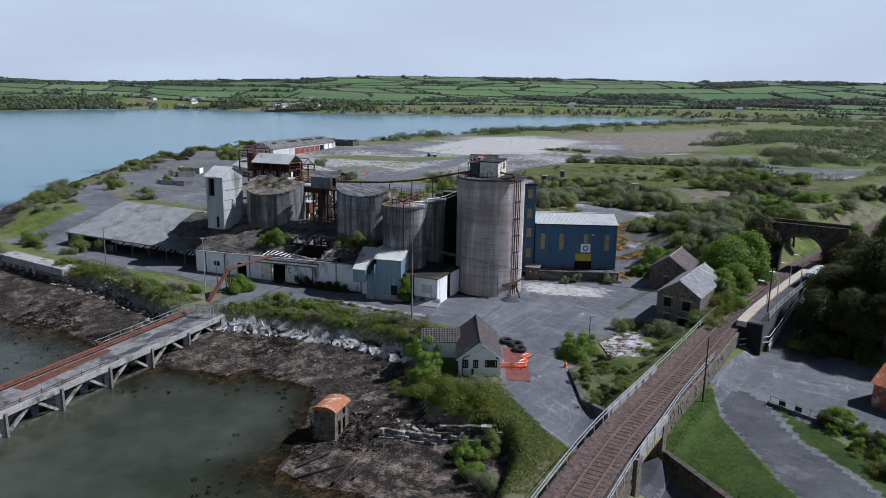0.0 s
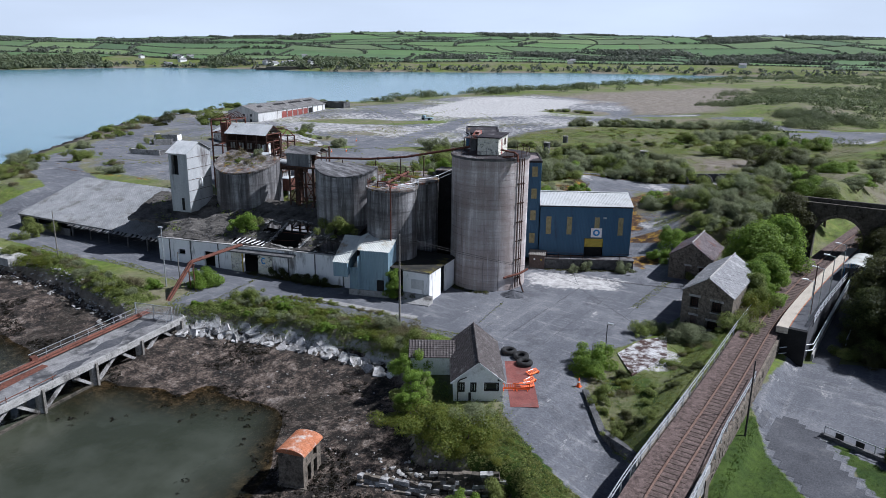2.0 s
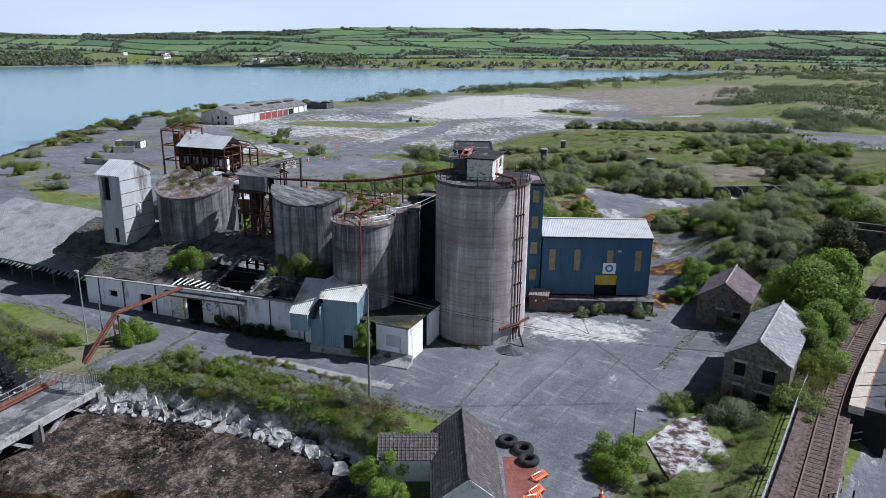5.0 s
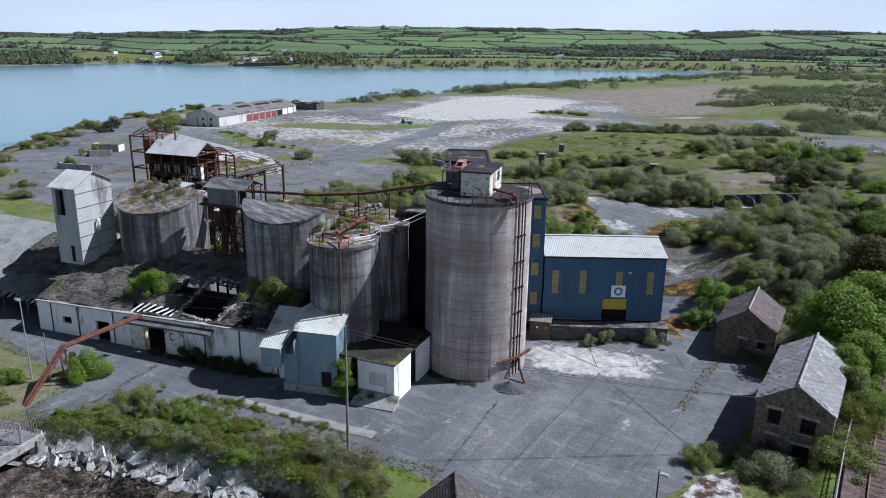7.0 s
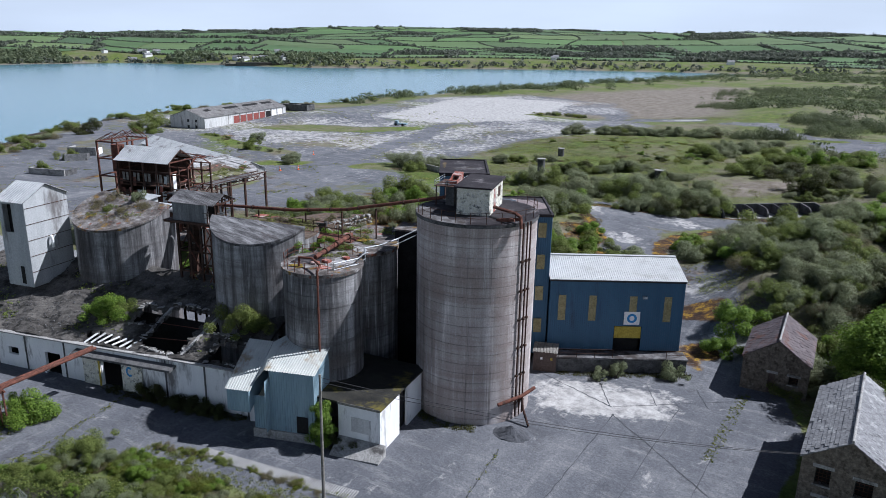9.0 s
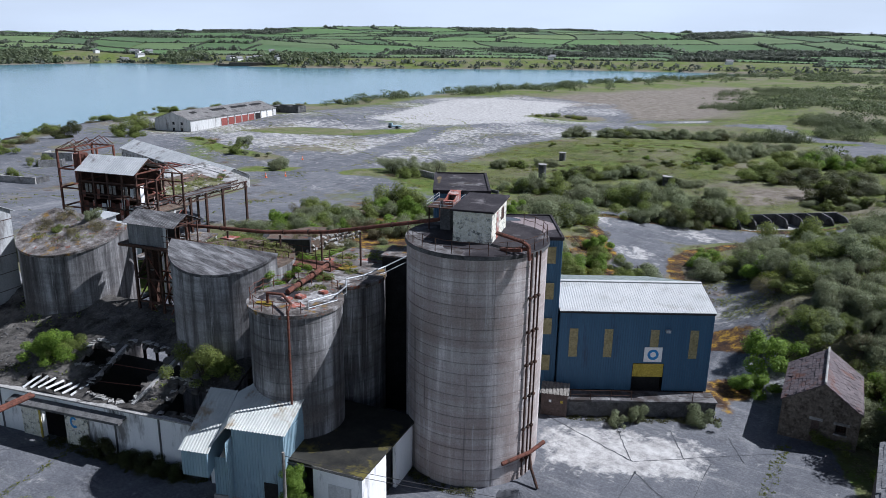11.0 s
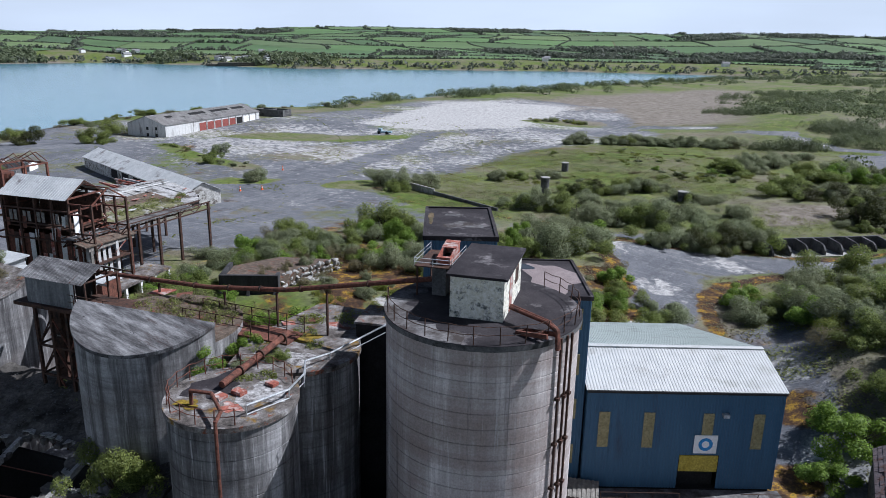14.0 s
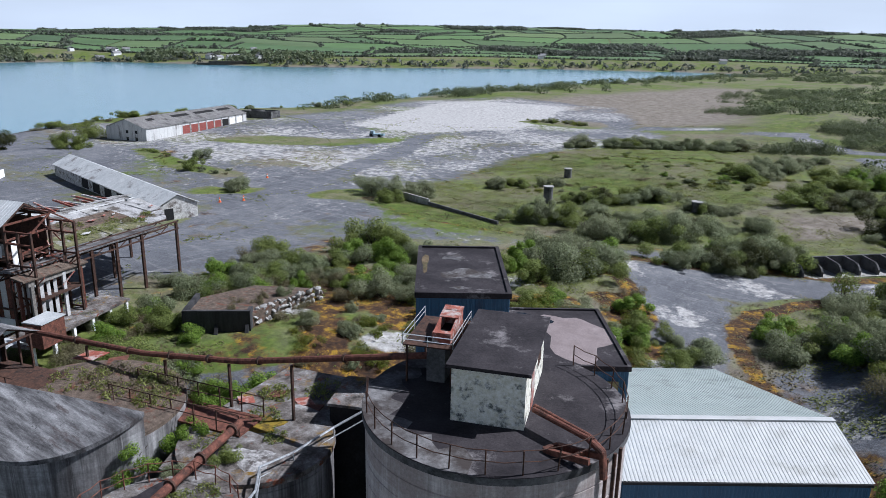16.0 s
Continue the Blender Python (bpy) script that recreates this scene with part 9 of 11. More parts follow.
def leaves(rng, centres, radii, n, size, squash=0.85, up=0.6):
    """Small bent leaf clumps over a heap of lumps: four corners each."""
    w = radii ** 2
    pick = rng.choice(len(centres), n, p=w / w.sum())
    d = rng.normal(size=(n, 3))
    d /= np.linalg.norm(d, axis=1, keepdims=True)
    r = radii[pick] * (0.5 + 0.65 * rng.random(n) ** 0.7)
    p = centres[pick] + d * r[:, None] * np.array([1, 1, squash])
    p[:, 2] = np.abs(p[:, 2])
    nrm = d + rng.normal(scale=0.5, size=(n, 3)) + np.array([0, 0, up])
    nrm /= np.linalg.norm(nrm, axis=1, keepdims=True)
    a = np.cross(nrm, rng.normal(size=(n, 3)))
    a /= np.linalg.norm(a, axis=1, keepdims=True)
    b = np.cross(nrm, a)
    s = size * (0.6 + 0.8 * rng.random(n))[:, None]
    co = np.stack([p - a * s, p - b * s * 0.55 + nrm * s * 0.15, p + a * s, p + b * s * 0.55 + nrm * s * 0.15], 1).reshape(-1, 3)
    return co, np.arange(4 * n).reshape(-1, 4)


def lumps(rng, n, spread, rmin, rmax, zc, zs):
    c = rng.normal(scale=1, size=(n, 3)) * np.array([spread, spread, zs])
    c[:, 2] += zc
    return c, rng.uniform(rmin, rmax, n)


def stems(rng, n, h, spread, r):
    bm = B()
    for i in range(n):
        a = rng.uniform(0, 6.28)
        e = Vector((math.cos(a) * spread * rng.uniform(0.3, 1), math.sin(a) * spread * rng.uniform(0.3, 1), h * rng.uniform(0.7, 1)))
        mid = e * 0.5 + Vector((rng.uniform(-.1, .1), rng.uniform(-.1, .1), h * 0.08))
        rod(bm, (0, 0, -0.2), mid, r, 5, r * 0.6)
        rod(bm, mid, e, r * 0.6, 5, r * 0.2)
    return bm


def shrub_kind(seed, material, n, size, flat, label, name="shrub", nl=15):
    rng = np.random.default_rng(seed)
    c, r = lumps(rng, nl, 0.46, 0.16, 0.46, 0.5 * flat, 0.28 * flat)
    co, f = leaves(rng, c, r, n, size)
    th = thing(name, label, name, (0, 0, -50), group=name + "s of the waste ground")
    ob = new("crown", raw_mesh("crown", co, f, material))
    ob.parent = th
    part("stem", stems(rng, 7, 0.9 * flat, 0.6, 0.035), "bark", th)
    return th


def tree_kind(seed, material, n, size, h, label, tall=1.0):
    """A trunk with limbs and a crown in tiers of leafy lumps; h is its height."""
    rng = np.random.default_rng(seed)
    bm = B()
    rod(bm, (0, 0, -0.4), (0.1, 0, h * 0.45), 0.26, 9, 0.16)
    rod(bm, (0.1, 0, h * 0.45), (0.0, 0.1, h * 0.85), 0.16, 8, 0.05)
    cs, rr = [], []
    for i in range(16):
        a = i * 2.4 + rng.uniform(-.3, .3)
        z = h * (0.3 + 0.62 * i / 16)
        reach = h * 0.30 * tall * (1.0 - 0.65 * (i / 16) ** 1.5) * rng.uniform(0.75, 1.1)
        e = Vector((math.cos(a) * reach, math.sin(a) * reach, z + reach * 0.25))
        rod(bm, (0.05, 0, z - h * 0.06), e * 0.6 + Vector((0, 0, z * 0.38)), 0.07, 6, 0.04)
        rod(bm, e * 0.6 + Vector((0, 0, z * 0.38)), e, 0.04, 5, 0.015)
        cs.append(e)
        rr.append(h * rng.uniform(0.10, 0.17))
        cs.append(e * 0.55 + Vector((rng.uniform(-.5, .5), rng.uniform(-.5, .5), z * 0.45 + 0.3)))
        rr.append(h * rng.uniform(0.10, 0.16))
    cs.append(Vector((0, 0, h * 0.92)))
    rr.append(h * 0.12)
    co, f = leaves(rng, np.array([list(c) for c in cs]), np.array(rr), n, size)
    th = thing("tree", label, "tree", (0, 0, -50), group="broadleaf trees")
    part("trunk", bm, "bark", th)
    ob = new("crown", raw_mesh("crown", co, f, material))
    ob.parent = th
    return th


KINDS = {
    "mid": [shrub_kind(s, "leaf_mid", 9000, 0.035, 1.0, "rounded mid-green bush growing on rough ground") for s in (1, 2, 3)],
    "grey": [shrub_kind(s, "leaf_grey", 9000, 0.033, 1.0, "grey-green willow bush growing on rough ground", "willow_bush") for s in (4, 5, 6)],
    "bright": [shrub_kind(s, "leaf_bright", 9000, 0.037, 1.15, "bright fresh-green bush in spring leaf", "elder_bush") for s in (7, 8)],
    "dark": [shrub_kind(s, "leaf_dark", 8000, 0.037, 1.0, "dense dark green bush among the trees", "hawthorn_bush") for s in (9, 10)],
    "dry": [shrub_kind(s, "leaf_dry", 4200, 0.032, 0.8, "low brownish bramble thicket, half bare", "bramble") for s in (11, 12)],
    "gorse": [shrub_kind(s, "gorse", 5200, 0.034, 0.75, "yellow-green gorse mound on the bank", "gorse_bush") for s in (13, 14)],
    "tree": [tree_kind(s, "leaf_bright", 22000, 0.125, 9.0, "leafy sycamore in fresh bright green leaf") for s in (20, 21)],
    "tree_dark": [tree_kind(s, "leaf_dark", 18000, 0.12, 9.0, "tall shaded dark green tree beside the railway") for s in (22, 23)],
    "tree_mid": [tree_kind(s, "leaf_mid", 18000, 0.12, 9.0, "broad mid-green tree beside the railway cutting") for s in (24, 25)],
}
used = set()
prs = random.Random(77)


def plant(kind, x, y, s, sz=1.0, z=None):
    src = prs.choice(KINDS[kind])
    u, v = (x + 52.6) * 0.845 + (y - 105.25) * 0.534, (y - 105.25) * 0.845 - (x + 52.6) * 0.534
    if z is None and -1.5 < u < 15.0 and -0.5 < v < 24.0:
        return None
    z = float(land_z(x, y)) - 0.05 * s if z is None else z
    m = pose(x, y, z, 0, 0, prs.uniform(0, 360))
    sc = (s * prs.uniform(0.85, 1.2), s * prs.uniform(0.85, 1.2), s * sz * prs.uniform(0.85, 1.15))
    if src.name in used:
        ob = copy_thing(src, m)
    else:
        used.add(src.name)
        ob = src
        ob.matrix_basis = m
    ob.matrix_basis = m @ Matrix.Diagonal((*sc, 1))
    return ob


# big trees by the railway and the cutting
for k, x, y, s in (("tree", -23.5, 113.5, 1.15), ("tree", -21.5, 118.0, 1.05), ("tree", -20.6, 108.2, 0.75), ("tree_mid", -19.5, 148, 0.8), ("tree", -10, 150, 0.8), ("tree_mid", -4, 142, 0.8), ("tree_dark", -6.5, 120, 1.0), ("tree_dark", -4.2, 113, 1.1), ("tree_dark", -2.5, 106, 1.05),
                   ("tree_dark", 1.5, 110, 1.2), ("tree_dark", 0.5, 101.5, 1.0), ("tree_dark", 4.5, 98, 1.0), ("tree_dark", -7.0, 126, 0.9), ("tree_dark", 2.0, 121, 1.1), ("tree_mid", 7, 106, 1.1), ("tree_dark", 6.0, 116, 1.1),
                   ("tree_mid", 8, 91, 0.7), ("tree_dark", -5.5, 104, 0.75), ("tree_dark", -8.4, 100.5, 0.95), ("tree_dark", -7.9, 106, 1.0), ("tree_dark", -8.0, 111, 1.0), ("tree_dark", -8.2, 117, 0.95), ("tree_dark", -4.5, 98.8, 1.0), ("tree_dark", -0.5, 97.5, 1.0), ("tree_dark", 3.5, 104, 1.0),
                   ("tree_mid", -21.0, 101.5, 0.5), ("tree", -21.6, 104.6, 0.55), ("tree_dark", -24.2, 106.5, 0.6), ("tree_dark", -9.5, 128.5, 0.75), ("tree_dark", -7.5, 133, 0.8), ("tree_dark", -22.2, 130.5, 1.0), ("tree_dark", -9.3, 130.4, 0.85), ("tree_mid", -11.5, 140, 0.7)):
    plant(k, x, y, s)
# the waste ground, yard edges, silo tops
for k, x, y, s, *z in (("bright", -31.3, 76.6, 2.2), ("bright", -30.2, 74.6, 1.7), ("mid", -27.8, 71.0, 1.3), ("mid", -24.2, 66.5, 1.0), ("grey", -26.6, 89.0, 2.0), ("grey", -25.0, 89.4, 1.6), ("mid", -30.2, 87.8, 1.3), ("grey", -29.0, 90.5, 1.4),
                       ("dry", -20.8, 96.5, 2.0), ("mid", -20.4, 91.5, 1.9), ("bright", -20.6, 101, 2.4), ("bright", -19.8, 104.5, 2.2), ("bright", -22, 106, 2.6), ("bright", -25, 107.6, 2.4), ("bright", -27.0, 121, 2.6),
                       ("bright", -36.5, 122, 2.6), ("mid", -35, 127, 2.4), ("bright", -37.5, 118.5, 1.8), ("grey", -40.4, 109.3, 1.3), ("grey", -45.4, 106.2, 1.1), ("grey", -46.5, 105.0, 0.9),
                       ("bright", -88.2, 79.6, 2.0, 5.5), ("bright", -89.0, 78.9, 1.5, 5.2), ("mid", -87.2, 80.2, 1.2, 5.7), ("mid", -73.4, 83.4, 2.0, 5.9), ("mid", -72.4, 83.8, 1.5, 6.0), ("bright", -60.9, 79.9, 1.25, 0.2), ("bright", -60.7, 79.8, 1.15, 1.6), ("bright", -60.8, 79.9, 0.9, 2.9),
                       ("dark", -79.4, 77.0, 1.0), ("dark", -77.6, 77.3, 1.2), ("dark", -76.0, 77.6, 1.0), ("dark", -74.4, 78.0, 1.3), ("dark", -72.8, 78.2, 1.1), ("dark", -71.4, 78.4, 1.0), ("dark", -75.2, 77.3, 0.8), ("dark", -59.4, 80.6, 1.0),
                       ("bright", -83.7, 69.0, 2.1), ("bright", -84.6, 68.4, 1.7), ("mid", -75.7, 68.8, 1.6), ("mid", -74.5, 68.4, 1.2), ("bright", -89.2, 64.6, 1.2), ("dry", -92.5, 63.5, 1.4),
                       ("bright", -46.2, 66.0, 2.2), ("bright", -45.2, 64.2, 1.9), ("bright", -43.0, 61.6, 1.5), ("dry", -47.6, 67.8, 1.7), ("mid", -44.0, 60.0, 1.5), ("bright", -41.4, 59.2, 1.3), ("gorse", -39.0, 56.4, 2.2), ("gorse", -36.2, 55.4, 2.0),
                       ("gorse", -33.6, 55.8, 2.2), ("gorse", -41.0, 57.2, 1.6), ("grey", -35.4, 59.6, 1.2), ("grey", -34.4, 58.4, 1.3), ("mid", -29.2, 53.2, 1.4), ("bright", -30.4, 50.0, 1.7), ("bright", -28.4, 48.2, 1.5), ("grey", -26.6, 46.5, 1.4),
                       ("dry", -98.0, 88.0, 1.2, 14.2), ("grey", -95.0, 88.4, 1.0, 14.2), ("dry", -93.2, 88.0, 1.0, 13.9), ("mid", -96.2, 85.6, 0.7, 13.5), ("dry", -94.6, 86.2, 0.8, 13.6), ("dry", -98.6, 86.2, 0.8, 13.9), ("dry", -79.0, 93.4, 1.2, 13.2), ("mid", -76.4, 93.0, 1.0, 13.2), ("bright", -70.0, 91.4, 1.2, 12.6), ("bright", -71.2, 93.0, 1.3, 12.4), ("mid", -66.6, 90.4, 0.7, 13.2),
                       ("grey", -67.6, 88.0, 0.6, 13.2), ("bright", -72.6, 97.6, 1.7, 11.1), ("bright", -73.6, 96.6, 1.3, 11.1), ("mid", -75.2, 96.4, 1.1, 11.1), ("dry", -75.6, 97.4, 1.2, 11.1), ("bright", -71.0, 88.6, 1.3, 12.2), ("dry", -83.5, 94.4, 1.6, 12.0), ("mid", -81.5, 95.5, 1.6, 12.0),
                       ("dry", -94.8, 119.6, 0.7, 6.0), ("dry", -95.6, 116.8, 0.6, 6.1), ("grey", -94.6, 122.6, 0.9, 5.9), ("dry", -95.6, 121.0, 0.8, 6.0), ("dry", -97.0, 118.6, 0.9, 5.6), ("mid", -100.5, 146.5, 3.4), ("mid", -98.0, 147.2, 3.0), ("bright", -97.5, 143.0, 2.4), ("bright", -100.0, 141.5, 2.2), ("grey", -92.6, 146.5, 2.0), ("grey", -128, 182, 3.2), ("grey", -124, 184, 3.4), ("grey", -119, 186, 3.0), ("mid", -122, 179, 2.4),
                       ("grey", -44.6, 163.4, 3.3), ("mid", -40.4, 166.4, 3.3), ("grey", -30.5, 158, 3.2), ("grey", -47.9, 145.0, 2.6), ("grey", -43.6, 148.5, 2.8), ("dark", -41.5, 203.5, 3.6), ("grey", -57.5, 178.5, 3.2), ("mid", -54.0, 180.5, 2.8), ("grey", -152, 170, 2.4), ("grey", -150, 168, 2.0), ("mid", -176, 178, 2.2), ("grey", -182, 186, 2.6), ("mid", -220, 180, 3.0), ("mid", -224, 178, 3.0), ("mid", -243, 198, 3.4), ("mid", -186, 127, 2.0), ("mid", -197, 140, 2.4), ("mid", -171, 101, 2.4), ("mid", -180, 108, 2.2), ("dark", -231, 165, 3.2),
                       ("mid", -143, 66.4, 2.2), ("mid", -139.5, 65.4, 1.8), ("mid", -128.5, 68.4, 2.2), ("grey", -55.0, 72.0, 1.6), ("dry", -51.5, 71.6, 1.7), ("dry", -50.0, 70.2, 1.8), ("mid", -49.4, 69.0, 1.7), ("dry", -56.5, 71.0, 1.3)):
    plant(k, x, y, s, 1.0, z[0] if z else None)


# bushes behind the silos
for _ in range(62):
    x, y = prs.uniform(-112, -72), prs.uniform(113, 150)
    if abs((x + 90) * 0.57 + (y - 113) * 0.82) < 3 or x > -80 and y > 132:
        continue
    if (x + 114) * 0.9 + (y - 126) * 0.2 < 0 or -99.5 < x < -80 and 106 < y < 129:
        continue
    plant(prs.choice(["grey", "grey", "mid", "dry", "bright", "mid"]), x, y, prs.uniform(1.0, 2.5), 0.85)
for _ in range(26):
    x, y = prs.uniform(-108, -92), prs.uniform(99, 113)
    plant(prs.choice(["mid", "grey", "bright", "dry"]), x, y, prs.uniform(1.0, 2.0), 0.9)
for _ in range(22):
    x, y = prs.uniform(-60, -44), prs.uniform(121, 140)
    plant(prs.choice(["grey", "mid", "bright", "mid"]), x - 8, y + 3, prs.uniform(1.2, 2.6), 0.9)
for _ in range(44):
    x, y = prs.uniform(-46, -26), prs.uniform(112, 152)
    if line_dist(np.array([x]), np.array([y]), [(-50, 141), (-43, 132), (-40, 122), (-36, 114)])[0] < 4.6 or abs(x - rail_x(y)) < 7 or x < -36 and y < 118:
        continue
    plant(prs.choice(["grey", "grey", "dry", "mid", "grey"]), x, y, prs.uniform(1.4, 2.8), 0.85)
# verge above the bay, and the shore bank
for _ in range(34):
    f = prs.random()
    x = -48 - 32 * f
    y = float(np.interp(x, [-80, -76, -65, -56, -48], [62.0, 64.5, 67.6, 69.2, 68.6])) + prs.uniform(-1.0, 1.3)
    plant(prs.choice(["mid", "gorse", "dry", "bright", "gorse", "grey"]), x, y, prs.uniform(0.5, 1.25), 0.7)
for _ in range(36):
    x = prs.uniform(-122, -86)
    y = float(np.interp(x, [-122, -106, -93, -86], [60, 61.2, 60.0, 59.2])) + prs.uniform(-0.3, 2.8)
    plant(prs.choice(["grey", "dry", "gorse", "mid"]), x, y, prs.uniform(0.7, 1.5), 0.8)
for _ in range(26):
    x, y = prs.uniform(-44, -29), prs.uniform(52.5, 60)
    if poly_dist(np.array([x]), np.array([y]), COAST)[0] > 0.6 and (x + 34) + (y - 60) < 2:
        plant(prs.choice(["gorse", "gorse", "gorse", "bright"]), x, y, prs.uniform(0.6, 1.2), 0.6)
for _ in range(60):
    x, y = prs.uniform(-28.5, -20.5), prs.uniform(63, 92)
    if poly_dist(np.array([x]), np.array([y]), [(-30.2, 80.8), (-26.9, 76.4), (-25.5, 83.0), (-27.3, 88.6), (-29.4, 86.0)])[0] > -0.3 or poly_dist(np.array([x]), np.array([y]), YARD)[0] > -0.5:
        continue
    if x < rail_x(y) - 4.2:
        # dark-leaved kind weighted in: tree shade on this bank as leaf colour
        plant(prs.choice(["dark", "mid", "dark", "dry", "gorse"]), x, y, prs.uniform(0.4, 1.1), 0.7)
# bushes along the sea shore and by the foreshore ruins
for _ in range(70):
    t = prs.random()
    x = float(np.interp(t, [0, 0.25, 0.55, 0.8, 1], [-150, -196, -262, -284, -262]))
    y = float(np.interp(t, [0, 0.25, 0.55, 0.8, 1], [72, 100, 178, 240, 330]))
    plant(prs.choice(["grey", "mid", "dry", "mid"]), x + prs.uniform(2, 13), y + prs.uniform(-5, 2), prs.uniform(1.0, 2.8), 0.7)
for _ in range(26):
    x, y = prs.uniform(-196, -142), prs.uniform(76, 104)
    if line_dist(np.array([x]), np.array([y]), [(-138, 84), (-165, 92), (-190, 106)])[0] < 5 or poly_dist(np.array([x]), np.array([y]), COAST)[0] < 6:
        continue
    plant(prs.choice(["grey", "mid", "dry"]), x, y, prs.uniform(1.0, 2.4), 0.7)
for _ in range(60):
    t = prs.random()
    x = float(np.interp(t, [0, 0.3, 0.6, 1], [-84, -70, -56, -30])) + prs.uniform(-8, 8)
    y = float(np.interp(t, [0, 0.3, 0.6, 1], [138, 134, 126, 150])) + prs.uniform(-7, 9)
    if poly_dist(np.array([x]), np.array([y]), [(-50, 141), (-44, 141), (-34.5, 121), (-34, 112), (-38, 112), (-43, 126)])[0] > -1.5 or poly_dist(np.array([x]), np.array([y]), OLD_ROAD)[0] > -1.5 or abs(x - rail_x(y)) < 6 or poly_dist(np.array([x]), np.array([y]), YARD)[0] > -2:
        continue
    plant(prs.choice(["grey", "grey", "mid", "gorse", "bright"]), x, y, prs.uniform(1.0, 2.6), 0.85)
filled = 0
while filled < 60:
    y = 148 + 90 * prs.random() ** 1.3
    x = prs.uniform(-30, 24)
    if abs(x - rail_x(y)) < 6 or float(wob(np.array(x), np.array(y), 9, 3)) < -0.35:
        continue
    filled += 1
    plant(prs.choice(["grey", "grey", "dark", "mid", "bright", "dark"]), x, y, prs.uniform(1.6, 3.8), 0.75)


# thickets of the wide waste ground: a line, its half width, how many, of which kinds and sizes
def thicket(line_pts, half, count, kinds, lo, hi, flat=0.75):
    seg = list(zip(line_pts, line_pts[1:]))
    for i in range(count):
        (ax, ay), (bx, by) = seg[i % len(seg)]
        t, a, q = prs.random(), prs.uniform(0, 6.283), half * prs.random() ** 0.6
        plant(prs.choice(kinds), ax + (bx - ax) * t + q * math.cos(a), ay + (by - ay) * t + q * math.sin(a), prs.uniform(lo, hi), flat)


GREYS, MIXED = ["grey", "grey", "grey", "mid", "dark", "grey"], ["grey", "mid", "bright", "dark", "gorse"]
thicket([(-120, 262), (-108, 276), (-98, 281)], 3.5, 26, GREYS, 1.8, 3.4)
thicket([(-98, 279), (-78, 291)], 4.0, 20, GREYS, 1.6, 3.4)
thicket([(-69, 237), (-66, 255), (-62, 272)], 6.0, 24, GREYS, 1.6, 3.6)
thicket([(-92, 197), (-78, 207)], 3.0, 20, GREYS, 1.4, 2.8)
thicket([(-73, 201), (-67, 203)], 2.0, 8, GREYS, 1.2, 2.2)
thicket([(-114, 203), (-104, 214)], 3.0, 12, GREYS, 1.2, 2.4)
thicket([(-66, 168), (-60, 171), (-53, 177)], 3.0, 18, ["dark", "mid", "grey"], 1.4, 3.0, 0.9)
thicket([(-54, 219), (-44, 218), (-34, 222)], 6.0, 34, ["dark", "grey", "mid", "dark"], 1.6, 3.6)
thicket([(-52, 244), (-36, 248)], 8.0, 26, ["bright", "mid", "grey", "gorse"], 1.6, 3.6, 0.9)
thicket([(-46, 196), (-34, 203)], 2.5, 8, ["dark", "grey", "mid"], 1.4, 2.4)
thicket([(-46, 161), (-38, 159), (-31, 159)], 4.0, 10, ["grey", "mid", "grey"], 1.2, 2.4, 0.9)
thicket([(-98, 178), (-78, 186), (-60, 193)], 2.5, 26, GREYS, 1.2, 2.6, 0.8)
thicket([(-50, 150), (-42, 146), (-36, 150)], 3.5, 16, MIXED, 1.2, 2.6, 0.85)
thicket([(-88, 240), (-70, 222)], 9.0, 14, MIXED, 0.8, 1.8, 0.6)
thicket([(-64, 176), (-56, 186)], 4.0, 14, MIXED, 1.0, 2.0, 0.7)
thicket([(-207, 189), (-184, 181), (-166, 180)], 2.5, 20, ["grey", "dry", "mid"], 0.5, 1.3, 0.6)
thicket([(-158, 322), (-138, 327)], 4.0, 14, ["gorse", "grey", "mid"], 1.0, 2.2, 0.6)
thicket([(-26.5, 119), (-29, 128), (-33, 139)], 3.0, 24, ["grey", "grey", "mid", "dry"], 1.2, 2.6, 1.0)
thicket([(-34, 150), (-28, 140), (-25, 130)], 4.0, 26, ["grey", "dry", "grey", "mid"], 1.4, 2.8, 0.9)
thicket([(-86, 128), (-82, 116), (-94, 132)], 6.0, 30, ["dry", "grey", "dry", "gorse"], 0.5, 1.3, 0.8)

thicket([(-76, 66), (-72, 69.2), (-64, 70.6), (-53, 72)], 1.2, 90, ["gorse", "mid", "gorse", "dry", "bright", "grey"], 0.45, 1.1, 0.75)
thicket([(-72, 72.4), (-67, 73.8), (-56, 75.2)], 0.35, 26, ["gorse", "dry", "mid"], 0.3, 0.6, 0.7)
thicket([(-108, 128), (-101, 123), (-104, 134), (-97, 131)], 4.0, 34, ["bright", "grey", "mid", "grey", "dry"], 1.0, 2.3, 0.95)
thicket([(-104, 206), (-84, 216), (-62, 232), (-88, 256), (-108, 240)], 13.0, 80, ["gorse", "mid", "grey", "dry", "gorse"], 0.5, 1.4, 0.5)
thicket([(-9.0, 98.2), (-6.0, 97.0), (0.0, 96.5)], 1.6, 16, ["dark", "dark", "mid"], 1.0, 2.2, 1.0)
thicket([(-8.6, 99), (-8.4, 122)], 1.4, 22, ["dark", "dark", "dry"], 1.2, 2.4, 1.0)
thicket([(-21.2, 97), (-20.8, 107)], 0.9, 12, ["bright", "mid", "gorse"], 1.2, 2.4, 1.2)
thicket([(-3.5, 76.2), (5, 70)], 1.2, 14, ["dark", "dark", "bright"], 0.8, 1.7, 1.0)
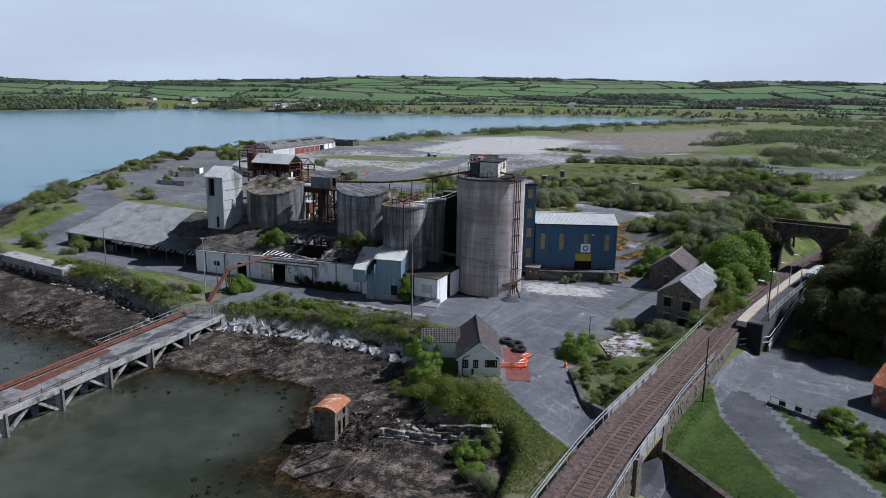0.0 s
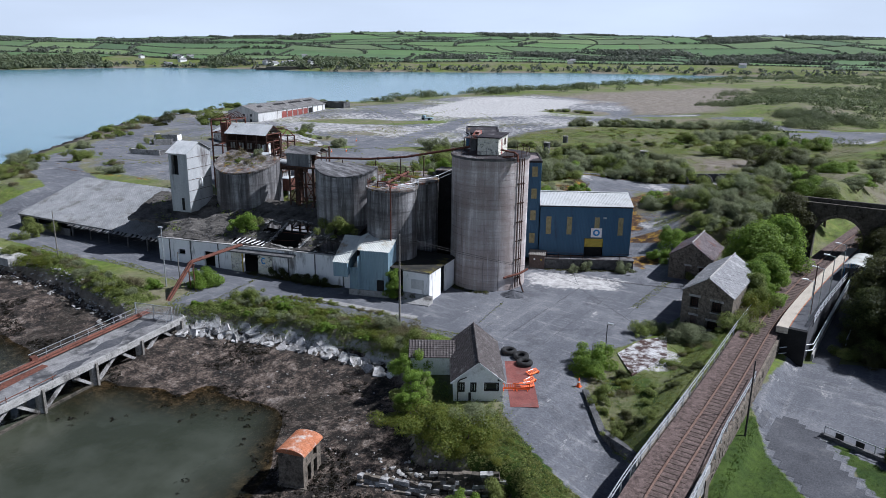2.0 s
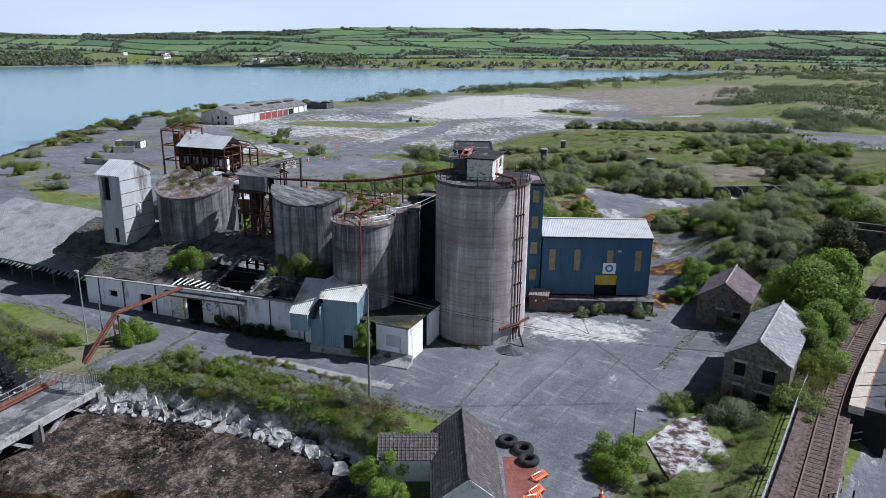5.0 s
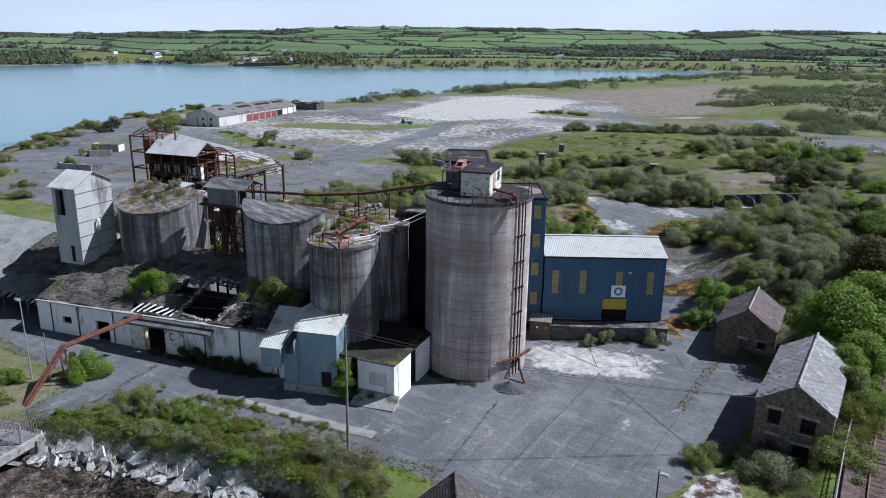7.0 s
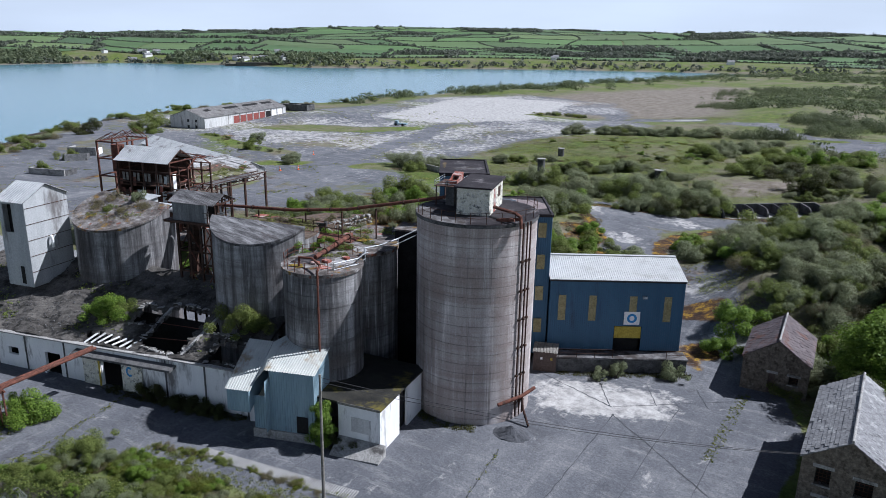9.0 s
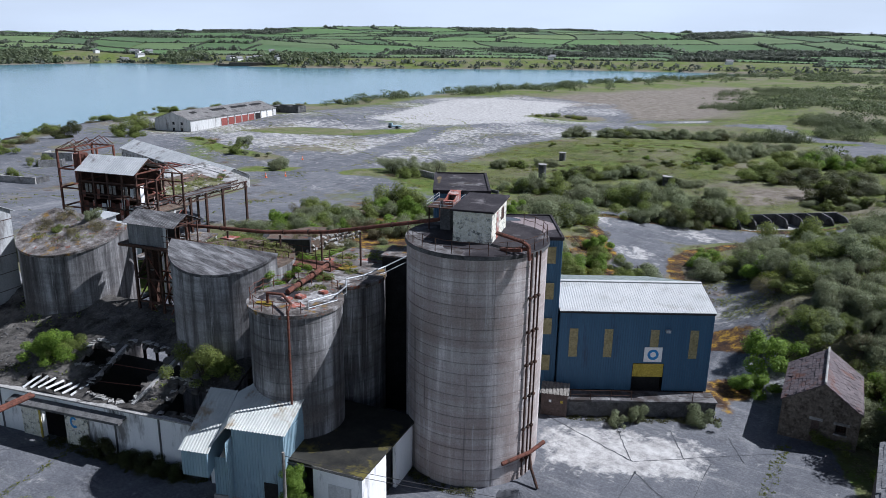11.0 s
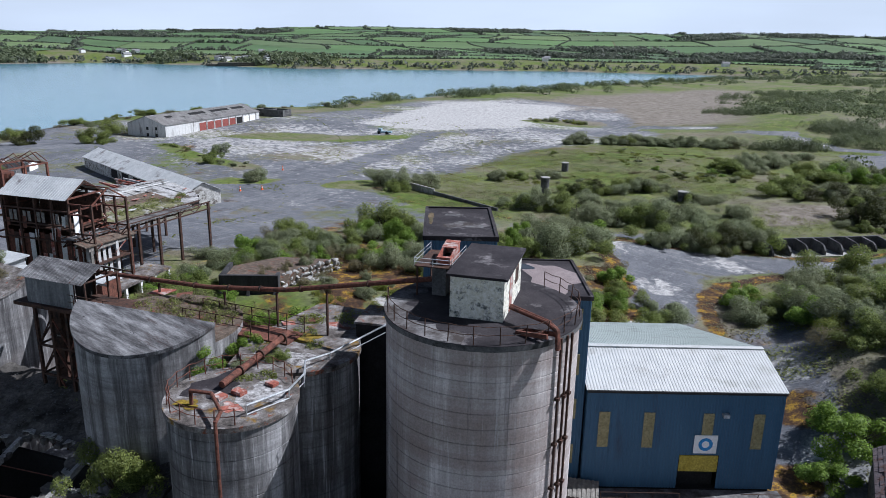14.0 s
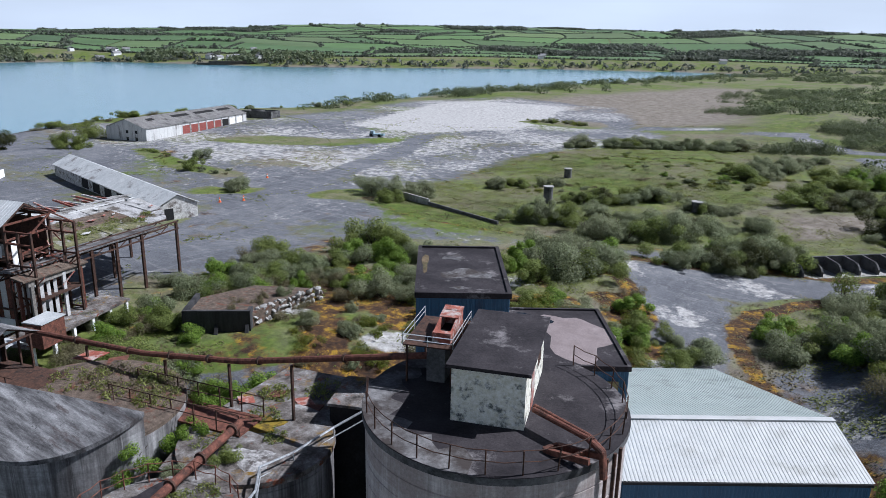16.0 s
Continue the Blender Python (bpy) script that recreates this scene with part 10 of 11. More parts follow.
# garden bushes beside the wall of the lane
for k, x, y, s in (("mid", -2.2, 75.2, 0.9), ("bright", -0.6, 71.4, 0.9), ("gorse", 0.9, 70.2, 1.0), ("mid", 2.2, 68.2, 1.1), ("bright", -2.6, 73.4, 0.7), ("dark", 3.2, 66.4, 1.1), ("gorse", 1.4, 67.0, 0.8)):
    plant(k, x, y, s)
# willow thickets beside the old road behind the works
tr = random.Random(91)
for k, x, y, s in (("bright", -82.5, 156.5, 2.4), ("grey", -84, 163, 2.3), ("grey", -79.2, 153.5, 2.8), ("grey", -79.5, 159.5, 2.9), ("grey", -75.1, 151, 2.9), ("grey", -76, 156.8, 3.0), ("bright", -74.6, 162.2, 2.5), ("mid", -72.5, 153.5, 2.6), ("grey", -72.3, 158, 2.6),
                   ("mid", -77, 147.4, 2.3), ("bright", -80.4, 149.6, 2.0), ("grey", -90.8, 181, 2.8), ("mid", -87, 181.4, 3.0), ("grey", -81.5, 176.4, 3.0), ("grey", -79, 180.5, 3.3), ("grey", -75.6, 177, 3.1), ("mid", -73.4, 179, 3.0), ("grey", -72, 185, 3.4), ("grey", -69.6, 182.4, 3.1),
                   ("mid", -93, 178.8, 2.0), ("grey", -84.2, 186.5, 2.6), ("bright", -92.4, 138.6, 1.6), ("grey", -97.8, 140.6, 1.8), ("dry", -95.4, 133, 1.7), ("grey", -101.6, 136, 2.2), ("mid", -103.2, 133.4, 2.4), ("dry", -91.2, 128.6, 1.6), ("bright", -64.6, 147, 1.7), ("gorse", -63.4, 143.4, 1.5), ("dry", -66, 150.6, 1.5), ("mid", -62.2, 139.6, 1.4)):
    plant(k, x, y, s * tr.uniform(0.9, 1.1))

# far scrub and woods, too far to count
rng = np.random.default_rng(5)


def clump_field(pts, radii, hts, per, leaf, wide=0.5):
    """Many crowns in one mesh, each a heap of leaf clumps."""
    n = len(pts)
    d = rng.normal(size=(n, per, 3))
    d /= np.linalg.norm(d, axis=2, keepdims=True)
    d[..., 2] = np.abs(d[..., 2])
    d *= rng.uniform(0.7, 1.05, size=(n, per, 1))
    p = pts[:, None, :] + d * np.stack([radii, radii, hts], 1)[:, None, :]
    p = p.reshape(-1, 3)
    dd = d.reshape(-1, 3) + rng.normal(scale=0.35, size=(n * per, 3))
    dd /= np.linalg.norm(dd, axis=1, keepdims=True)
    a = np.cross(dd, rng.normal(size=dd.shape))
    a /= np.linalg.norm(a, axis=1, keepdims=True)
    b = np.cross(dd, a)
    s = np.repeat(radii * leaf, per)[:, None] * rng.uniform(0.6, 1.3, size=(n * per, 1))
    co = np.stack([p - a * s, p - b * s * wide, p + a * s, p + b * s * wide], 1).reshape(-1, 3)
    return co, np.arange(4 * len(p)).reshape(-1, 4)


pts = []
while len(pts) < 4200:
    x, y = rng.uniform(-262, 330, 4000), rng.uniform(250, 930, 4000)
    ok = (poly_dist(x, y, COAST) > 2) & (poly_dist(x, y, BACK) < -3) & (poly_dist(x, y, PALE) < -20)
    edge = line_dist(x, y, [(-271, 300), (-262, 428), (-240, 550), (-192, 752), (-120, 880)])
    ok &= ((edge < 30) & (y > 300)) | ((rng.random(4000) < 0.5) & (x > -50) & (wob(x, y, 25, 5) > -0.3)) | ((rng.random(4000) < 0.10) & (edge < 60)) | ((wob(x, y, 34, 3) > 0.15) & (x > -120) & (y > 330))
    pts += list(zip(x[ok], y[ok]))
pts = pts[:4200]
pts = np.array(pts)
zz = land_z(pts[:, 0], pts[:, 1])
zones = [((-64, 338), (-34, 322), 13, 260), ((-68, 290), (-56, 296), 5, 60), ((-104, 402), (-72, 372), 14, 110), ((-108, 482), (-92, 568), 26, 200), ((-60, 300), (-38, 305), 7, 70), ((-60, 430), (-30, 520), 40, 180), ((-20, 262), (40, 300), 24, 150)]
extra = []
for (ax, ay), (bx, by), half, count in zones:
    m = max(5, count // 9)
    t, a, q = rng.random(m), rng.uniform(0, 6.283, m), half * rng.random(m) ** 0.6
    hx, hy = ax + (bx - ax) * t + q * np.cos(a), ay + (by - ay) * t + q * np.sin(a)
    own = rng.integers(0, m, count)
    extra += list(zip(hx[own] + rng.normal(scale=3.2, size=count), hy[own] + rng.normal(scale=1.6, size=count)))
near = np.array(extra)
near = near[(line_dist(near[:, 0], near[:, 1], TRACK) > 5) & (poly_dist(near[:, 0], near[:, 1], TIP) < -2)]
nrad = 1.1 + 2.6 * rng.random(len(near)) ** 2
co, f = clump_field(np.column_stack([near, land_z(near[:, 0], near[:, 1])]), nrad, nrad * rng.uniform(0.8, 1.25, len(near)), 260, 0.055, 0.9)
tagged(new("mound_scrub", raw_mesh("mound_scrub", co, f, "scrub")), "dense dark scrub over old spoil mounds", "scrub", kind="stuff")
bare = (poly_dist(pts[:, 0], pts[:, 1], BARE) < 0) | (rng.random(len(pts)) < 0.06)
pts = pts[bare]
zz = land_z(pts[:, 0], pts[:, 1])
rad = rng.uniform(1.6, 4.4, len(pts))
co, f = clump_field(np.column_stack([pts, zz]), rad, rad * rng.uniform(0.7, 1.1, len(pts)), 110, 0.10, 0.9)
tagged(new("far_scrub", raw_mesh("far_scrub", co, f, "scrub")), "distant grey-green scrub and willow across the flat land", "scrub", kind="stuff")

# ---- far shore: fields, hedges, woods, houses ----
FR, FF = np.array([0.82, 0.57]), np.array([-0.57, 0.82])


def far_xy(a, b):
    return np.asarray(a)[..., None] * FR + np.asarray(b)[..., None] * FF


def lay(a, b):
    """Field corners, bent so that the hedges follow the slopes."""
    return np.array([a + 46 * math.sin(b / 150 + 0.8) + 26 * math.sin(a / 210 + b / 90), b + 34 * math.sin(a / 130) + 20 * math.sin(a / 47 + b / 160) + 0.16 * a * math.sin(b / 300)])


field_co, field_f, hedge, wood, tall = [], [], [], [], []
hr = random.Random(31)
b0 = 560.0
while b0 < 2350:
    db = 62 + (b0 - 560) * 0.075 + hr.uniform(-10, 22)
    a0 = -1500 + hr.uniform(0, 120)
    while a0 < 1500:
        da = hr.uniform(60, 185)
        quad = np.array([lay(a0, b0), lay(a0 + da, b0), lay(a0 + da, b0 + db), lay(a0, b0 + db)])
        w = far_xy(quad[:, 0], quad[:, 1])
        if poly_dist(w[:, 0], w[:, 1], FAR).min() > 12:
            n, m = 6, 4
            base = len(field_co)
            inset = 0.015
            for j in range(m + 1):
                for i in range(n + 1):
                    u, v = inset + (1 - 2 * inset) * i / n, inset + (1 - 2 * inset) * j / m
                    p = lay(a0 + da * u, b0 + db * v)
                    q = far_xy(p[0], p[1])
                    field_co.append((q[0], q[1], 0.0))
            for j in range(m):
                for i in range(n):
                    k = base + j * (n + 1) + i
                    field_f.append((k, k + 1, k + n + 2, k + n + 1))
            for p, q in (((a0, b0), (a0 + da, b0)), ((a0, b0), (a0, b0 + db))):
                steps = int(math.hypot(q[0] - p[0], q[1] - p[1]) / 2.6)
                kind = hr.random()
                if kind > 0.94:
                    continue
                for i in range(steps):
                    f = (i + hr.random()) / steps
                    at = lay(p[0] + (q[0] - p[0]) * f, p[1] + (q[1] - p[1]) * f)
                    (tall if kind < 0.2 and hr.random() < 0.55 else hedge).append(at + np.array([hr.uniform(-.8, .8), hr.uniform(-.8, .8)]))
            if hr.random() < 0.10 + 0.12 * (abs(a0 - 330) < 260):
                for _ in range(int(da * db / 60)):
                    wood.append(lay(a0 + da * (0.1 + 0.8 * hr.random()), b0 + db * (0.05 + 0.7 * hr.random() ** 1.5)))
        a0 += da
    b0 += db
fc = np.array(field_co)
fc[:, 2] = land_z(fc[:, 0], fc[:, 1]) + 0.8
k = Net("pasture", 0.9)
g = k.n("ShaderNodeNewGeometry")
# field greens pulled towards blue-grey, haze of distance put into them
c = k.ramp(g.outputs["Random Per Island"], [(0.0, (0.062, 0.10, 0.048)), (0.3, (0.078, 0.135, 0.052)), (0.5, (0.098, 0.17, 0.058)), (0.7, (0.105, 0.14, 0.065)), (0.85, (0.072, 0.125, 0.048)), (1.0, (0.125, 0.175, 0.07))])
nz = k.noise(k.pos((1, 1, 1)), 0.02, 5)
k.colour(k.mix(0.35, c, k.ramp(nz, [(0.3, (0.3, 0.3, 0.3)), (0.7, (0.7, 0.7, 0.7))]), "OVERLAY"))
tagged(new("far_fields", raw_mesh("far_fields", fc, field_f, k.m)), "patchwork of green pasture fields on the far hillside", "fields", kind="stuff")
hd = far_xy(np.array(hedge)[:, 0], np.array(hedge)[:, 1])
hz = land_z(hd[:, 0], hd[:, 1])
rad = rng.uniform(1.2, 2.0, len(hd)) * np.where(rng.random(len(hd)) < 0.03, 2.2, 1.0)
co, f = clump_field(np.column_stack([hd, hz + 0.5]), rad, rad * 1.1, 7, 0.75, 0.8)
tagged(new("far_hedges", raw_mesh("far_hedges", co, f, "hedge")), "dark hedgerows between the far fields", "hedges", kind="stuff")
wood += tall
wd_ = far_xy(np.array(wood)[:, 0], np.array(wood)[:, 1])
sh_pts = []
for (ax, ay), (bx, by) in zip(FAR[1:9], FAR[2:10]):
    n = int(math.hypot(bx - ax, by - ay) / 5)
    for i in range(n):
        t = (i + rng.random()) / n
        off = rng.uniform(3, 34)
        nx_, ny_ = -(by - ay), bx - ax
        l = math.hypot(nx_, ny_)
        sh_pts.append((ax + (bx - ax) * t + nx_ / l * off, ay + (by - ay) * t + ny_ / l * off))
wd_ = np.vstack([wd_, np.array(sh_pts)])
wz = land_z(wd_[:, 0], wd_[:, 1])
rad = rng.uniform(2.6, 5.2, len(wd_))
co, f = clump_field(np.column_stack([wd_, wz + 0.5]), rad, rad * 1.25, 14, 0.42, 0.8)
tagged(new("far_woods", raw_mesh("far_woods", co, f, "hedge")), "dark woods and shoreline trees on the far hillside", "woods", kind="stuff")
belt = []
for (ax, ay), (bx, by), gap in ((FAR[1], FAR[2], 0.55), (FAR[2], (-841, 530), 0.3), ((-790, 603), (-745, 627), 0.8), ((-690, 648), (-590, 693), 0.9)):
    n = int(math.hypot(bx - ax, by - ay) / gap)
    for i in range(n):
        t, off = rng.random(), rng.uniform(6, 62)
        l = math.hypot(bx - ax, by - ay)
        belt.append((ax + (bx - ax) * t - (by - ay) / l * off, ay + (by - ay) * t + (bx - ax) / l * off))
belt = np.array(belt)
rad = rng.uniform(3.0, 5.5, len(belt))
co, f = clump_field(np.column_stack([belt, land_z(belt[:, 0], belt[:, 1]) + 1.0]), rad, rad * 1.3, 26, 0.32, 0.8)
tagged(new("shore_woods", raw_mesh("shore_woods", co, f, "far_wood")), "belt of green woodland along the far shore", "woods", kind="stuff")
HX, HY = -868, 618
for i in range(19):
    t = hr.random()
    if i > 10:
        x, y = -735 + 9 * (i - 11) + hr.uniform(-3, 3), 662 + 5 * (i - 11) + hr.uniform(-8, 8)
    elif i < 7:
        x, y = HX + 90 * (hr.random() - 0.5), HY + 60 * (hr.random() - 0.5)
    else:
        p = far_xy(hr.uniform(-400, 500), hr.uniform(850, 1100))
        x, y = float(p[0]), float(p[1])
    th = thing("far_house", "small white house with a grey roof on the far shore", "house", (x, y, float(land_z(x, y))), hr.uniform(0, 180), group="houses on the far shore")
    L2, W2 = hr.uniform(6, 10), 5.5
    part("wall", box(B(), 0, L2, 0, W2, -1, 3.6), "white", th)
    bm = B()
    for y0 in (-0.4, W2 + 0.4):
        slab(bm, [(-0.3, y0, 3.5), (L2 + 0.3, y0, 3.5), (L2 + 0.3, W2 / 2, 5.6), (-0.3, W2 / 2, 5.6)], 0.2)
    part("roof", bm, "slate", th)

# rough grass and weeds on the near banks
pts = []
while len(pts) < 9000:
    n = 3000
    x = np.concatenate([rng.uniform(-80, -47, n), rng.uniform(-122, -85, n), rng.uniform(-46, -22, n)])
    y = np.concatenate([np.interp(x[:n], [-80, -76, -65, -56, -48], [61.6, 63.4, 67.0, 68.6, 67.6]) + rng.uniform(-1.0, 2.2, n),
                        np.interp(x[n:2 * n], [-122, -106, -93, -86], [60, 61.0, 59.6, 58.4]) + rng.uniform(-0.6, 4.0, n), rng.uniform(40, 64, n)])
    ok = (poly_dist(x, y, COAST) > -0.2) & (poly_dist(x, y, YARD) < 0.3) & (x < rail_x(y) - 3.0)
    pts += list(zip(x[ok], y[ok]))
rng.shuffle(pts)
pts = pts[:9000]
pts = np.array(pts)
rad = rng.uniform(0.12, 0.3, len(pts))
co, f = clump_field(np.column_stack([pts, land_z(pts[:, 0], pts[:, 1]) - 0.03]), rad, rad * 1.5, 14, 0.3)
tagged(new("bank_weeds", raw_mesh("bank_weeds", co, f, "leaf_mid")), "rough grass and weeds on the banks and verges", "weeds", kind="stuff")


# bladder wrack in the shallows and on the mud of the bay
pts = []
while len(pts) < 1500:
    x, y = rng.uniform(-112, -36, 3000), rng.uniform(14, 66, 3000)
    d = SEA - land_z(x, y)
    ok = (poly_dist(x, y, COAST) < -1.5) & (d < 0.9) & (d > -1.0) & (wob(x, y, 3.1, 4) + 0.6 * wob(x, y, 1.2, 2) > np.where(d > 0, -0.2, 0.25)) & (rng.random(3000) < np.where(d > 0, 0.05, 0.8))
    pts += list(zip(x[ok], y[ok]))
pts = np.array(pts[:1500])
rad = rng.uniform(0.12, 0.42, len(pts))
co, f = clump_field(np.column_stack([pts, np.maximum(land_z(pts[:, 0], pts[:, 1]), SEA) - 0.03]), rad, rad * 0.28, 14, 0.4)
tagged(new("seaweed", raw_mesh("seaweed", co, f, "wrack")), "dark brown seaweed clumps on the wet mud", "seaweed", kind="stuff")


# low weeds, tussocks and moss over the waste ground
def weeds(name, label, count, area, material, rr, per, leaf, test):
    pts = []
    while len(pts) < count:
        x, y = rng.uniform(area[0], area[1], 400), rng.uniform(area[2], area[3], 400)
        ok = test(x, y)
        pts += list(zip(x[ok], y[ok]))
    pts = np.array(pts[:count])
    rad = rng.uniform(*rr, len(pts))
    co, f = clump_field(np.column_stack([pts, land_z(pts[:, 0], pts[:, 1]) - 0.04]), rad, rad * rng.uniform(0.3, 0.7, len(pts)), int(per * 1.8), leaf * 0.75)
    tagged(new(name, raw_mesh(name, co, f, material)), label, "weeds", kind="stuff")


def waste(x, y):
    return (poly_dist(x, y, OLD_ROAD) < 0.3) & (line_dist(x, y, TRACK) > 4.2) & (poly_dist(x, y, TIP) < 0.5) & (np.hypot((x + 87) / 15, (y - 120) / 17) > 0.55) & (poly_dist(x, y, YARD) < -0.5) & (poly_dist(x, y, BACK) < 2) & (poly_dist(x, y, COAST) > 1) & (np.abs(x - rail_x(y)) > 3.5)


weeds("dry_tussocks", "pale dry grass tussocks over the waste ground", 5000, (-128, 20, 108, 250), "leaf_dry", (0.1, 0.3), 7, 0.45, lambda x, y: waste(x, y) & (wob(x, y, 8, 1) > -0.2))
def mats(name, label, count, box4, material, rr, test, lift=0.14):
    """Low mats of grass: broad clumps that lie almost flat."""
    pts = []
    while len(pts) < count:
        x, y = rng.uniform(box4[0], box4[1], 4000), rng.uniform(box4[2], box4[3], 4000)
        ok = test(x, y)
        pts += list(zip(x[ok], y[ok]))
    pts = np.array(pts[:count])
    rad = rng.uniform(*rr, len(pts))
    per = 34
    n = len(pts) * per
    a = rng.uniform(0, 6.283, n)
    q = np.repeat(rad, per) * rng.random(n) ** 0.5
    cx, cy = np.repeat(pts[:, 0], per) + q * np.cos(a), np.repeat(pts[:, 1], per) + q * np.sin(a)
    cz = land_z(cx, cy) + lift * rng.random(n)
    nrm = rng.normal(scale=0.28, size=(n, 3)) + np.array([0, 0, 1.0])
    nrm /= np.linalg.norm(nrm, axis=1, keepdims=True)
    u = np.cross(nrm, rng.normal(size=(n, 3)))
    u /= np.linalg.norm(u, axis=1, keepdims=True)
    w = np.cross(nrm, u)
    s = (np.repeat(rad, per) * rng.uniform(0.05, 0.13, n))[:, None]
    p = np.column_stack([cx, cy, cz])
    co = np.stack([p - u * s, p - w * s * 0.5, p + u * s, p + w * s * 0.5], 1).reshape(-1, 3)
    tagged(new(name, raw_mesh(name, co, np.arange(4 * n).reshape(-1, 4), material)), label, "grass", kind="stuff")


mats("meadow_grass", "rough yellow-green grass over the waste ground", 9000, (-128, 30, 108, 300), "grass_tip", (0.5, 1.6), lambda x, y: waste(x, y) & (wob(x, y, 6, 1) + 0.7 * wob(x, y, 2.1, 4) > 0.0))
mats("dead_grass", "flattened tan dead grass over the waste ground", 3600, (-128, 30, 108, 340), "leaf_dry", (0.5, 1.8), lambda x, y: waste(x, y) & (wob(x, y, 6, 1) + 0.7 * wob(x, y, 2.1, 4) < 0.1))
mats("dark_herbs", "dark green low herbs over the waste ground", 2600, (-128, 30, 108, 260), "leaf_dark", (0.4, 1.4), lambda x, y: waste(x, y) & (wob(x, y, 9, 5) > 0.15))
weeds("back_weeds", "weeds in the cracks of the old works floor", 3200, (-250, -60, 98, 300), "grass_tip", (0.1, 0.4), 8, 0.4, lambda x, y: (poly_dist(x, y, BACK) > 1) & ((np.abs(wob(x, y, 9, 3)) < 0.035) | (np.abs(wob(x, y, 15, 6) - 0.3) < 0.02)))
weeds("yard_weeds", "small weeds growing in the cracks of the yard", 900, (-135, -30, 60, 118), "leaf_mid", (0.06, 0.2), 8, 0.45, lambda x, y: (np.abs(poly_dist(x, y, YARD)) < 1.2))
# joints of the yard's concrete bays
for i, (x0, y0, x1, y1) in enumerate(((-42.5, 77, -42.9, 99), (-38.0, 74, -38.3, 103.4), (-33.6, 82, -33.8, 104), (-53, 103.3, -43.6, 100.2), (-47, 105.4, -43.7, 100.2), (-43.8, 100, -31.7, 110.1), (-43, 98.9, -30.6, 89.6), (-42.5, 106.8, -40.2, 102.8), (-38, 108.3, -36.1, 105), (-46.6, 75.7, -48.6, 88),
                                         (-78.9, 66.5, -81.7, 76.7), (-67, 73.6, -53.4, 76.1), (-60.5, 75.9, -60.6, 78.9), (-81.5, 62, -79, 66.8), (-90, 69, -84, 75.5))):
    d = Vector((x1 - x0, y1 - y0, 0))
    nrm = Vector((-d.y, d.x, 0)).normalized() * (0.03 if i % 3 else 0.045)
    bm = B()
    n = 22
    prev = None
    for k2 in range(n + 1):
        p = Vector((x0, y0, 0)) + d * (k2 / n) + nrm * rng.uniform(-1.5, 1.5)
        z = float(land_z(p.x, p.y)) + 0.02
        w = nrm * rng.uniform(0.4, 1.5)
        row = [bm.verts.new((p.x + w.x, p.y + w.y, z)), bm.verts.new((p.x - w.x, p.y - w.y, z))]
        if prev:
            bm.faces.new((prev[0], row[0], row[1], prev[1]))
        prev = row
    solid("slab_joint", bm, "asphalt", "dark open joint between worn concrete yard slabs", "joint", "structure")


def joint_weeds(x, y):
    return (np.abs(x + 33.9) < 0.5) & (y > 96) | (line_dist(x, y, [(-67, 73.6), (-53.4, 76.1)]) < 0.35) | (line_dist(x, y, [(-79, 66.5), (-81.7, 76.5)]) < 0.25) | (line_dist(x, y, [(-46.6, 75.7), (-48.6, 88)]) < 0.12)


weeds("joint_weeds", "moss and small weeds in the joints of the yard", 700, (-85, -32, 62, 110), "gorse", (0.06, 0.2), 9, 0.5, joint_weeds)
weeds("lawn_tufts", "uneven tufts of mown grass beside the viaduct", 9000, (-16, 0, 50, 82), "lawn_blade", (0.04, 0.13), 6, 0.5, lambda x, y: (poly_dist(x, y, LAWN) > 0) | (poly_dist(x, y, STRIP) > 0))
weeds("verge_tufts", "short bright grass between the yard kerb and the railway", 7000, (-31, -20, 60, 93), "grass_tip", (0.05, 0.2), 7, 0.4, lambda x, y: (poly_dist(x, y, YARD) < 0) & (x < rail_x(y) - 2.7) & (poly_dist(x, y, [(-30.2, 80.8), (-26.9, 76.4), (-25.5, 83.0), (-27.3, 88.6), (-29.4, 86.0)]) < -0.1))
weeds("bank_tufts", "rough yellow-green grass on the bank below the house", 5000, (-42, -21, 44, 62), "grass_tip", (0.08, 0.3), 8, 0.4, lambda x, y: (poly_dist(x, y, COAST) > 0.3) & (poly_dist(x, y, YARD) < 0) & (x < rail_x(y) - 2.8))
ramp = thing("ribbed_ramp", "pale ribbed concrete loading strip in the works road", "paving", kind="structure")
for i in range(70):
    f = i / 70
    a = Vector((-68.2, 74.6, 0.0)).lerp(Vector((-54.2, 77.0, 0.0)), f)
    part("rib", bar(B(), a + Vector((0, 0, 0.02)), a + Vector((0.25, -1.15, 0.02)), 0.1, 0.05), "concrete", ramp)


def wall_foot(x, y):
    ring = np.hypot(x + 55.15, y - 94.5)
    return (line_dist(x, y, [(-84, 76.4), (-70, 79.6)]) < 0.8) | ((ring > 5.3) & (ring < 6.2) & (x < -52)) | (line_dist(x, y, [(-61, 82.0), (-57.9, 84.0), (-58.4, 88)]) < 0.5) | (line_dist(x, y, [(-50.5, 104.2), (-40, 110.6)]) < 0.7) | (line_dist(x, y, [(-27.4, 91.8), (-21.4, 91.9)]) < 0.8)


weeds("wall_foot_weeds", "dark weeds and bramble along the foot of the walls", 1500, (-90, -20, 74, 112), "leaf_dark", (0.1, 0.38), 14, 0.35, wall_foot)
weeds("road_verge_weeds", "mossy weeds along the edge of the works road", 2600, (-122, -46, 60, 76), "grass_tip", (0.06, 0.24), 8, 0.45, lambda x, y: (np.abs(poly_dist(x, y, YARD) - 0.4) < 0.9 + 0.9 * wob(x, y, 3.1, 2)))
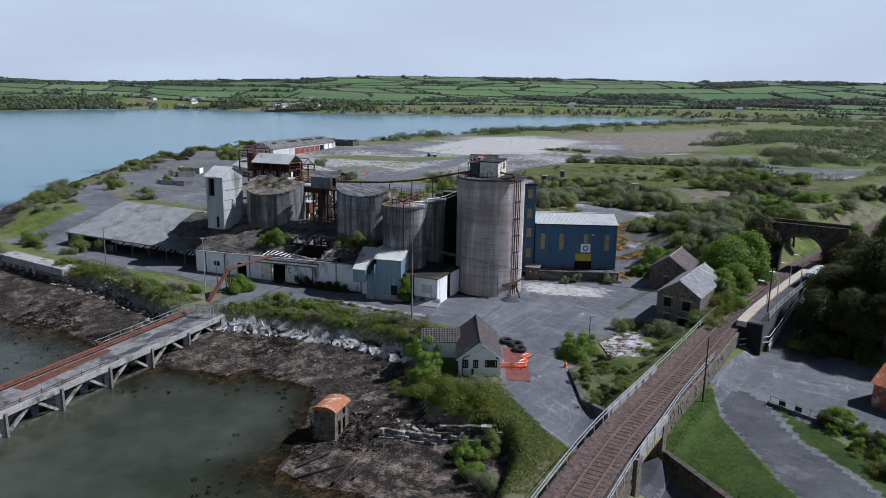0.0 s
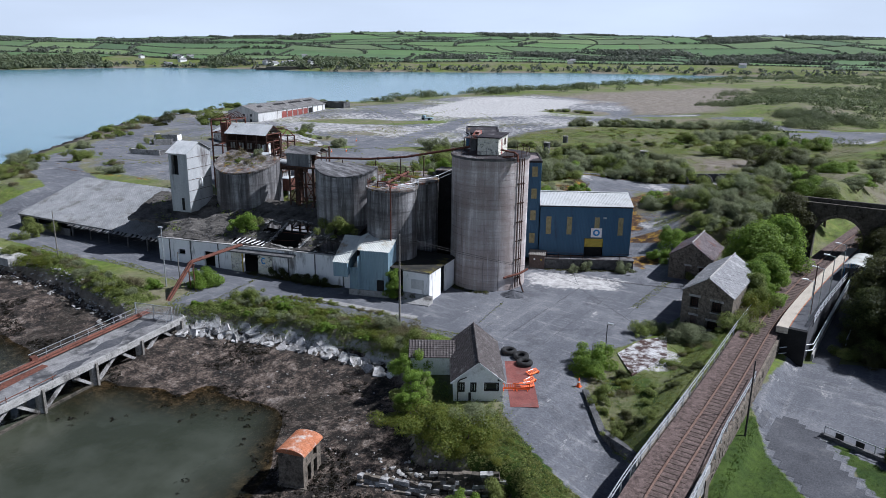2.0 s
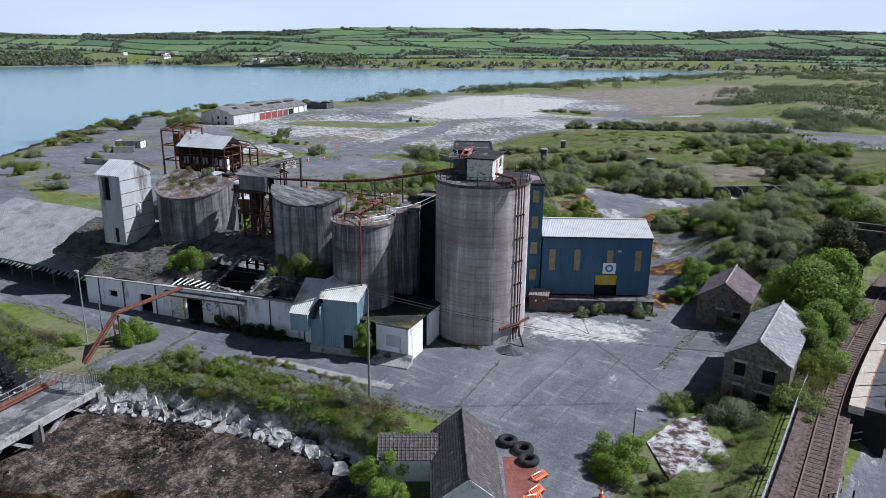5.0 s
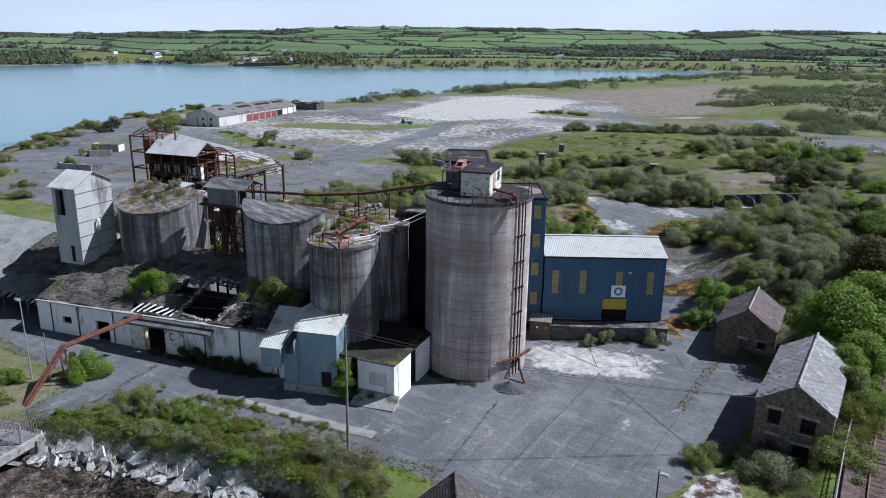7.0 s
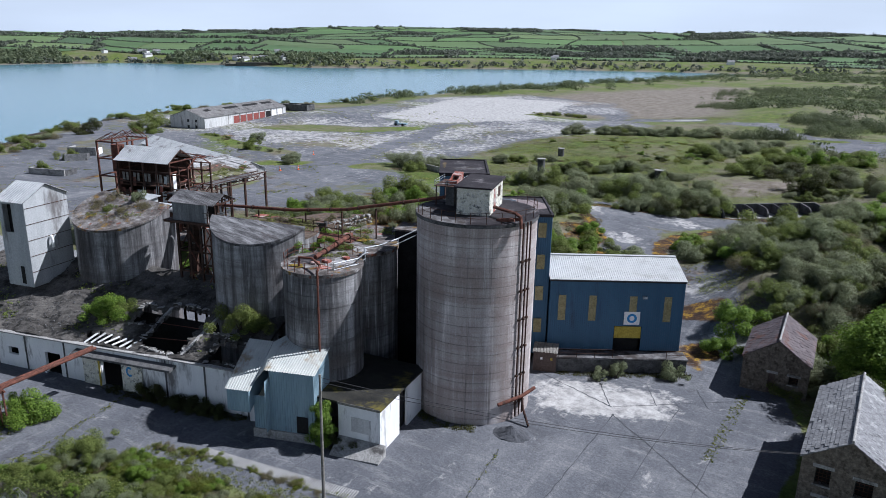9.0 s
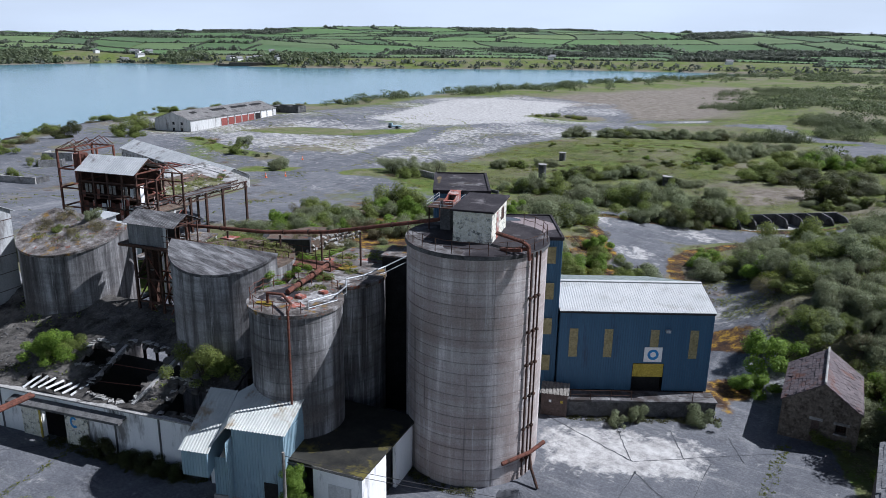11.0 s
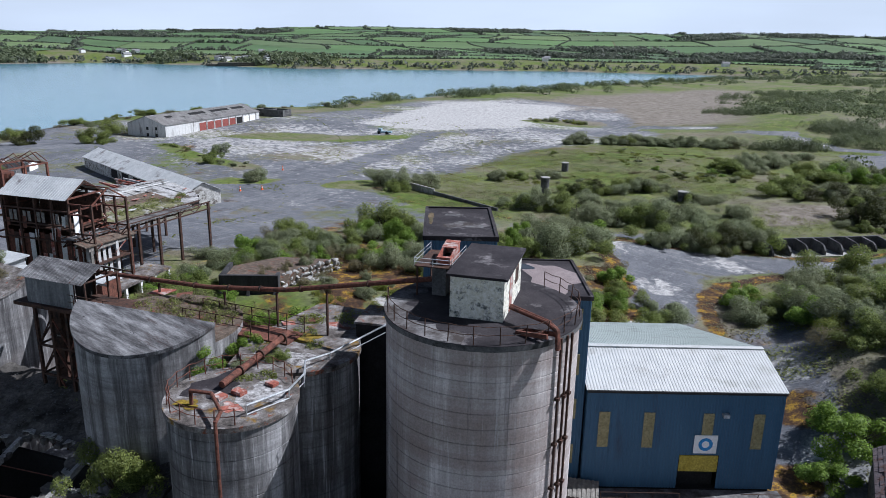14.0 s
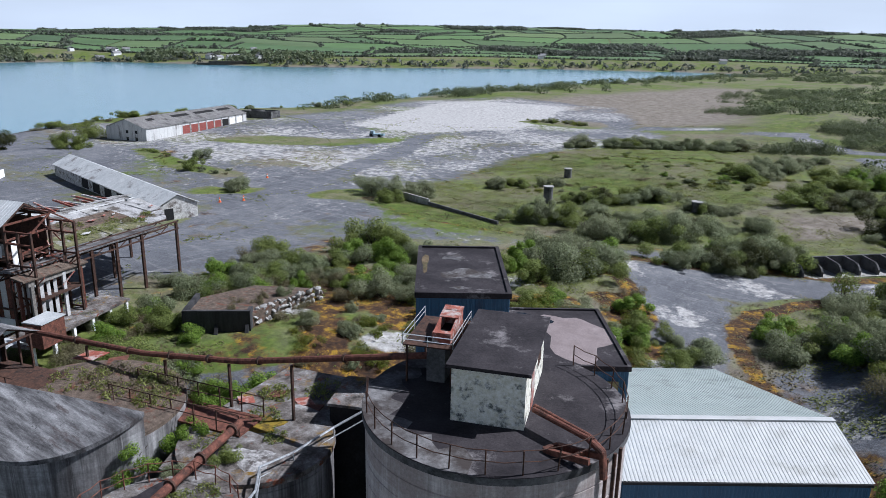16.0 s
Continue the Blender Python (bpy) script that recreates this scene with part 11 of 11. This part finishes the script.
# moss and weeds growing on the works roof
rx, ry = rng.uniform(-7, WL - 1, 900), rng.uniform(1.2, 10.5, 900)
ok = (wob(rx, ry, 2.3, 4) > 0.1) & ~((rx < 0) & (ry < 3.6))
for a, b2, c, d in HOLES:
    ok &= ~((rx > a - 0.4) & (rx < b2 + 0.4) & (ry > c - 0.4) & (ry < d + 0.4))
rx, ry = rx[ok], ry[ok]
rz = np.array([roof_z(max(a, 0), b2) for a, b2 in zip(rx, ry)])
rad = rng.uniform(0.1, 0.35, len(rx))
co, f = clump_field(np.column_stack([rx, ry, rz]), rad, rad * 0.6, 9, 0.4)
ob = new("roof_weed", raw_mesh("roof_weed", co, f, "leaf_mid"))
ob.parent = works
tagged(ob, "moss and small weeds on the roof", kind="stuff")


def deck_weeds(parent, label, spots, material, n, rr, leaf):
    """Tufts on a flat deck, in the parent's own coordinates: spots are x, y, z, spread."""
    pts = []
    for x, y, z, w in spots:
        a, q = rng.uniform(0, 6.283, n), w * rng.random(n) ** 0.5
        pts.append(np.column_stack([x + q * np.cos(a), y + q * np.sin(a), np.full(n, z)]))
    pts = np.vstack(pts)
    rad = rng.uniform(*rr, len(pts))
    co, f = clump_field(pts, rad, rad * rng.uniform(0.8, 1.5, len(pts)), 16, leaf)
    ob = new("deck_weed", raw_mesh("deck_weed", co, f, material))
    ob.parent = parent
    tagged(ob, label, kind="stuff")


deck_weeds(S2, "dry grass and weeds on the rear deck", [(-2.5, 1.6, 14.16, 1.6), (0.4, 2.6, 14.16, 1.7), (2.8, 2.4, 14.16, 1.2), (0.8, 4.0, 14.16, 0.9)], "grass_tip", 70, (0.08, 0.26), 0.3)
deck_weeds(S2, "dead brown grass on the rear deck", [(-1.2, 2.6, 14.16, 1.6), (1.8, 3.2, 14.16, 1.4)], "leaf_dry", 80, (0.08, 0.28), 0.3)
deck_weeds(S3, "weeds round the pipe on the silo top", [(-1.0, 1.8, 13.7, 0.5), (-0.2, 2.6, 13.7, 0.6)], "grass_tip", 40, (0.06, 0.2), 0.3)
deck_weeds(S4, "weeds on the littered silo top", [(-1.8, -1.4, 13.5, 0.9), (-1.4, 1.8, 13.5, 0.9), (0.6, 0.6, 13.5, 0.6)], "leaf_mid", 45, (0.06, 0.22), 0.3)
deck_weeds(S1, "weeds and brambles over the silo top", [(-2.0, -1.4, 13.95, 1.3), (1.5, -1.8, 13.45, 1.6), (0.0, -0.4, 14.05, 1.8), (-1.0, 3.4, 12.45, 1.6), (2.4, 3.4, 12.45, 1.4)], "leaf_dry", 60, (0.08, 0.26), 0.3)
deck_weeds(S1, "green weeds over the silo top", [(-1.0, -2.4, 13.55, 1.3), (2.6, -0.6, 13.7, 1.2)], "grass_tip", 50, (0.08, 0.24), 0.3)
deck_weeds(rear, "grass and moss on the bin decks", [(-74.5, 96.6, 11.1, 2.0), (-69.6, 96.6, 13.2, 1.0), (-67.6, 98.4, 13.2, 1.2)], "grass_tip", 70, (0.08, 0.28), 0.3)
deck_weeds(canopy, "rough grass and brambles over the canopy roof", [tuple(cp(a, b2, canopy_z(a, b2))) + (w,) for a, b2, w in ((-13, 3.2, 1.2), (-10.5, 3.6, 1.4), (-8, 3.2, 1.2), (-6.4, 4.6, 1.3), (-10.5, 5.6, 1.0), (-3.5, 3.0, 0.9), (-0.6, 4.0, 0.7))], "grass_tip", 60, (0.08, 0.26), 0.3)
deck_weeds(canopy, "dead brown brambles on the canopy roof", [tuple(cp(a, b2, canopy_z(a, b2))) + (w,) for a, b2, w in ((-11.5, 6.4, 1.0), (-4.6, 3.8, 1.2), (-1.4, 3.4, 0.9))], "leaf_dry", 60, (0.08, 0.26), 0.3)
